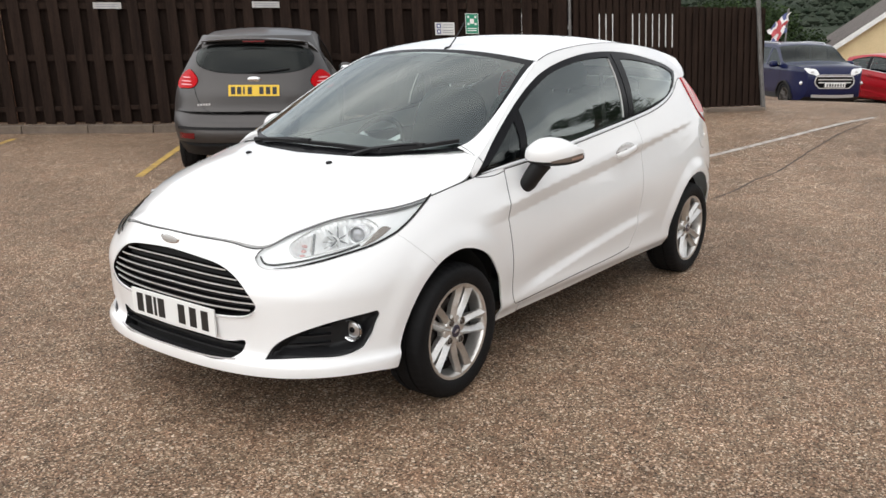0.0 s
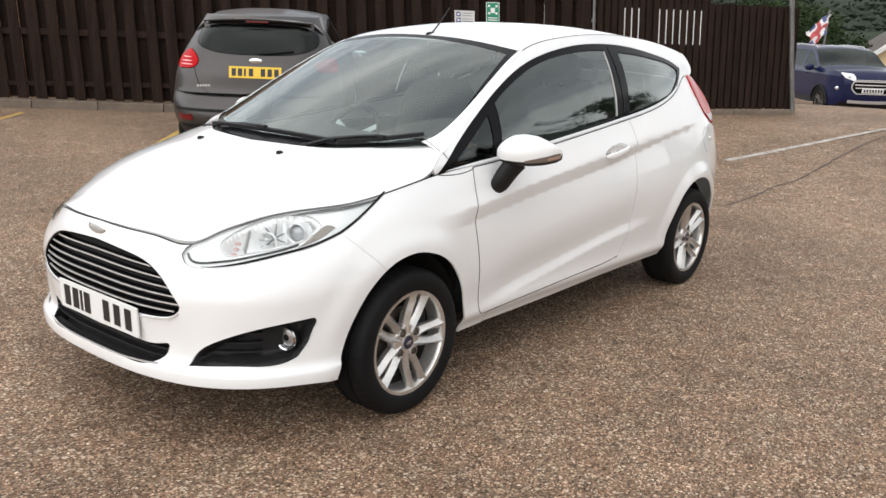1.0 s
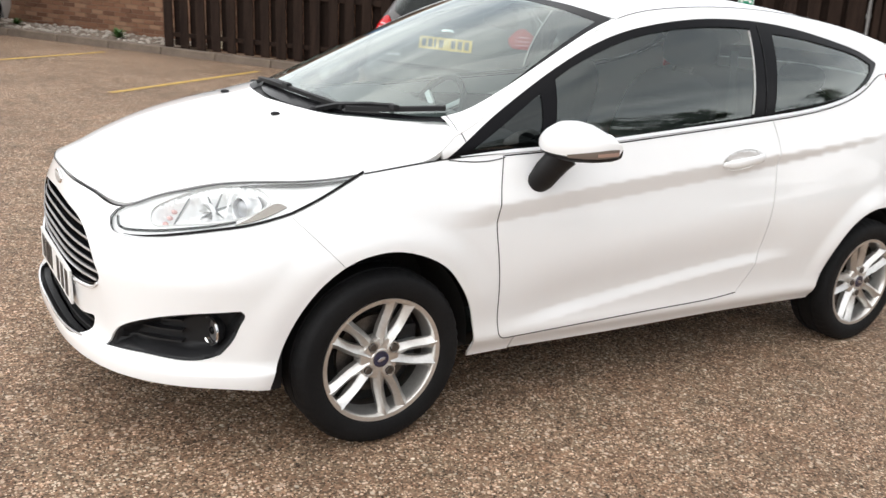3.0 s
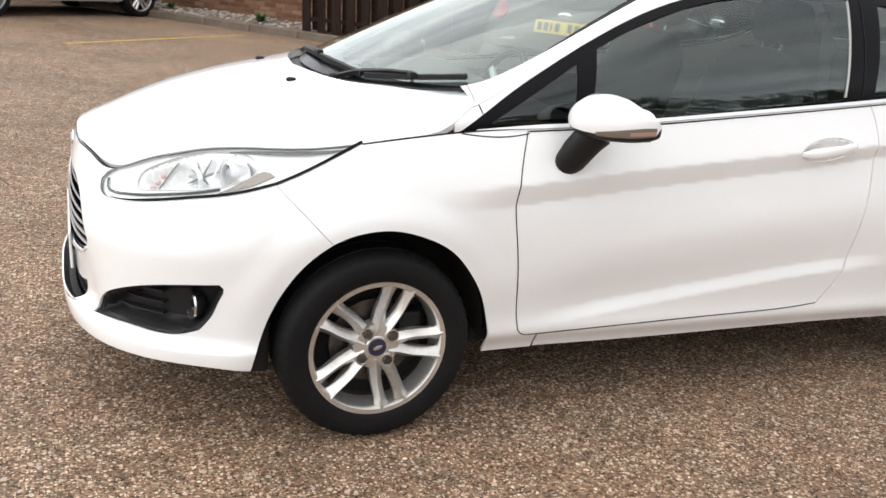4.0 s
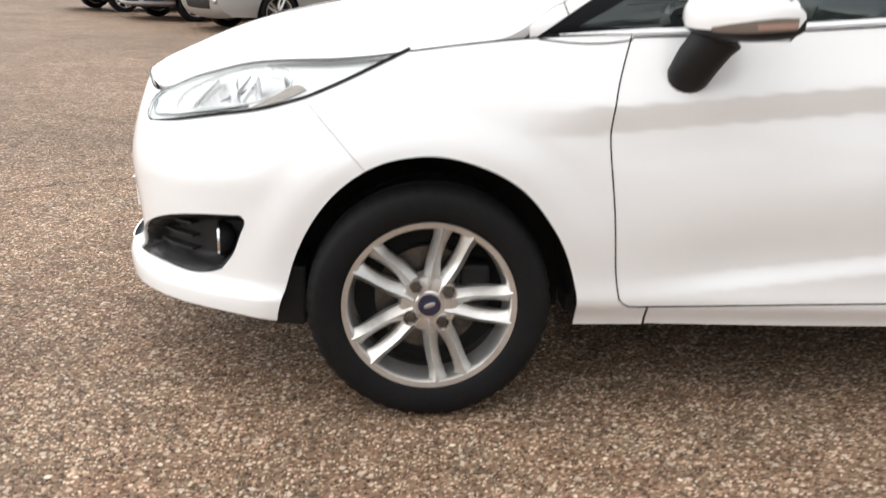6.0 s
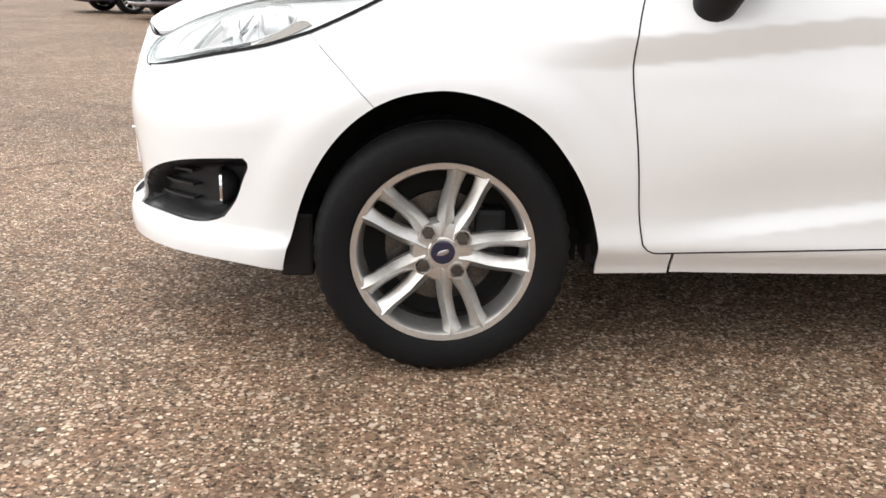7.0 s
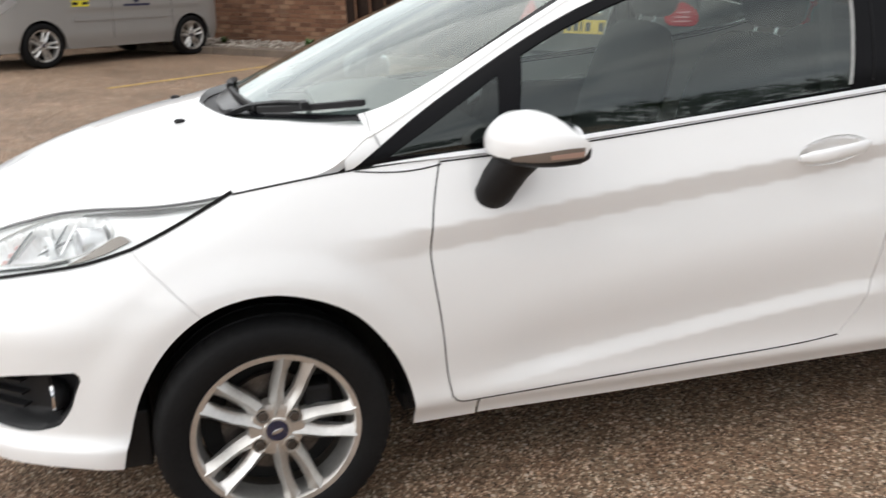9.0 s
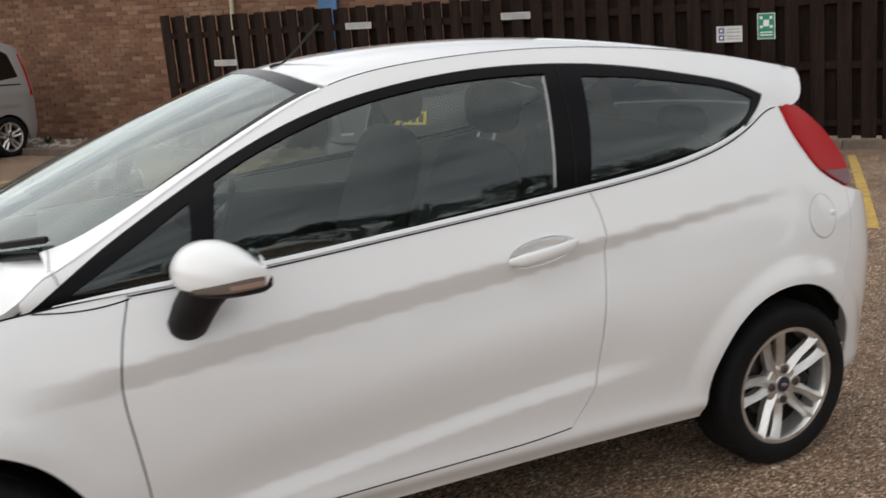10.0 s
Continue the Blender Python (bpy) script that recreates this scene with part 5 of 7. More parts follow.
part("dashboard", dash_shape(), TRIM_GREY, car, "dark grey dashboard", smooth=True, sharp=60)
wheel_m = Matrix.Translation((0.86, 0.36, 0.86)) @ Matrix.Rotation(radians(-65), 4, "Y")
bm = bmesh.new()
rows = []
for k in range(40):
    a = 2 * math.pi * k / 40
    rows.append([bm.verts.new(((0.178 + 0.015 * math.cos(b)) * math.cos(a), (0.178 + 0.015 * math.cos(b)) * math.sin(a), 0.015 * math.sin(b))) for b in np.linspace(0, 2 * math.pi, 9)[:-1]])
for k in range(40):
    for i in range(8):
        bm.faces.new((rows[k][i], rows[k][(i + 1) % 8], rows[(k + 1) % 40][(i + 1) % 8], rows[(k + 1) % 40][i]))
bmesh.ops.transform(bm, matrix=wheel_m, verts=bm.verts)
steering = part("steering_wheel", bm, MATT_BLACK, car, smooth=True)
part("wheel_boss", blob((0.065, 0.075, 0.025), (0, 0, -0.01), m=wheel_m), MATT_BLACK, steering, smooth=True)
for a in (90, 210, 330):
    part("wheel_arm", block((0.12, 0.03, 0.014), (0.11, 0, 0), bevel=0.004, m=wheel_m @ Matrix.Rotation(radians(a + 90), 4, "Z")), SATIN if a != 90 else MATT_BLACK, steering)
part("instrument_column", block((0.24, 0.08, 0.08), (0.76, 0.36, 0.80), bevel=0.02, m=None), TRIM_GREY, car)


def seat(y):
    st = group_part("front_seat", car, "charcoal cloth front seat", pose(0, y, 0))
    part("cushion", blob((0.27, 0.25, 0.09), (1.18, 0, 0.53), power=4, n=24), CLOTH, st, smooth=True)
    part("backrest", blob((0.075, 0.25, 0.33), (0, 0, 0), power=3.6, n=28, m=pose(1.50, 0, 0.84, 0, 17, 0)), CLOTH, st, smooth=True)
    head = part("head_restraint", blob((0.05, 0.14, 0.085), (1.635, 0, 1.255), power=3, n=24), CLOTH, st, smooth=True)
    for s in (-0.05, 0.05):
        part("post", sweep([(1.60, s, 1.13), (1.625, s, 1.21)], disc(0.007, 8), up=(0, 1, 0)), CHROME, st)
    part("seat_base", block((0.44, 0.40, 0.22), (1.18, 0, 0.34), bevel=0.03), TRIM_GREY, st)


seat(-0.36), seat(0.36)
bench = part("rear_bench", blob((0.25, 0.60, 0.10), (2.02, 0, 0.56), power=4, n=28), CLOTH, car, "charcoal cloth rear bench", smooth=True)
part("bench_back", blob((0.08, 0.60, 0.32), (0, 0, 0), power=4, n=28, m=pose(2.32, 0, 0.84, 0, 20, 0)), CLOTH, bench, smooth=True)
for y in (-0.33, 0.33):
    part("rear_head_restraint", blob((0.04, 0.12, 0.06), (2.44, y, 1.15), power=3), CLOTH, bench, smooth=True)
panel("headlining", roof_top, ring(np.array([(1.03, -0.5), (2.65, -0.5), (2.65, 0.5), (1.03, 0.5)])), HEADLINING, car, depth=0.0, gap=0, lift=-0.02, h=0.1)
part("rear_view_mirror", blob((0.02, 0.115, 0.035), (0.93, 0.03, 1.30), power=3, n=20), MATT_BLACK, car, smooth=True)
for s in (-1, 1):
    part("door_lining", block((1.25, 0.05, 0.55), (1.12, s * 0.70, 0.63), bevel=0.02), TRIM_GREY, car)
    part("seat_belt", sweep([(1.62, s * 0.60, 1.27), (1.66, s * 0.62, 0.95), (1.66, s * 0.64, 0.55)], rect(0.046, 0.003), up=(0, -1, 0)), TRIM_GREY, car)


# ---- the yard ----
ALONG, OUT = np.array([0.673, -0.740]), np.array([-0.740, -0.673])  # along the fence, and from it into the yard
FENCE_AT = np.array([4.66, 8.827])


def yard(s, w, z=0.0):
    """A place by its way along the fence and its distance out from it."""
    q = FENCE_AT + ALONG * s + OUT * w
    return Vector((q[0], q[1], z))


def ground_z(x, y):
    """Level round the white car, rising along the fence, falling away to the valley."""
    rel = np.stack([np.asarray(x, float) - FENCE_AT[0], np.asarray(y, float) - FENCE_AT[1]], -1)
    s, w = rel @ ALONG, rel @ OUT
    rise = 0.030 * np.clip(s - 0.8, 0, 9.4) * (1 - step(w, 1.2, 6.0)) * (1 - step(s, 11, 20)) * step(w, -6, -1)
    fall = -0.53 * step(x, 13.5, 20.5) - 4.2 * step(x, 24, 62)
    return rise + fall


gx = np.r_[-400, -150, -60, np.arange(-26, 34, 0.6), 38, 44, 52, 62, 90, 160, 400, 900]
gy = np.r_[-500, -150, -60, np.arange(-20, 30, 0.6), 34, 40, 60, 120, 400, 900]
X, Y = np.meshgrid(gx, gy, indexing="ij")
Z = ground_z(X, Y)
ny = len(gy)
ground = mesh_part("ground", np.stack([X, Y, Z], -1).reshape(-1, 3), [(i * ny + j, (i + 1) * ny + j, (i + 1) * ny + j + 1, i * ny + j + 1) for i in range(len(gx) - 1) for j in range(ny - 1)], TARMAC, None)
tagged(ground, "brown chipping tarmac car park, worn and patchy", "ground", kind="structure")


# ---- painted lines on the yard ----
YELLOW_PAINT = speckled("worn_yellow_road_paint", (0.30, 0.19, 0.08), (0.62, 0.40, 0.07), 9.0, rough=0.8, bump=0.3, fine=90, where="Object")
WHITE_PAINT = speckled("worn_white_road_paint", (0.20, 0.16, 0.13), (0.58, 0.55, 0.50), 9.0, rough=0.8, bump=0.3, fine=90)


def painted_line(a, b, width, mat, label):
    """A thin strip of road paint laid on the ground, with ragged edges."""
    a, b = Vector(a), Vector(b)
    n = max(4, int((b - a).length / 0.12))
    side = Vector((-(b - a).y, (b - a).x, 0)).normalized() * width / 2
    top = []
    for k in range(n + 1):
        c = a + (b - a) * (k / n)
        for s in (-1, 1):
            q = c + side * s * (1 + random.uniform(-0.08, 0.08))
            top.append((q.x, q.y, float(ground_z(q.x, q.y)) + 0.005))
    ob = mesh_part("painted_line", top, [(2 * k, 2 * k + 1, 2 * k + 3, 2 * k + 2) for k in range(n)], mat, None)
    return tagged(ob, label, "road marking", kind="structure")


for s in (-3.57, -1.06, 1.36, 3.80, 6.22):
    painted_line(yard(s, 4.15), yard(s, 0.75), 0.085, YELLOW_PAINT, "worn yellow parking bay line on brown tarmac")
painted_line((6.95, 0.755, 0), (10.9, -0.145, 0), 0.075, WHITE_PAINT, "worn white line painted across brown tarmac")

# ---- kerb, fence and wall ----
CONCRETE = speckled("weathered_kerb_concrete", (0.10, 0.076, 0.058), (0.20, 0.155, 0.120), 3.0, rough=0.9, bump=0.4, fine=60)
BOARD = speckled("dark_stained_fence_board", (0.012, 0.0074, 0.0056), (0.033, 0.0200, 0.0145), 2.2, rough=0.85, bump=0.5, fine=30, stretch=(6, 6, 0.5), Specular__IOR__Level=0.12)
BACK_BOARD = speckled("black_brown_board", (0.011, 0.0074, 0.0058), (0.025, 0.0160, 0.0125), 2.2, rough=0.9, bump=0.4, fine=30, stretch=(6, 6, 0.5), Specular__IOR__Level=0.08)
GALV = speckled("galvanised_steel", (0.13, 0.125, 0.12), (0.24, 0.235, 0.225), 8.0, rough=0.5, metal=0.6)
LEAN = 0.055
yard_turn = math.degrees(math.atan2(ALONG[1], ALONG[0]))


def base_of(s):
    q = yard(s, 0.05)
    return float(ground_z(q.x, q.y)) + 0.115 - 0.06 * float(step(np.array(s), 5.5, 8.0))


def on_fence(s, h, w=0.0):
    """A place on the fence by its way along, its height and how far it stands out."""
    return yard(s - LEAN * (h - 0.6), w, h)


kerb = thing("kerb", "weathered concrete kerb under the fence", "kerb", kind="structure")
kerb_mesh = None
for k in range(21):
    s = -9.4 + 0.915 * k
    q = yard(s + 0.455, 0.10)
    tilt = math.degrees(math.atan2(base_of(s + 0.9) - base_of(s), 0.9))
    if kerb_mesh is None:
        ob = part("kerb_stone", block((0.907, 0.16, 0.26), (0, 0, -0.13), bevel=0.014), CONCRETE, kerb)
        kerb_mesh = ob.data
    else:
        ob = new("kerb_stone", kerb_mesh)
        ob.parent = kerb
    ob.matrix_basis = pose(q.x, q.y, base_of(s + 0.455), 0, -tilt, yard_turn)

fence = thing("fence", "dark brown stained timber fence of overlapping boards", "fence")


def plank(s, w, lo, hi, width, thick, mat, name="board"):
    """An upright board, its foot and head sawn a little unevenly."""
    bm = bmesh.new()
    q = []
    for h in (lo, hi):
        for ds, dw in ((-width / 2, -thick / 2), (width / 2, -thick / 2), (width / 2, thick / 2), (-width / 2, thick / 2)):
            q.append(bm.verts.new(on_fence(s + ds, h, w + dw)))
    for f in ((3, 2, 1, 0), (4, 5, 6, 7), (0, 1, 5, 4), (1, 2, 6, 5), (2, 3, 7, 6), (3, 0, 4, 7)):
        bm.faces.new([q[i] for i in f])
    bmesh.ops.bevel(bm, geom=bm.edges[:], offset=0.004, segments=1, affect="EDGES")
    return part(name, bm, mat, fence)


rnd = random.Random(5)
for k in range(37):
    s = -2.96 + 0.268 * k + rnd.uniform(-0.012, 0.012)
    if s > 6.72:
        break
    plank(s, 0.035, base_of(s) + 0.01, 2.035 + rnd.uniform(-0.012, 0.012), 0.150 + rnd.uniform(-0.008, 0.008), 0.02, BOARD)
    plank(s + 0.134, -0.045, base_of(s) + 0.03, 2.02 + rnd.uniform(-0.012, 0.012), 0.160, 0.02, BACK_BOARD)
s0, s1 = -3.02, 6.78
for lo, hi in ((0.275, 0.335), (1.0, 1.085), (1.715, 1.80)):
    bm = bmesh.new()
    q = []
    for s in (s0, s1):
        lift = base_of(s) - base_of(0.0)
        for h, w in ((lo, -0.033), (hi, -0.033), (hi, 0.023), (lo, 0.023)):
            q.append(bm.verts.new(on_fence(s, h + lift * (1.0 if lo < 0.9 else 0.35), w)))
    for f in ((0, 1, 2, 3), (7, 6, 5, 4), (0, 4, 5, 1), (1, 5, 6, 2), (2, 6, 7, 3), (3, 7, 4, 0)):
        bm.faces.new([q[i] for i in f])
    part("rail", bm, BOARD, fence)
for s in (-2.99, -0.55, 1.85, 4.25, 6.60):
    plank(s, -0.01, base_of(s), 2.06, 0.10, 0.10, BOARD, "post")
# closer slats beyond the steel post, some with gaps onto the added pale board
k = 0
s = 6.90
while s < 9.80:
    top_h = 2.02 if s < 8.5 else 1.80
    plank(s, 0.02, base_of(s) + 0.01, top_h + rnd.uniform(-0.01, 0.01), 0.083, 0.018, BOARD, "slat")
    lit = 7.16 < s < 7.50 or 7.68 < s < 8.42
    if not lit:
        plank(s + 0.05, -0.03, base_of(s) + 0.02, top_h - 0.01, 0.09, 0.018, BACK_BOARD, "slat")
    else:
        plank(s + 0.05, -0.03, base_of(s) + 0.02, 1.20 + rnd.uniform(-0.05, 0.02), 0.09, 0.018, BACK_BOARD, "slat")
        plank(s + 0.05, -0.03, 1.72, top_h - 0.01, 0.09, 0.018, BACK_BOARD, "slat")
    s += 0.1015
for h in (0.62, 1.18, 1.74):
    bm = sweep([on_fence(6.82, h, -0.005), on_fence(9.82, h + 0.08 if h < 1 else h, -0.005)], rect(0.03, 0.07))
    part("rail", bm, BOARD, fence)


def pole(s, top, r, label, tilt=0.0):
    p = thing("fence_post", label, "post")
    part("tube", sweep([on_fence(s, base_of(s) - 0.25, 0.06), on_fence(s - 0.4 * tilt, 1.0, 0.06), on_fence(s - tilt, top, 0.06)], disc(r, 12), up=(0, 1, 0)), GALV, p, smooth=True)
    part("cap", blob((r * 1.1, r * 1.1, r * 0.6), on_fence(s - tilt, top, 0.06), n=10), GALV, p, smooth=True)
    part("bracket", block((0.08, 0.03, 0.05), on_fence(s - 0.55 * tilt, 1.5, 0.04), bevel=0.005), GALV, p)


pole(6.80, 2.6, 0.022, "grey galvanised post against the timber fence")
pole(9.84, 2.9, 0.035, "tall grey steel post at the end of the timber fence", tilt=0.24)

# plates and notices on the fence
SIGN_WHITE = speckled("weathered_white_sign", (0.55, 0.54, 0.52), (0.72, 0.71, 0.69), 6.0, rough=0.5)
TAG_GREY = speckled("weathered_grey_tag", (0.36, 0.34, 0.32), (0.58, 0.56, 0.54), 8.0, rough=0.6)
SIGN_GREEN = material("safety_green", (0.01, 0.24, 0.13), 0.4)[0]
SIGN_BLUE = material("sign_blue", (0.03, 0.05, 0.20), 0.4)[0]
SIGN_MARK = material("sign_white_mark", (0.78, 0.78, 0.76), 0.4)[0]
PALE_INK = material("grey_print", (0.30, 0.30, 0.32), 0.6)[0]


def flat_on(parent, name, s, h, ds, dh, w, thick, mat):
    """A small flat plate on the fence, by its lower left corner and size."""
    bm = bmesh.new()
    q = [bm.verts.new(on_fence(s + a * ds, h + b * dh, w + c * thick)) for c in (0, 1) for a, b in ((0, 0), (1, 0), (1, 1), (0, 1))]
    for f in ((3, 2, 1, 0), (4, 5, 6, 7), (0, 1, 5, 4), (1, 2, 6, 5), (2, 3, 7, 6), (3, 0, 4, 7)):
        bm.faces.new([q[i] for i in f])
    return part(name, bm, mat, parent)


for s, h in ((0.0, 1.735), (2.20, 1.76), (-2.18, 1.31)):
    tag = thing("bay_plate", "weathered pale plate with faded lettering screwed to the fence", "sign", group="bay plates")
    flat_on(tag, "plate", s, h, 0.385, 0.085, 0.046, 0.006, TAG_GREY)
    for dh in (0.022, 0.050):
        flat_on(tag, "bar", s + 0.03, h + dh, 0.32, 0.012, 0.053, 0.001, PALE_INK)
board = thing("notice", "white notice with two dark pictograms on the timber fence", "sign")
flat_on(board, "plate", 4.80, 1.385, 0.285, 0.180, 0.046, 0.006, SIGN_WHITE)
for dh in (0.02, 0.10):
    flat_on(board, "pictogram", 4.825, 1.385 + dh, 0.06, 0.06, 0.053, 0.001, SIGN_BLUE)
    flat_on(board, "mark", 4.840, 1.40 + dh, 0.03, 0.03, 0.0545, 0.001, SIGN_MARK)
for dh in (0.03, 0.06, 0.105, 0.14):
    flat_on(board, "bar", 4.91, 1.385 + dh, 0.15, 0.011, 0.053, 0.001, PALE_INK)
green = thing("safety_sign", "green safety sign with white arrows and border", "sign")
flat_on(green, "border", 5.25, 1.405, 0.190, 0.288, 0.046, 0.005, SIGN_MARK)
flat_on(green, "plate", 5.258, 1.413, 0.174, 0.272, 0.0515, 0.002, SIGN_GREEN)
for a, b in ((0.02, 0.215), (0.125, 0.215), (0.02, 0.115), (0.125, 0.115)):
    flat_on(green, "arrow", 5.258 + a, 1.413 + b, 0.03, 0.03, 0.054, 0.001, SIGN_MARK)
flat_on(green, "mark", 5.258 + 0.057, 1.413 + 0.135, 0.06, 0.07, 0.054, 0.001, SIGN_MARK)
for dh in (0.03, 0.06):
    flat_on(green, "bar", 5.258 + 0.02, 1.413 + dh, 0.134, 0.014, 0.054, 0.001, SIGN_MARK)

# brick wall set back behind the end of the fence
MORTAR = speckled("sandy_mortar", (0.15, 0.092, 0.060), (0.24, 0.152, 0.100), 6.0, rough=0.95, bump=0.4)


def brick_material():
    m, t, b = material("weathered_red_brick", (0.3, 0.12, 0.08), 0.9)
    info = wire(t, "ShaderNodeObjectInfo")
    isle = wire(t, "ShaderNodeNewGeometry")
    both_r = wire(t, "ShaderNodeMath", operation="ADD", _0=info.outputs["Random"], _1=isle.outputs["Random Per Island"])
    part_r = wire(t, "ShaderNodeMath", operation="FRACT", _0=both_r.outputs[0])
    ramp = wire(t, "ShaderNodeValToRGB", Fac=part_r.outputs[0])
    e = ramp.color_ramp.elements
    e[0].position, e[0].color = 0.0, (0.118, 0.053, 0.029, 1)
    e[1].position, e[1].color = 1.0, (0.27, 0.155, 0.092, 1)
    e.new(0.4).color = (0.174, 0.081, 0.044, 1)
    e.new(0.75).color = (0.208, 0.101, 0.056, 1)
    c = wire(t, "ShaderNodeNewGeometry")
    n = wire(t, "ShaderNodeTexNoise", Vector=c.outputs["Position"], Scale=1.3, Detail=6.0, Roughness=0.7)
    f = wire(t, "ShaderNodeMapRange", _0=n.outputs["Fac"], _1=0.52, _2=0.72, _3=0.0, _4=0.55)
    x = wire(t, "ShaderNodeMix", data_type="RGBA", _0=f.outputs[0], _6=ramp.outputs[0], _7=(0.27, 0.185, 0.125, 1))
    t.links.new(x.outputs[2], b.inputs["Base Color"])
    g = wire(t, "ShaderNodeTexNoise", Vector=c.outputs["Position"], Scale=60.0, Detail=3.0)
    h = wire(t, "ShaderNodeBump", Strength=0.5, Distance=0.006, Height=g.outputs["Fac"])
    t.links.new(h.outputs[0], b.inputs["Normal"])
    return m


BRICK = brick_material()
WALL_W, WALL_H = -1.35, 2.95
wall = thing("wall_north", "weathered red brick wall with sandy mortar", "wall", kind="structure")
c = (yard(-13, WALL_W - 0.13) + yard(2.2, WALL_W - 0.13)) / 2
core = part("mortar_core", block((15.2, 0.22, WALL_H), (0, 0, WALL_H / 2)), MORTAR, wall)
core.matrix_basis = pose(c.x, c.y, 0, 0, 0, yard_turn)

# gravel verge between kerb and wall
SOIL = speckled("dry_soil", (0.10, 0.075, 0.055), (0.22, 0.17, 0.13), 4.0, rough=0.95, bump=0.6)
PEBBLE = speckled("pale_pebble", (0.22, 0.19, 0.16), (0.48, 0.43, 0.37), 3.0, rough=0.85)
verge = thing("verge", "gravel verge with pale pebbles below the brick wall", "verge", kind="structure")
mid = (yard(-7.75, -0.66))
ob = part("soil", block((9.6, 1.32, 0.22), (0, 0, 0.0)), SOIL, verge)
ob.matrix_basis = pose(mid.x, mid.y, -0.005, 0, 0, yard_turn)
bm = bmesh.new()
for k in range(420):
    q = yard(rnd.uniform(-9.5, -3.1), rnd.uniform(WALL_W + 0.05, -0.02), 0.115)
    r = rnd.uniform(0.02, 0.055)
    bmesh.ops.create_icosphere(bm, subdivisions=1, radius=1, matrix=Matrix.Translation(q) @ Matrix.Rotation(rnd.uniform(0, 3), 4, "Z") @ Matrix.Diagonal((r, r * rnd.uniform(0.6, 1), r * 0.55, 1)))
pebbles = part("pebbles", bm, PEBBLE, None, smooth=True)
tagged(pebbles, "loose pale pebbles on the verge", "gravel", kind="stuff")
LEAF = speckled("fresh_weed_leaf", (0.03, 0.07, 0.015), (0.07, 0.14, 0.03), 12.0, rough=0.6)


def weed(at, size):
    bm = bmesh.new()
    for k in range(70):
        a, t, l = rnd.uniform(0, 6.28), rnd.uniform(0.2, 1.2), rnd.uniform(0.5, 1.0) * size
        d = Vector((math.cos(a) * math.cos(t), math.sin(a) * math.cos(t), math.sin(t)))
        side = d.cross((0, 0, 1)).normalized() * l * 0.09
        p0, p1, p2 = Vector(at), Vector(at) + d * l * 0.6, Vector(at) + d * l - Vector((0, 0, l * 0.2))
        v = [bm.verts.new(q) for q in (p0 - side * 0.3, p0 + side * 0.3, p1 + side, p1 - side, p2)]
        bm.faces.new((v[0], v[1], v[2], v[3]))
        bm.faces.new((v[3], v[2], v[4]))
    ob = part("weed", bm, LEAF, None)
    tagged(ob, "green weed growing in the gravel verge", "plant")


weed(yard(-4.1, -0.35, 0.11), 0.26)
weed(yard(-6.3, -0.7, 0.11), 0.18)

FASCIA = speckled("white_fascia_board", (0.62, 0.62, 0.60), (0.76, 0.76, 0.74), 3.0, rough=0.5)
q = yard(-10.4, WALL_W + 0.12)
fascia = thing("fascia", "white painted fascia and gutter along the wall head", "trim", pose(q.x, q.y, 0, 0, 0, yard_turn), kind="structure")
part("fascia_board", block((9.0, 0.05, 0.24), (0, 0, 2.74), bevel=0.008), FASCIA, fascia)
bm = sweep([(-4.5, -0.06, 2.72), (4.5, -0.06, 2.72)], [(0.05 * math.cos(a), 0.05 * math.sin(a)) for a in np.linspace(0, math.pi * 2, 13)[:-1]])
part("gutter", bm, FASCIA, fascia, smooth=True)
BLUE_DOOR = speckled("blue_painted_panel", (0.03, 0.10, 0.22), (0.06, 0.16, 0.32), 4.0, rough=0.5)
q = yard(-1.05, WALL_W + 0.03)
panel_ob = part("blue_panel", block((0.32, 0.05, 1.3), (0, 0, 2.25), bevel=0.01), BLUE_DOOR, None)
panel_ob.matrix_basis = pose(q.x, q.y, 0, 0, 0, yard_turn)
tagged(panel_ob, "blue painted panel fixed to the brick wall", "panel", kind="structure")
q = yard(-2.75, WALL_W + 0.06)
pipe = part("drain_pipe", sweep([(q.x, q.y, 0.05), (q.x, q.y, 2.9)], disc(0.035, 12), up=(0, 1, 0)), speckled("buff_pipe", (0.42, 0.36, 0.25), (0.55, 0.48, 0.34), 5.0), None, smooth=True)
tagged(pipe, "buff drain pipe down the brick wall", "pipe", kind="structure")
PALE_RENDER = speckled("pale_render_and_backing", (0.62, 0.62, 0.60), (0.78, 0.78, 0.76), 2.0, rough=0.9)
# an added pale board behind the fence makes its open slits look daylit
q = yard(8.3, -3.4)
pale = part("wall_east", block((4.2, 0.2, 1.74), (0, 0, 0.87), bevel=0.01), PALE_RENDER, None)
pale.matrix_basis = pose(q.x, q.y, 0, 0, 0, yard_turn)
tagged(pale, "added pale board that brightens the gaps between the fence slats", "wall", kind="structure")
DARK_LINE = speckled("dark_crack_and_edge_line", (0.055, 0.040, 0.031), (0.13, 0.096, 0.074), 20.0, rough=0.9)
walk_on = [(5.0, -0.06), (5.5, -0.09), (6.1, -0.07), (6.6, -0.13), (7.15, -0.115), (8.0, -0.09), (9.1, -0.10), (10.4, -0.2)]
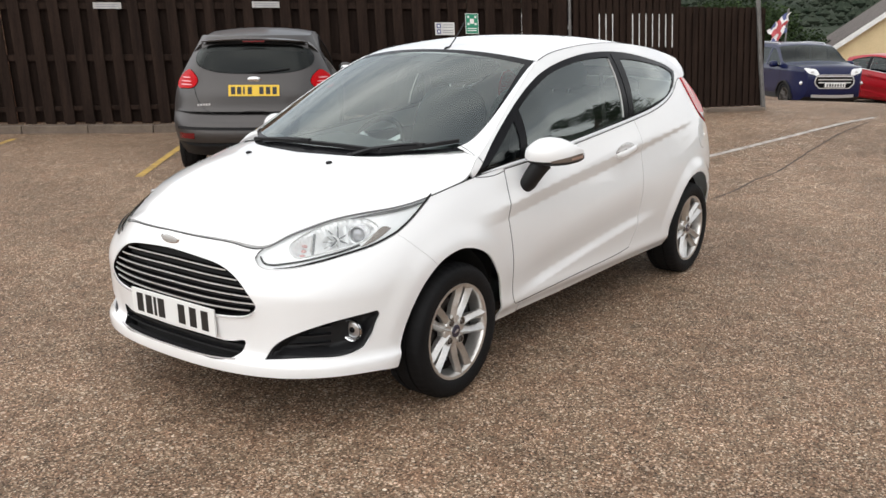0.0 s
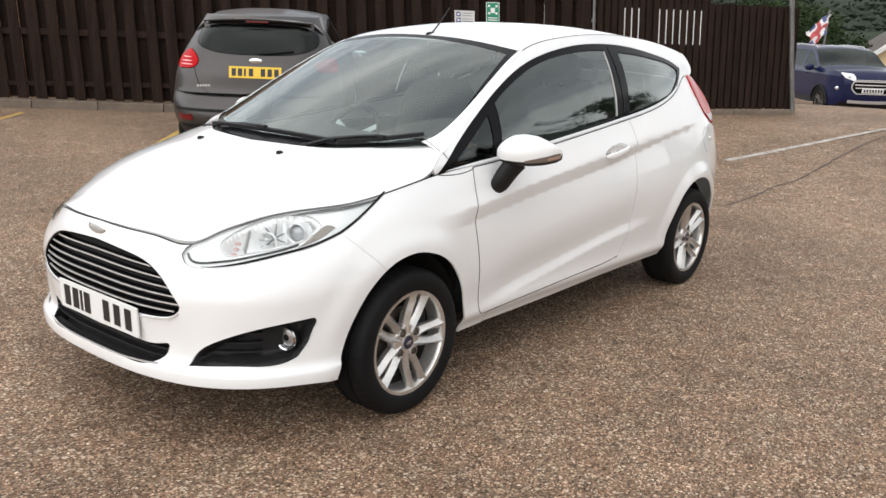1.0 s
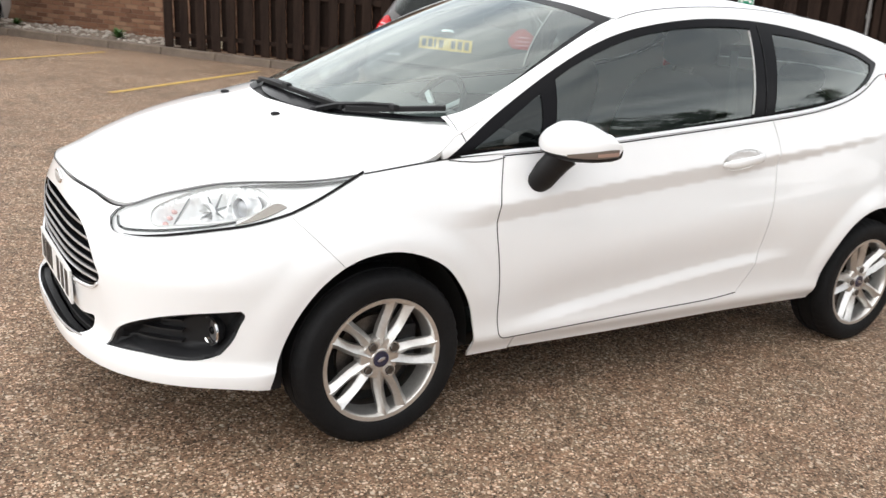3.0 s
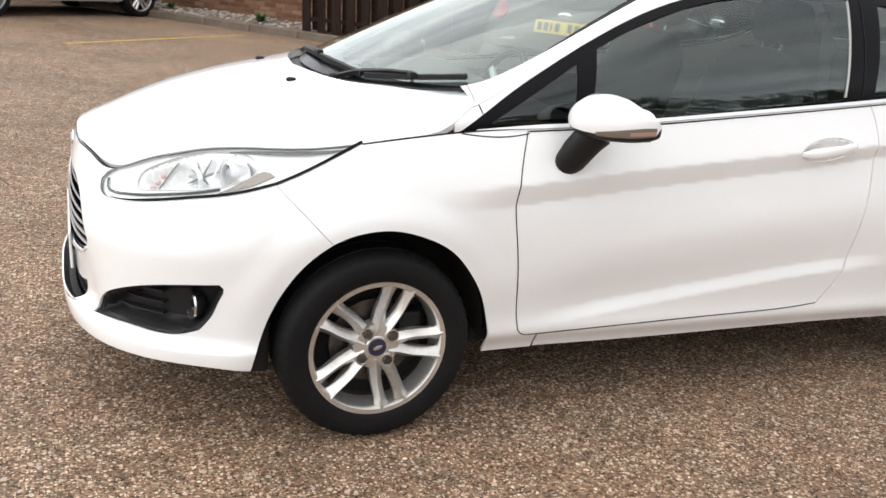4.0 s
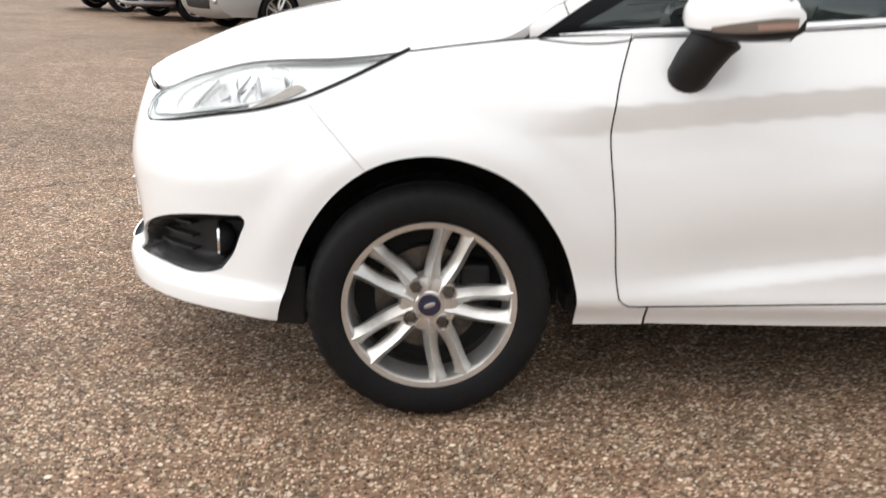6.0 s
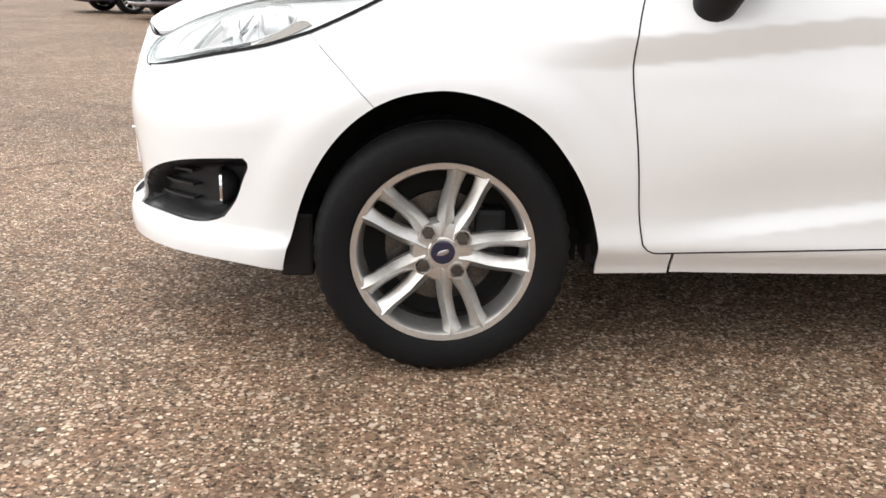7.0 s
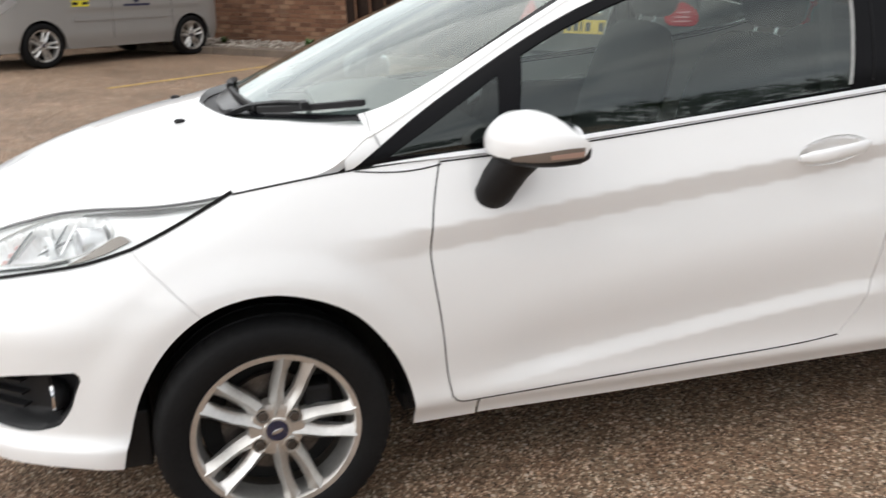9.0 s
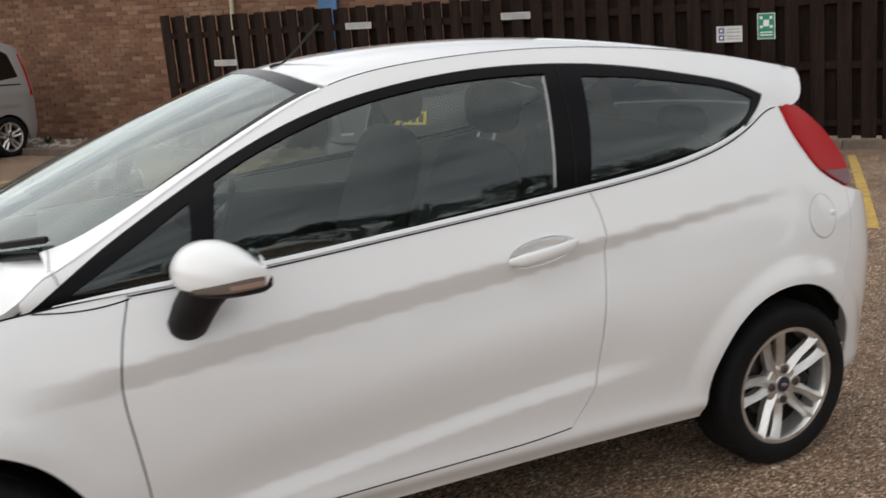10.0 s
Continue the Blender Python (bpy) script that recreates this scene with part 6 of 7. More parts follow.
# the second line traces the edge of a darker tarmac patch
ahead_of_nose = [[(-3.2, 0.4), (-2.4, 0.86), (-1.83, 1.27), (-1.65, 1.43), (-1.1, 1.72)], [(-2.9, 3.6), (-2.3, 3.42), (-1.89, 3.21), (-1.52, 2.93), (-1.26, 2.55), (-1.1, 2.1)]]
for line in ahead_of_nose:
    for a, b in zip(line, line[1:]):
        painted_line((*a, 0), (*b, 0), 0.009, DARK_LINE, "dark crack-like line across the brown tarmac")
for a, b in zip(walk_on, walk_on[1:]):
    painted_line((*a, 0), (*b, 0), 0.022, DARK_LINE, "dark crack-like line across the brown tarmac")


# ---- other parked cars ----
def another(m, colours, label, drop=()):
    """A car like the white one at another pose, in its own paint."""
    c = copy_thing(car, m)
    tagged(c, label, "car", "parked cars")
    gone = [o for o in c.children_recursive if o.name.split(".")[0] in drop or o.parent.name.split(".")[0] in drop]
    for o in gone:
        bpy.data.objects.remove(o)
    for o in list(c.children_recursive):
        if o.type == "MESH" and o.data.materials[0] in colours:
            now = colours[o.data.materials[0]]
            o.material_slots[0].link = "OBJECT"
            o.material_slots[0].material = now
    return c


def sized(x, y, z):
    return Matrix.Diagonal((x, y, z, 1))


GREY_PAINT = paint("magnetic_grey_paint", (0.075, 0.070, 0.068), rough=0.38, coat=0.25, spec=0.3, metal=0.75)
BLUE_PAINT = paint("deep_blue_paint", (0.003, 0.007, 0.046), rough=0.3, coat=0.5, spec=0.2)
RED_PAINT = paint("bright_red_paint", (0.40, 0.008, 0.016), rough=0.3, coat=0.4, spec=0.2)
NAVY_PAINT = paint("navy_paint", (0.010, 0.014, 0.05), rough=0.3)
MAROON_PAINT = paint("dark_maroon_paint", (0.035, 0.016, 0.016), rough=0.3)
SILVER_PAINT = paint("silver_grey_paint", (0.31, 0.30, 0.285), rough=0.38, coat=0.6)

rear_way = math.degrees(math.atan2(OUT[1], OUT[0]))
grey = another(pose(5.66, 6.245, 0.02, 0, 0, rear_way) @ sized(1.08, 0.99, 1.0), {WHITE: GREY_PAINT, SIDE_GLASS: REAR_GLASS}, "dark grey five-door hatchback car parked nose-in to the fence", drop=("rear_bumper", "tailgate", "rear_window", "tail_lamp"))
stern_x = Curve([(0.22, 3.06), (0.32, 3.15), (0.42, 3.185), (0.50, 3.18), (0.58, 3.15), (0.65, 3.095), (0.70, 3.08), (0.84, 3.07), (0.98, 3.03), (1.08, 2.99), (1.36, 2.82), (1.42, 2.76)])
stern_w = Curve([(0.22, 0.74), (0.45, 0.82), (0.62, 0.84), (0.85, 0.815), (1.0, 0.765), (1.15, 0.69), (1.36, 0.585), (1.42, 0.56)])


def stern(p):
    y, z = p[..., 0], p[..., 1]
    w = np.clip(np.abs(y) / stern_w(z), 0, 1.1)
    return np.stack([stern_x(z) - 0.05 * w**2 - 0.20 * w**6, y, z], -1)


def stern_band(z0, z1, k=1.0):
    zs = np.linspace(z0, z1, 12)
    return ring(np.stack([stern_w(zs) * k, zs], -1), np.stack([stern_w(zs) * -k, zs], -1)[::-1])


PINK_LENS = material("pale_red_lens", (0.72, 0.30, 0.32), 0.2)[0]
DARK_GLASS = glass("dark_tailgate_glass", (0.16, 0.17, 0.17), ior=1.5, gain=0.35)
GLASS_LINE = closed((0, 1.028), (0.30, 1.036), (0.48, 1.068), (0.592, 1.145), (0.582, 1.225), (0.50, 1.288), (0.3, 1.308), (0, 1.314), (-0.3, 1.308), (-0.50, 1.288), (-0.582, 1.225), (-0.592, 1.145), (-0.48, 1.068), (-0.30, 1.036))
LAMP_LINE = closed((0.560, 0.955), (0.60, 1.030), (0.655, 1.065), (0.715, 1.035), (0.775, 0.965), (0.778, 0.890), (0.70, 0.882), (0.60, 0.898))
panel("tailgate", stern, stern_band(0.66, 1.40), GREY_PAINT, grey, holes=[GLASS_LINE, LAMP_LINE, (LAMP_LINE * [-1, 1])[::-1]], h=0.05, gap=0.002)
panel("rear_bumper", stern, stern_band(0.36, 0.66), GREY_PAINT, grey, h=0.06)
panel("lower_bumper", stern, stern_band(0.22, 0.36), PLASTIC, grey, h=0.06)
panel("rear_window", stern, GLASS_LINE, DARK_GLASS, grey, h=0.06, gap=0.003, lift=0.002, label="wide dark rear window")
# a near-black sheet behind the glass stands for the shaded cabin
panel("window_back", stern, GLASS_LINE, DARK, grey, h=0.06, gap=0.0, lift=-0.10, depth=0)
for s in (1, -1):
    l = LAMP_LINE if s > 0 else (LAMP_LINE * [-1, 1])[::-1]
    lamp = panel("tail_lamp", stern, l, RED_LENS, grey, h=0.03, lift=0.008, gap=0.003, label="red wraparound tail lamp")
    for zc, wide in ((0.918, 0.070), (0.950, 0.062), (0.985, 0.050)):
        core_l = closed(*[(s * (0.680 + wide * math.cos(a)), zc + 0.008 * math.sin(a)) for a in np.linspace(0, 6.283 * s, 13)[:-1]])
        panel("lamp_strip", stern, core_l, PINK_LENS, lamp, lift=0.011, depth=0.002, h=0.02)
    r = ring(np.array([(s * 0.60, 0.40), (s * 0.76, 0.40), (s * 0.76, 0.455), (s * 0.60, 0.455)]))
    panel("reflector", stern, r, DARK_RED, grey, lift=0.006, depth=0.004, h=0.05, gap=0)
seam = edge((-0.60, 0.90), (-0.53, 0.72), (-0.48, 0.675), (0, 0.668), (0.48, 0.675), (0.53, 0.72), (0.60, 0.90), h=0.03)
part("tailgate_seam", sweep(lie(stern, seam, 0.0005)[0], rect(0.006, 0.004), up=(1, 0, 0)), MATT_BLACK, grey)
strip_line = edge((-0.78, 0.505), (0, 0.50), (0.78, 0.505), h=0.04)
part("bumper_strip", sweep(lie(stern, strip_line, 0.004)[0], rect(0.030, 0.006), up=(1, 0, 0)), MATT_BLACK, grey)
yp = group_part("rear_number_plate", grey, "yellow rear number plate with black characters", pose(3.075, 0, 0.868, 0, -10, 0))
part("plate_blank", block((0.008, 0.505, 0.111), bevel=0.003), PLATE_YELLOW, yp)
for y in (-0.205, -0.145, -0.098, -0.040, 0.075, 0.14, 0.205):
    part("bar", block((0.002, 0.018 if y == -0.098 else 0.042, 0.072), (0.0048, y, 0)), INK, yp)
b = lie(stern, np.array([0.0, 0.975]), 0.004)[0]
part("badge", blob((0.006, 0.065, 0.026), b, power=2, n=20), CHROME, grey, smooth=True)
part("high_brake_lamp", block((0.012, 0.22, 0.016), (2.915, 0, 1.340), bevel=0.003), DARK_RED, grey)
part("rear_wiper", sweep(lie(stern, edge((0.02, 1.04), (0.20, 1.055), (0.36, 1.075)), 0.015)[0], rect(0.012, 0.014), up=(1, 0, 0)), MATT_BLACK, grey)
letters = lie(stern, np.array([[-0.56 + 0.028 * k, 0.725 + 0.002 * k] for k in range(5)]), 0.003)[0]
for q in letters:
    part("bar", block((0.004, 0.02, 0.022), q), SATIN, grey)
# a spoiler lip over the grey car's window, whose shaded cabin is a dark sheet
lip_line = np.linspace(-0.52, 0.52, 21)
part("roof_spoiler", sweep([(2.86 - 0.10 * (abs(y) / 0.56) ** 3, y, 1.362 - 0.03 * (abs(y) / 0.56) ** 2) for y in lip_line], [(-0.07, 0.0), (0.04, -0.010), (0.044, 0.002), (-0.07, 0.014)]), GREY_PAINT, grey, smooth=True, sharp=40)


def boxy(out, half):
    """Surfaces of an upright car from its side outline and a half width: flank, upper skin, way to a corner."""
    line = edge(*out, h=0.04)
    way = np.r_[0, np.cumsum(np.hypot(*np.diff(line, axis=0).T))]

    def flank(p):
        x, z = p[..., 0], p[..., 1]
        return np.stack([x, -half(x, z), z], -1)

    def upper(p):
        t, u = p[..., 0], p[..., 1]
        at = lambda w: np.stack([np.interp(w, way, line[:, 0]), np.interp(w, way, line[:, 1])], -1)
        q, d = at(t), at(t + 0.03) - at(t - 0.03)
        d = d / (np.hypot(d[..., 0], d[..., 1])[..., None] + 1e-9)
        b = 0.05 * (1 - u * u)
        return np.stack([q[..., 0] - d[..., 1] * b, u * half(q[..., 0], q[..., 1]), q[..., 1] + d[..., 0] * b], -1)

    def corner(i):
        return way[np.argmin(np.hypot(line[:, 0] - out[i][0], line[:, 1] - out[i][1]))]

    return line, flank, upper, corner


def band(a, b, wide=1.0):
    return ring(edge((a, -wide), (b, -wide), h=0.05), edge((b, -wide), (b, wide), h=0.1), edge((b, wide), (a, wide), h=0.05), edge((a, wide), (a, -wide), h=0.1))


def suv_half(x, z):
    w = 0.875 - 0.04 * step(-z, -0.5, -0.25) - 0.30 * np.clip(z - 1.02, 0, 1) ** 1.2
    return w - 0.20 * np.clip((-0.22 - x) / 0.56, 0, 1.1) ** 2.6 - 0.06 * np.clip((x - 2.85) / 0.34, 0, 1.1) ** 2.5


def arch_cut(x, r, z=0.33):
    return np.array([(x + r * math.cos(a), z + r * math.sin(a)) for a in np.linspace(-0.15, math.pi + 0.15, 26)])


SUV_OUT = [(-0.60, 0.27), (-0.74, 0.38), (-0.785, 0.70), (-0.775, 0.92), (-0.70, 1.055), (-0.40, 1.115), (0.06, 1.155), (0.16, 1.18), (0.52, 1.41), (0.80, 1.575), (1.15, 1.635), (2.1, 1.63), (2.75, 1.575), (2.98, 1.44), (3.12, 1.10), (3.16, 0.70), (3.10, 0.36), (3.00, 0.27)]
suv_line, suv_side, suv_top, suv_at = boxy(SUV_OUT, suv_half)
blue = thing("sport_utility_car", "deep blue compact sport-utility car parked beyond the fence", "car", pose(21.35, 3.36, -0.51, 0, 0, 43.0) @ sized(0.97, 1.02, 0.97), group="parked cars")
SUV_DOOR = ring(edge((0.36, 1.16), (0.62, 1.36), (0.86, 1.50), (1.06, 1.545)), edge((1.06, 1.545), (1.10, 1.10)), edge((1.10, 1.10), (0.36, 1.08)), edge((0.36, 1.08), (0.36, 1.16)))
SUV_BACK = ring(edge((1.19, 1.11), (1.15, 1.55)), edge((1.15, 1.55), (1.95, 1.555)), edge((1.95, 1.555), (2.10, 1.16)), edge((2.10, 1.16), (1.19, 1.11)))
SUV_QUARTER = ring(edge((2.19, 1.18), (2.05, 1.55)), edge((2.05, 1.55), (2.55, 1.52), (2.68, 1.46)), edge((2.68, 1.46), (2.72, 1.28)), edge((2.72, 1.28), (2.19, 1.18)))
for flip in (False, True):
    s = 1 if flip else -1
    cut = ring(suv_line, edge((3.00, 0.27), (2.90, 0.27)), arch_cut(2.52, 0.385), edge((2.13, 0.27), (0.38, 0.27)), arch_cut(0.0, 0.385), edge((-0.385, 0.27), (-0.60, 0.27)))
    body = panel("side_panel", suv_side, cut, BLUE_PAINT, blue, holes=[SUV_DOOR, SUV_BACK, SUV_QUARTER], flip=flip, h=0.08, gap=0.001, depth=0.02)
    for w in (SUV_DOOR, SUV_BACK, SUV_QUARTER):
        panel("side_window", suv_side, w, DARK_GLASS, body, flip=flip, h=0.14, gap=0.001, lift=-0.004, depth=0.0)
    for x in (0.30, 1.14, 2.02):
        pts = lie(suv_side, np.array([(x, z) for z in np.linspace(0.42, 1.06, 12)]), 0.0005)[0]
        part("shut_line", sweep(pts * [1, -s, 1], rect(0.006, 0.003), up=(0, 1, 0)), MATT_BLACK, body)
    part("sill_cladding", sweep(lie(suv_side, np.array([(x, 0.33) for x in np.linspace(0.42, 2.10, 16)]), 0.008)[0] * [1, -s, 1], rect(0.02, 0.13)), PLASTIC, body)
    for x in (0.78, 1.68):
        part("door_handle", sweep(lie(suv_side, np.array([(x + d, 0.98) for d in (0, 0.06, 0.12, 0.18)]), 0.02)[0] * [1, -s, 1], rect(0.02, 0.03)), BLUE_PAINT, body)
    for x in (0.0, 2.52):
        pts = lie(suv_side, arch_cut(x, 0.40)[1:-1], 0.012)[0] * [1, -s, 1]
        part("arch_cladding", sweep(pts, rect(0.025, 0.05), up=(0, s, 0)), PLASTIC, blue)
        wl = copy_thing(first, pose(x, s * 0.765, 0.322, 0, 25 * x, 0 if s < 0 else 180) @ sized(1.13, 1.05, 1.13))
        wl.parent = blue
        for o in wl.children:
            if o.data.materials[0] == ALLOY:
                o.material_slots[0].link = "OBJECT"
                o.material_slots[0].material = BARREL
        bm = lathe([(0.392, 0.0), (0.395, 0.30), (0.32, 0.30)], 26, arc=(-8, 188))
        bmesh.ops.transform(bm, matrix=Matrix.Translation((x, -0.865 if s < 0 else 0.565, 0.33)), verts=bm.verts)
        part("wheel_arch_liner", bm, DARK, blue, smooth=True)
    a3 = suv_at(3)
    lamp_line = closed((a3 - 0.03, 0.60), (a3 - 0.01, 0.80), (a3 + 0.06, 0.975), (a3 + 0.17, 0.985), (a3 + 0.15, 0.82), (a3 + 0.09, 0.62), h=0.03)
    lamp = panel("headlight", suv_top, lamp_line if flip else (lamp_line * [1, -1])[::-1], BEZEL, blue, h=0.05, lift=0.008, depth=0.008, label="swept clear headlight")
    part("projector_lens", blob((0.03, 0.04, 0.03), lie(suv_top, np.array([a3 + 0.05, s * 0.80]), 0.004)[0], power=2, n=12), LAMP_GREY, lamp, smooth=True)
    fog = lie(suv_side, np.array([-0.66, 0.70]), 0.0)[0] * [1, -s, 1]
    part("fog_lamp", blob((0.05, 0.04, 0.05), fog, power=2, n=14), BRIGHT, blue, "round bright fog lamp", smooth=True)
    part("roof_bar", sweep([(0.95, s * 0.60, 1.60), (1.05, s * 0.61, 1.665), (1.9, s * 0.61, 1.685), (2.6, s * 0.60, 1.645), (2.7, s * 0.59, 1.59)], disc(0.018, 8), up=(0, 1, 0)), SATIN, blue, smooth=True)
    mir = part("door_mirror", blob((0.06, 0.11, 0.085), (0.42, s * 1.01, 1.14), power=2.6), BLUE_PAINT, blue, smooth=True)
    part("mirror_arm", block((0.05, 0.14, 0.05), (0.44, s * 0.91, 1.10), bevel=0.012), MATT_BLACK, mir)
for name, i, j, mat in (("lower_bumper", 0, 1, PLASTIC), ("front_bumper", 1, 4, BLUE_PAINT), ("bonnet", 4, 7, BLUE_PAINT), ("windscreen", 7, 9, DARK_GLASS), ("roof", 9, 12, BLUE_PAINT), ("tailgate", 12, 17, BLUE_PAINT)):
    panel(name, suv_top, band(suv_at(i), suv_at(j)), mat, blue, h=0.09, gap=0.001, depth=0.01)
g0 = suv_at(2)
mouth = ring(edge((g0 - 0.10, -0.56), (g0 + 0.06, -0.74), (g0 + 0.22, -0.64), h=0.06), edge((g0 + 0.22, -0.64), (g0 + 0.22, 0.64), h=0.1), edge((g0 + 0.22, 0.64), (g0 + 0.06, 0.74), (g0 - 0.10, 0.56), h=0.06), edge((g0 - 0.10, 0.56), (g0 - 0.10, -0.56), h=0.1))
sg = panel("grille", suv_top, mouth, GLOSS_BLACK, blue, lift=0.006, depth=0.006, h=0.08, gap=0, label="black grille with wide bright blades")
rim = np.concatenate([mouth, mouth[:2]])
part("grille_surround", sweep(lie(suv_top, rim, 0.014)[0], rect(0.02, 0.024), up=(-1, 0, 0), caps=False), BRIGHT, sg)
for k in range(3):
    u = np.linspace(-0.66 + 0.03 * k, 0.66 - 0.03 * k, 15)
    part("grille_blade", sweep(lie(suv_top, np.stack([np.full(15, g0 + 0.19 - 0.075 * k), u], -1), 0.018)[0], rect(0.015, 0.028)), BRIGHT, sg)
u = np.linspace(-0.78, 0.78, 21)
part("skid_plate", sweep(lie(suv_top, np.stack([np.full(21, suv_at(1) + 0.04), u], -1), 0.012)[0], rect(0.02, 0.075)), SATIN, blue)
fp = group_part("front_number_plate", blue, "white front number plate with dark characters", pose(-0.87, 0, 0.66, 0, -4, 0))
part("plate_blank", block((0.008, 0.52, 0.111), bevel=0.003), PLATE_WHITE, fp)
for k in range(7):
    part("bar", block((0.002, 0.04, 0.075), (-0.005, -0.21 + 0.068 * k, 0)), INK, fp)
part("floor_pan", block((3.5, 1.4, 0.06), (1.25, 0, 0.30), bevel=0.02), DARK, blue)
part("cabin_floor", block((2.9, 1.5, 0.04), (1.6, 0, 0.85), bevel=0.01), DARK, blue)
another(pose(23.7, 1.0, -0.62, 0, 0, 52.0) @ sized(1.0, 1.0, 0.98), {WHITE: RED_PAINT, SCREEN_GLASS: REAR_GLASS, SIDE_GLASS: REAR_GLASS}, "bright red hatchback car parked beside the blue one")
another(pose(-3.95, 14.25, 0.0, 0, 0, 37.4) @ sized(1.08, 1.05, 1.06), {WHITE: MAROON_PAINT, SCREEN_GLASS: REAR_GLASS, SIDE_GLASS: REAR_GLASS}, "very dark maroon car parked beside the silver van")
another(pose(-5.75, 16.4, 0.0, 0, 0, 37.4) @ sized(1.05, 1.03, 1.05), {WHITE: NAVY_PAINT, SCREEN_GLASS: REAR_GLASS, SIDE_GLASS: REAR_GLASS}, "navy blue car parked in the far row")

# silver people carrier by the brick wall
van = thing("people_carrier", "silver grey van-shaped people carrier with black side windows", "van", pose(-2.29, 12.13, 0, 0, 0, 37.4), group="parked cars")
VAN_OUT = [(-0.70, 0.24), (-0.83, 0.34), (-0.87, 0.55), (-0.83, 0.78), (-0.72, 0.93), (-0.42, 1.05), (-0.08, 1.16), (0.38, 1.50), (0.70, 1.70), (1.00, 1.78), (1.7, 1.815), (2.5, 1.80), (2.94, 1.76), (3.08, 1.70), (3.17, 1.40), (3.23, 1.05), (3.25, 0.60), (3.22, 0.34), (3.17, 0.24)]
van_line = edge(*VAN_OUT, h=0.04)


def van_half(x, z):
    """Half the body's width."""
    w = 0.905 - 0.05 * step(-z, -0.45, -0.2) - 0.24 * np.clip(z - 1.0, 0, 1) ** 1.25
    nose = np.clip((-0.25 - x) / 0.62, 0, 1.1)
    tail = np.clip((x - 2.90) / 0.34, 0, 1.1)
    return w - 0.26 * nose**2.6 - 0.07 * tail**2.5


def van_side(p):
    x, z = p[..., 0], p[..., 1]
    bulge = 0.012 * np.exp(-(((z - 0.80) / 0.03) ** 2)) * step(x, 0.3, 0.6) * (1 - step(x, 2.75, 3.0))
    return np.stack([x, -van_half(x, z) - bulge, z], -1)


_vt = np.r_[0, np.cumsum(np.hypot(*np.diff(van_line, axis=0).T))]


def van_top(p):
    """Over the car: way along the outline, and across (-1 to 1)."""
    t, u = p[..., 0], p[..., 1]
    x, z = np.interp(t, _vt, van_line[:, 0]), np.interp(t, _vt, van_line[:, 1])
    dx, dz = np.interp(t + 0.03, _vt, van_line[:, 0]) - np.interp(t - 0.03, _vt, van_line[:, 0]), np.interp(t + 0.03, _vt, van_line[:, 1]) - np.interp(t - 0.03, _vt, van_line[:, 1])
    d = np.hypot(dx, dz) + 1e-9
    b = 0.06 * (1 - u * u)
    return np.stack([x - dz / d * b, u * van_half(x, z), z + dx / d * b], -1)


def van_at(i):
    return _vt[np.argmin(np.hypot(van_line[:, 0] - VAN_OUT[i][0], van_line[:, 1] - VAN_OUT[i][1]))]


def circle(x, z, r, n=40):
    return ring(np.array([(x + r * math.cos(a), z + r * math.sin(a)) for a in np.linspace(0, 2 * math.pi, n + 1)[:-1]]))


WIN_A = ring(edge((0.12, 1.19), (0.45, 1.45), (0.78, 1.655)), edge((0.78, 1.655), (1.14, 1.70)), edge((1.14, 1.70), (1.14, 1.15)), edge((1.14, 1.15), (0.12, 1.19)))
WIN_B = ring(edge((1.22, 1.15), (1.22, 1.705)), edge((1.22, 1.705), (2.22, 1.705)), edge((2.22, 1.705), (2.25, 1.16)), edge((2.25, 1.16), (1.22, 1.15)))
WIN_C = ring(edge((2.33, 1.16), (2.31, 1.70)), edge((2.31, 1.70), (2.78, 1.66), (2.89, 1.60)), edge((2.89, 1.60), (2.97, 1.25)), edge((2.97, 1.25), (2.33, 1.16)))


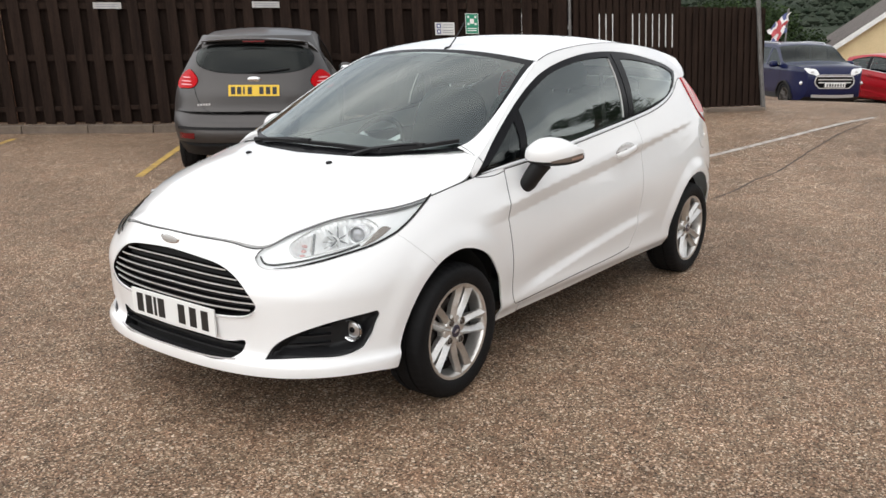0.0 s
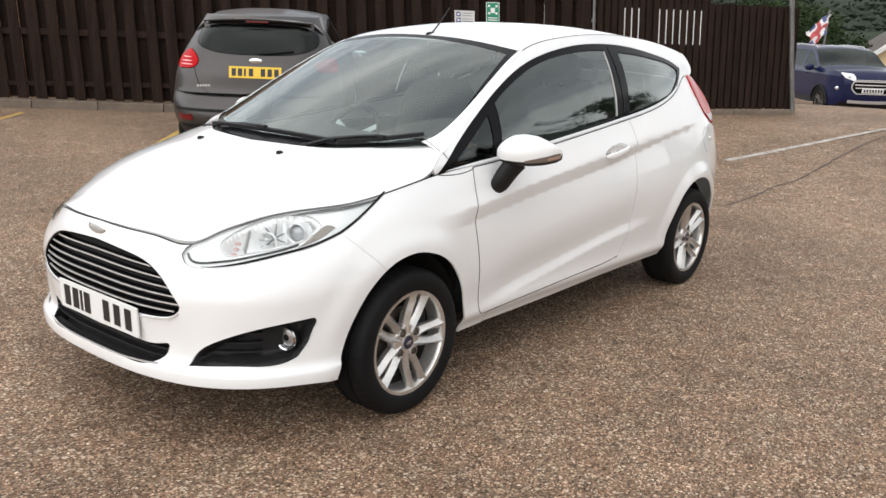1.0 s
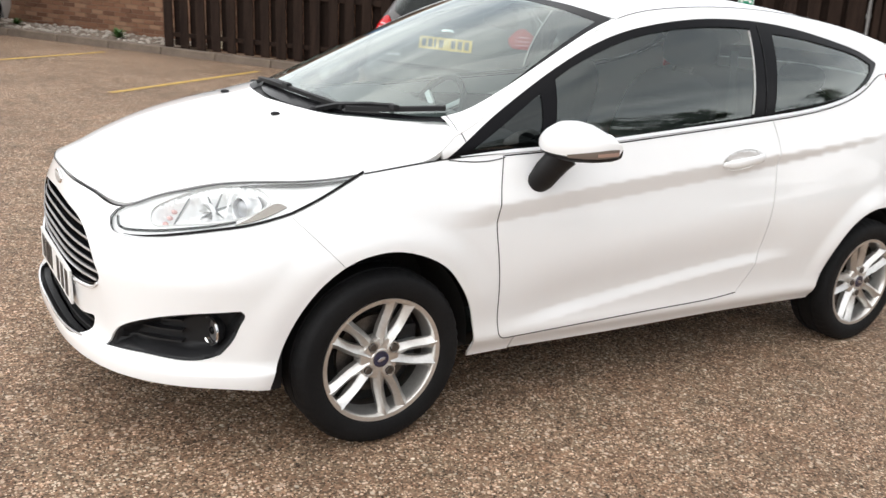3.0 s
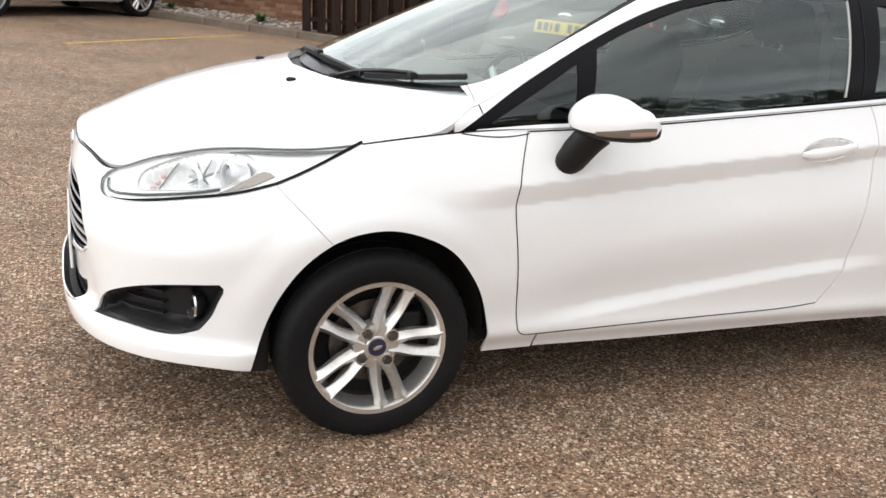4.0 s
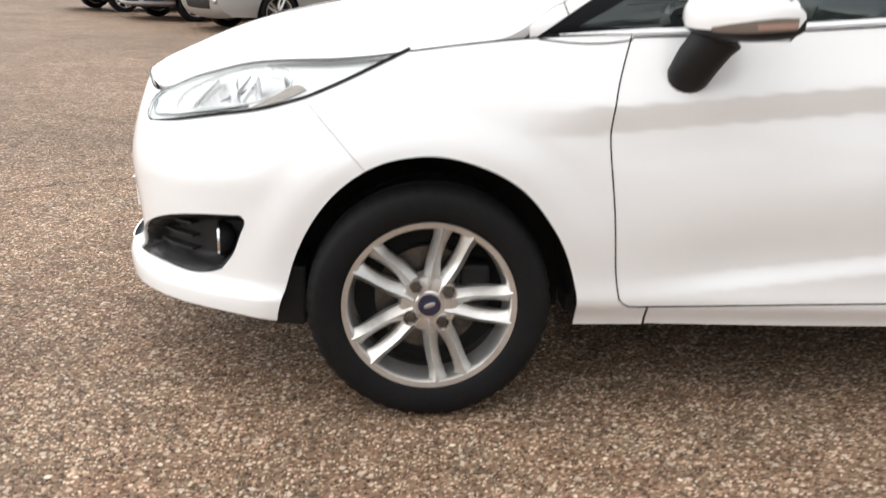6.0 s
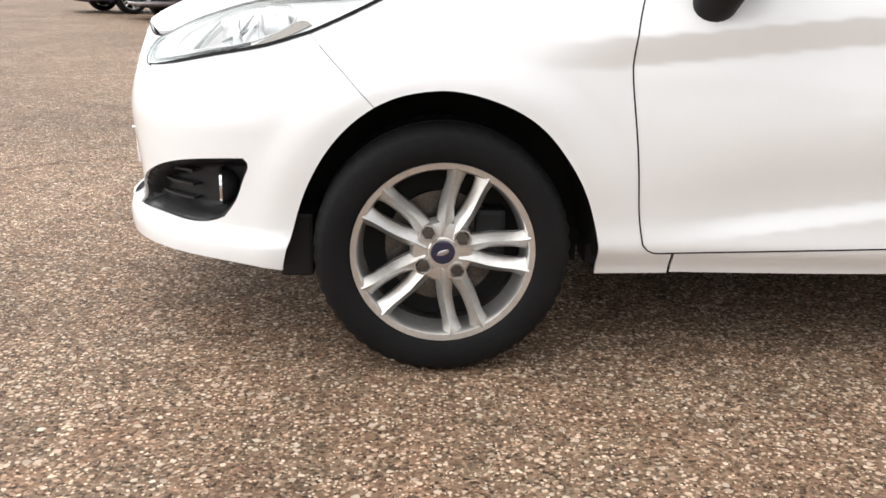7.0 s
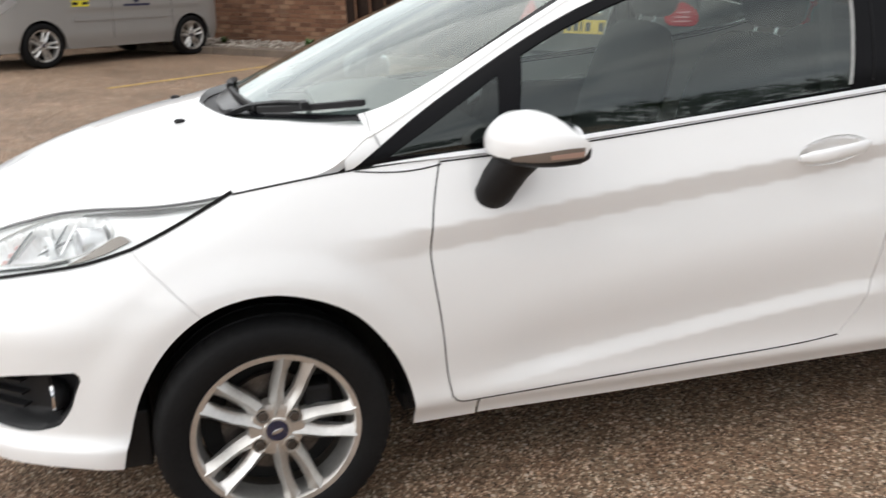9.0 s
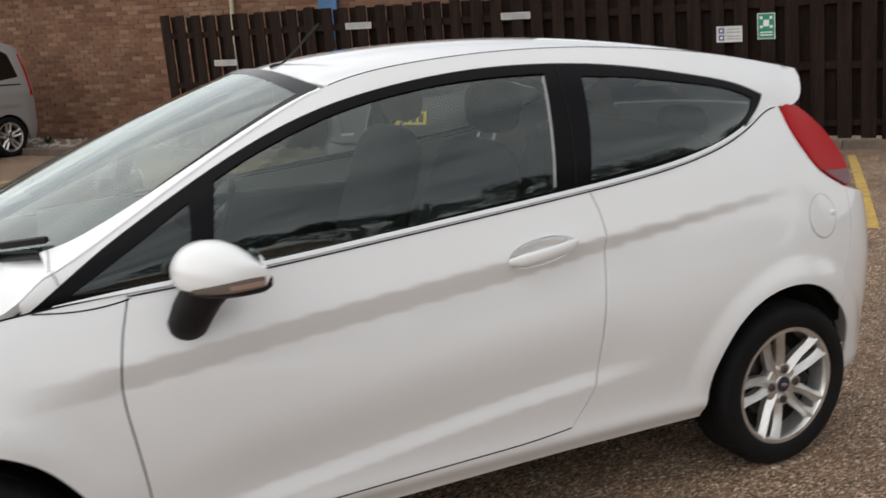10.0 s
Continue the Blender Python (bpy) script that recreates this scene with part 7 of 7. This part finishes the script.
for flip in (False, True):
    s = 1 if flip else -1
    cut = ring(van_line, edge((3.17, 0.24), (3.02, 0.24)), np.array([(2.66 + 0.36 * math.cos(a), 0.31 + 0.36 * math.sin(a)) for a in np.linspace(-0.15, math.pi + 0.15, 26)]), edge((2.30, 0.24), (0.36, 0.24)), np.array([(0.36 * math.cos(a), 0.31 + 0.36 * math.sin(a)) for a in np.linspace(-0.15, math.pi + 0.15, 26)]), edge((-0.36, 0.24), (-0.70, 0.24)))
    body = panel("side_panel", van_side, cut, SILVER_PAINT, van, holes=[WIN_A, WIN_B, WIN_C], flip=flip, h=0.07, gap=0.001, depth=0.02)
    for w in (WIN_A, WIN_B, WIN_C):
        panel("side_window", van_side, w, REAR_GLASS, body, flip=flip, h=0.12, gap=0.001, lift=-0.004, depth=0.0)
    part("window_band", sweep(lie(van_side, np.array([(x, 1.13) for x in np.linspace(0.1, 2.98, 30)]), 0.003)[0] * [1, -s, 1], rect(0.006, 0.02)), MATT_BLACK, body)
    for x in (1.17, 2.28):
        pts = lie(van_side, np.array([(x, z) for z in np.linspace(0.36, 1.12, 16)]), 0.0005)[0]
        part("shut_line", sweep(pts * [1, -s, 1], rect(0.006, 0.003), up=(0, 1, 0)), MATT_BLACK, body)
    part("rubbing_strip", sweep(lie(van_side, np.array([(x, 0.66) for x in np.linspace(0.5, 2.2, 20)]), 0.006)[0] * [1, -s, 1], rect(0.012, 0.05)), SILVER_PAINT, body)
    for x in (0.95, 1.45):
        part("door_handle", sweep(lie(van_side, np.array([(x + d, 1.02) for d in (0, 0.05, 0.10, 0.15)]), 0.022)[0] * [1, -s, 1], rect(0.02, 0.028)), SILVER_PAINT, body)
    part("roof_bar", sweep([(0.95, s * 0.62, 1.80), (1.1, s * 0.63, 1.845), (2.0, s * 0.63, 1.865), (2.75, s * 0.63, 1.84), (2.90, s * 0.62, 1.79)], disc(0.02, 8), up=(0, 1, 0)), SATIN, van, smooth=True)
    mir = part("door_mirror", blob((0.07, 0.10, 0.085), (0.34, s * 1.02, 1.17), power=2.6), SILVER_PAINT, van, smooth=True)
    part("mirror_arm", block((0.05, 0.14, 0.05), (0.36, s * 0.93, 1.13), bevel=0.012), MATT_BLACK, mir)
    hl = closed((-0.42, 0.98), (-0.55, 0.90), (-0.72, 0.82), (-0.74, 0.74), (-0.60, 0.76), (-0.45, 0.84), (-0.34, 0.95))
    panel("headlight", van_side, hl, SATIN, van, flip=flip, h=0.04, lift=0.004, depth=0.004, label="swept clear headlight")
    tl = ring(np.array([(3.15, 0.95), (3.22, 0.95), (3.165, 1.40), (3.10, 1.62), (3.07, 1.60), (3.12, 1.35)]))
    panel("tail_lamp", van_side, tl, RED_LENS, van, flip=flip, h=0.05, lift=0.004, depth=0.004)
    for x in (0.0, 2.66):
        wl = copy_thing(first, pose(x, s * 0.80, 0.315, 0, 20 * x, 0 if s < 0 else 180) @ sized(1.12, 1.1, 1.12))
        wl.parent = van
        bm = lathe([(0.37, 0.0), (0.375, 0.30), (0.30, 0.30)], 26, arc=(-8, 188))
        bmesh.ops.transform(bm, matrix=Matrix.Translation((x, -0.885 if s < 0 else 0.585, 0.31)), verts=bm.verts)
        part("wheel_arch_liner", bm, DARK, van, smooth=True)
sticker = ring(np.array([(0.50, 0.84), (0.78, 0.84), (0.78, 0.93), (0.50, 0.93)]))
STICKER = material("yellow_sticker", (0.70, 0.62, 0.03), 0.4)[0]
panel("sticker", van_side, sticker, STICKER, van, lift=0.005, depth=0.001, h=0.1, gap=0)
for x0, w in ((0.48, 0.12), (0.64, 0.13)):
    panel("bar", van_side, ring(np.array([(x0 + 0.03, 0.865), (x0 + w, 0.865), (x0 + w, 0.905), (x0 + 0.03, 0.905)])), INK, van, lift=0.008, depth=0.001, h=0.1, gap=0)
panel("round_mark", van_side, circle(1.62, 0.93, 0.06, 20), NAVY_PAINT, van, lift=0.005, depth=0.001, h=0.05, gap=0)
panel("bar", van_side, ring(np.array([(1.38, 0.82), (1.86, 0.82), (1.86, 0.855), (1.38, 0.855)])), NAVY_PAINT, van, lift=0.005, depth=0.001, h=0.1, gap=0)


def van_piece(name, i, j, mat, label="", wide=1.0):
    a, b = van_at(i), van_at(j)
    panel(name, van_top, ring(edge((a, -wide), (b, -wide), h=0.05), edge((b, -wide), (b, wide), h=0.1), edge((b, wide), (a, wide), h=0.05), edge((a, wide), (a, -wide), h=0.1)), mat, van, h=0.09, gap=0.001, depth=0.01, turn=1, label=label)


van_piece("front_bumper", 0, 3, SILVER_PAINT)
van_piece("bonnet_front", 3, 4, SILVER_PAINT)
van_piece("bonnet", 4, 6, SILVER_PAINT)
van_piece("windscreen", 6, 8, REAR_GLASS)
van_piece("roof", 8, 13, SILVER_PAINT)
van_piece("tailgate", 13, 18, SILVER_PAINT)
a0, a1 = van_at(1), van_at(3)
front = ring(edge((a0 + 0.26, -0.62), (a0 + 0.45, -0.70), h=0.06), edge((a0 + 0.45, -0.70), (a0 + 0.45, 0.70), h=0.1), edge((a0 + 0.45, 0.70), (a0 + 0.26, 0.62), h=0.06), edge((a0 + 0.26, 0.62), (a0 + 0.26, -0.62), h=0.1))
vg = panel("grille", van_top, front, GLOSS_BLACK, van, lift=0.006, depth=0.006, h=0.08, gap=0)
for k in range(3):
    pts = lie(van_top, np.array([(a0 + 0.31 + 0.05 * k, u) for u in np.linspace(-0.60, 0.60, 15)]), 0.014)[0]
    part("grille_bar", sweep(pts, rect(0.012, 0.014)), CHROME, vg)
low_in = ring(edge((a0 + 0.03, -0.55), (a0 + 0.15, -0.62), h=0.06), edge((a0 + 0.15, -0.62), (a0 + 0.15, 0.62), h=0.1), edge((a0 + 0.15, 0.62), (a0 + 0.03, 0.55), h=0.06), edge((a0 + 0.03, 0.55), (a0 + 0.03, -0.55), h=0.1))
panel("lower_intake", van_top, low_in, PLASTIC, van, lift=0.006, depth=0.006, h=0.08, gap=0)
for s in (-1, 1):
    c = lie(van_top, np.array([a0 + 0.14, s * 0.83]), 0.01)[0]
    part("fog_lamp", blob((0.02, 0.06, 0.045), c, power=2.2, n=16), SATIN, van, smooth=True)
vp = group_part("front_number_plate", van, "pale front number plate with dark characters", pose(-0.935, 0, 0.54, 0, -4, 0))
part("plate_blank", block((0.008, 0.52, 0.111), bevel=0.003), PLATE_WHITE, vp)
for k in range(7):
    part("bar", block((0.002, 0.04, 0.075), (-0.005, -0.21 + 0.068 * k, 0)), INK, vp)
part("floor_pan", block((3.6, 1.5, 0.06), (1.22, 0, 0.27), bevel=0.02), DARK, van)
part("cabin_floor", block((3.1, 1.55, 0.04), (1.48, 0, 0.75), bevel=0.01), DARK, van)


# ---- trees, hills and houses ----
BARK = speckled("grey_brown_bark", (0.05, 0.038, 0.03), (0.12, 0.095, 0.075), 6.0, rough=0.95, bump=0.8, stretch=(3, 3, 0.6))


def foliage(name, dark, light):
    m, t, b = material(name, light, 0.85, Specular__IOR__Level=0.15)
    g = wire(t, "ShaderNodeNewGeometry")
    ramp = wire(t, "ShaderNodeValToRGB", Fac=g.outputs["Random Per Island"])
    ramp.color_ramp.elements[0].color, ramp.color_ramp.elements[1].color = (*dark, 1), (*light, 1)
    t.links.new(ramp.outputs[0], b.inputs["Base Color"])
    return m


LEAVES = foliage("mixed_tree_leaves", (0.012, 0.023, 0.008), (0.040, 0.064, 0.022))


def tree(at, height, spread, seed, label, leaf=0.16, count=2600):
    """A tapered trunk with limbs and a crown of many small leaves in clumps."""
    r = random.Random(seed)
    t = thing("tree", label, "tree", Matrix.Translation(at), "trees")
    bm = sweep([(0, 0, -0.3), (r.uniform(-0.1, 0.1), 0, height * 0.25), (r.uniform(-0.2, 0.2), r.uniform(-0.2, 0.2), height * 0.55), (0, 0, height * 0.85)], disc(height * 0.03, 9), up=(0, 1, 0), scale=[1.3, 1.0, 0.6, 0.15])
    part("trunk", bm, BARK, t, smooth=True)
    clumps = []
    for k in range(11):
        a, z = r.uniform(0, 6.28), r.uniform(0.35, 0.95) * height
        reach_k = spread * (0.35 + 0.65 * r.random()) * math.sin(min(1.0, (1.08 - z / height) * 2.2) * math.pi / 2)
        tip = Vector((math.cos(a) * reach_k, math.sin(a) * reach_k, z))
        root = Vector((0, 0, max(height * 0.2, z - height * 0.25)))
        part("limb", sweep([root, (root + tip) / 2 + Vector((0, 0, 0.2)), tip], disc(height * 0.009, 6), up=(0.3, 1, 0.1), scale=[1.4, 1.0, 0.3]), BARK, t)
        clumps.append((tip, spread * r.uniform(0.28, 0.48)))
    clumps.append((Vector((0, 0, height * 0.9)), spread * 0.42))
    v, f = [], []
    for k in range(count):
        c, rad = clumps[k % len(clumps)]
        d = Vector((r.gauss(0, 1), r.gauss(0, 1), r.gauss(0, 0.8))).normalized() * rad * r.uniform(0.55, 1.1)
        q = c + d
        u = Vector((r.gauss(0, 1), r.gauss(0, 1), r.gauss(0, 0.6))).normalized()
        w = u.cross(Vector((r.gauss(0, 1), r.gauss(0, 1), r.gauss(0, 1)))).normalized()
        s = leaf * r.uniform(0.6, 1.4)
        n = len(v)
        v += [q - u * s, q + w * s * 0.55, q + u * s, q - w * s * 0.55]
        f.append((n, n + 1, n + 2, n + 3))
    mesh_part("crown", v, f, LEAVES, t, smooth=False)
    return t


# a row of garden trees across the yard from the fence
for k, (x, y, h, sp) in enumerate(((-9.0, -27, 6.5, 3.4), (-3.5, -29, 5.4, 3.0), (4.0, -28, 7.6, 3.8), (9.5, -26, 6.2, 3.3), (17, -27, 7.8, 4.0), (24, -24, 7.0, 3.6), (31, -17, 8.0, 4.2), (-17, -24, 7.2, 3.8))):
    tree((x, y, 0), h, sp, 20 + k, "broad-leaved tree in full leaf behind the yard", leaf=0.22, count=2400)
# bushes and trees below the hill, past the blue car
for k, (x, y, z, h, sp) in enumerate(((29, 9.6, -0.75, 2.5, 2.0), (32.5, 9.0, -1.0, 2.8, 2.4), (36, 9.3, -1.6, 3.3, 2.6), (40, 12.5, -2.2, 4.4, 3.0))):
    tree((x, y, z), h, sp, 60 + k, "dense green tree beyond the yard", leaf=0.075, count=9000)

# base colours are lightened to carry the haze over the far hill
HAZY_HILL = speckled("haze_pale_hillside", (0.020, 0.030, 0.020), (0.058, 0.068, 0.050), 0.05, rough=1.0, fine=0.5, Specular__IOR__Level=0.05)


def hill_z(dist, bear):
    ridge = 0.72 + 0.28 * noise.noise((bear * 2.2, 3.1, 0)) + 0.10 * noise.noise((bear * 9, 1.7, dist * 0.01))
    return -9 + float(step(np.array(dist), 150, 620)) * (27 + 20 * (0.5 - 0.5 * math.cos(bear - 2.2))) * ridge + 2.2 * noise.noise((bear * 30, dist * 0.03, 0))


v, f = [], []
nx, ny2 = 60, 70
for i in range(nx):
    for j in range(ny2):
        dist, bear = 130 + 620 * (i / (nx - 1)) ** 1.3, radians(-70 + 190 * j / (ny2 - 1))
        z = hill_z(dist, bear)
        v.append((dist * math.cos(bear), dist * math.sin(bear), z))
for i in range(nx - 1):
    for j in range(ny2 - 1):
        f.append((i * ny2 + j, (i + 1) * ny2 + j, (i + 1) * ny2 + j + 1, i * ny2 + j + 1))
hill = mesh_part("hillside", v, f, HAZY_HILL, None)
tagged(hill, "wooded hillside across the valley, haze put into its colour", "hill", kind="structure")

# clumps of woodland that break the hillside
r = random.Random(9)
v, f = [], []
for k in range(9000):
    dist, bear = r.uniform(330, 680), radians(r.uniform(-10, 50))
    base = hill_z(dist, bear)
    if noise.noise((bear * 12, dist * 0.02, 5)) < -0.05:
        continue
    c = Vector((dist * math.cos(bear), dist * math.sin(bear), base + r.uniform(0, 4)))
    s = r.uniform(0.7, 2.4)
    n = len(v)
    v += [c + Vector(d) * s * r.uniform(0.7, 1.2) for d in ((1, 0, 0), (0, 1, 0), (-1, 0, 0), (0, -1, 0), (0, 0, 0.9), (0, 0, -0.9))]
    f += [(n + a, n + b, n + k2) for k2, order in ((4, 1), (5, -1)) for a, b in ((0, 1), (1, 2), (2, 3), (3, 0))[::order]]
# the clumps take the same haze-lightened colour
woods = mesh_part("far_woodland", v, f, HAZY_HILL, None, smooth=False)
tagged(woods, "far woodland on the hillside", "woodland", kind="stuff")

CREAM = speckled("cream_render", (0.60, 0.47, 0.27), (0.72, 0.57, 0.34), 1.5, rough=0.9, bump=0.2)
ROOF_TILE = speckled("grey_brown_roof_tiles", (0.07, 0.06, 0.055), (0.15, 0.125, 0.11), 6.0, rough=0.9, bump=0.5)


def house_at(m, width, deep, eaves, ridge, label, wall_mat, windows=()):
    """A gabled house: walls, roof slopes, barge boards and windows; its gable faces -y."""
    h = thing("house", label, "house", m)
    bm = bmesh.new()
    q = [bm.verts.new(c) for y in (0, deep) for c in ((-width / 2, y, 0), (width / 2, y, 0), (width / 2, y, eaves), (0, y, ridge), (-width / 2, y, eaves))]
    for face in ((4, 3, 2, 1, 0), (5, 6, 7, 8, 9), (0, 1, 6, 5), (1, 2, 7, 6), (4, 0, 5, 9)):
        bm.faces.new([q[i] for i in face])
    part("wall", bm, wall_mat, h)
    slope = math.hypot(width / 2, ridge - eaves)
    a = math.degrees(math.atan2(ridge - eaves, width / 2))
    for s in (-1, 1):
        rf = part("roof", block((slope + 0.5, deep + 0.5, 0.12), (0, 0, 0), bevel=0.01), ROOF_TILE, h)
        rf.matrix_basis = pose(s * (width / 4 + 0.10), deep / 2, (eaves + ridge) / 2 + 0.02, 0, s * a, 0)
        bb = part("barge_board", block((slope + 0.5, 0.05, 0.17), (0, 0, 0), bevel=0.01), FASCIA, h)
        bb.matrix_basis = pose(s * (width / 4 + 0.10), -0.28, (eaves + ridge) / 2 - 0.04, 0, s * a, 0)
    for x, z, w, hh in windows:
        part("window_frame", block((w, 0.10, hh), (x, -0.02, z), bevel=0.01), FASCIA, h)
        part("window_pane", block((w - 0.14, 0.02, hh - 0.14), (x, -0.075, z)), GLOSS_BLACK, h)
    return h


away = math.degrees(math.atan2(0.20, 0.98)) - 90
house_at(pose(33.5, 2.4, -2.2, 0, 0, away + 6), 7.6, 9.0, 2.75, 5.6, "cream rendered gabled house with white barge boards", CREAM, ((0.4, 2.2, 1.2, 1.1),))
for k in range(22):
    dist, bear = r.uniform(560, 730), radians(r.uniform(3, 30))
    house_at(pose(dist * math.cos(bear), dist * math.sin(bear), hill_z(dist, bear) - 1.0, 0, 0, r.uniform(0, 360)), r.uniform(6, 8), r.uniform(7, 10), r.uniform(4, 5), r.uniform(6.0, 7.2), "distant weathered house on the wooded hillside", PALE_RENDER if k % 4 == 0 else CONCRETE, ((-1.5, 3, 1.2, 1.2), (1.5, 3, 1.2, 1.2)))

# flag on a pole past the fence
flag = thing("flag", "red, white and blue crossed flag hanging from a pole", "flag", pose(25.88, 5.60, -0.405) @ sized(1.15, 1.15, 1.25))
part("flag_pole", sweep([(0, 0, -0.4), (0, 0, 1.2), (0.05, 0, 1.98)], disc(0.025, 8), up=(0, 1, 0)), GALV, flag, smooth=True)


def cloth(name, u0, u1, v0, v1, mat, lift, slant=0.0):
    """A patch of the drooping flag, in shares of its width and drop."""
    n = 14
    vv, ff = [], []
    for i in range(n + 1):
        for j in range(n + 1):
            u, w = u0 + (u1 - u0) * i / n + slant * (j / n - 0.5), v0 + (v1 - v0) * j / n
            x = -0.02 - 0.06 * u + 0.02 * math.sin(9 * u + 3 * w)
            y = 0.40 * u * (1 - 0.25 * w) + 0.03 * math.sin(12 * w + 5 * u)
            vv.append((x - lift, y, 1.86 - 0.46 * w - 0.32 * u + 0.03 * math.sin(10 * u)))
    for i in range(n):
        for j in range(n):
            a = i * (n + 1) + j
            ff.append((a, a + n + 1, a + n + 2, a + 1))
    return mesh_part(name, vv, ff, mat, flag)


FLAG_BLUE, FLAG_WHITE, FLAG_RED = material("flag_blue", (0.10, 0.12, 0.26), 0.8)[0], material("flag_white", (0.75, 0.73, 0.72), 0.8)[0], material("flag_red", (0.50, 0.09, 0.10), 0.8)[0]
cloth("field", 0, 1, 0, 1, FLAG_BLUE, 0.0)
cloth("white_cross", 0.26, 0.74, 0, 1, FLAG_WHITE, 0.004)
cloth("white_cross", 0, 1, 0.26, 0.74, FLAG_WHITE, 0.005)
cloth("saltire", 0.02, 0.16, 0, 1, FLAG_WHITE, 0.003, 0.5)
cloth("saltire", 0.80, 0.94, 0, 1, FLAG_WHITE, 0.003, -0.5)
cloth("red_cross", 0.38, 0.62, 0, 1, FLAG_RED, 0.008)
cloth("red_cross", 0, 1, 0.38, 0.62, FLAG_RED, 0.009)

# ---- bricks of the wall, last ----
rb = random.Random(3)
masters = []
for k in range(4):
    bm = block((0.213 - 0.002 * k, 0.10, 0.064), (0, 0, 0), bevel=0.004, seg=1)
    for vv in bm.verts:
        vv.co += Vector((rb.uniform(-0.0015, 0.0015), rb.uniform(-0.002, 0.002), rb.uniform(-0.0015, 0.0015)))
    me = bpy.data.meshes.new("brick")
    bm.to_mesh(me)
    bm.free()
    me.materials.append(BRICK)
    masters.append(me)
rest_v, rest_f, made = [], [], 0
for row in range(39):
    for col in range(68):
        s = 2.1 - 0.225 * col - (0.1125 if row % 2 else 0)
        h = 0.035 + 0.075 * row
        q = yard(s, WALL_W - 0.062 + rb.uniform(-0.003, 0.003), h)
        m = pose(q.x, q.y, q.z, rb.uniform(-0.6, 0.6), rb.uniform(-0.4, 0.4), yard_turn)
        me = masters[rb.randrange(4)]
        if -6.6 < s < -3.1 and h < 1.9 and made < 300:
            ob = new("brick", me)
            ob.parent = wall
            ob.matrix_basis = m
            made += 1
        else:
            n = len(rest_v)
            rest_v += [m @ p.co for p in me.vertices]
            rest_f += [tuple(n + i for i in p.vertices) for p in me.polygons]
more = mesh_part("brickwork", rest_v, rest_f, BRICK, wall, smooth=False)
tagged(more, kind="stuff")
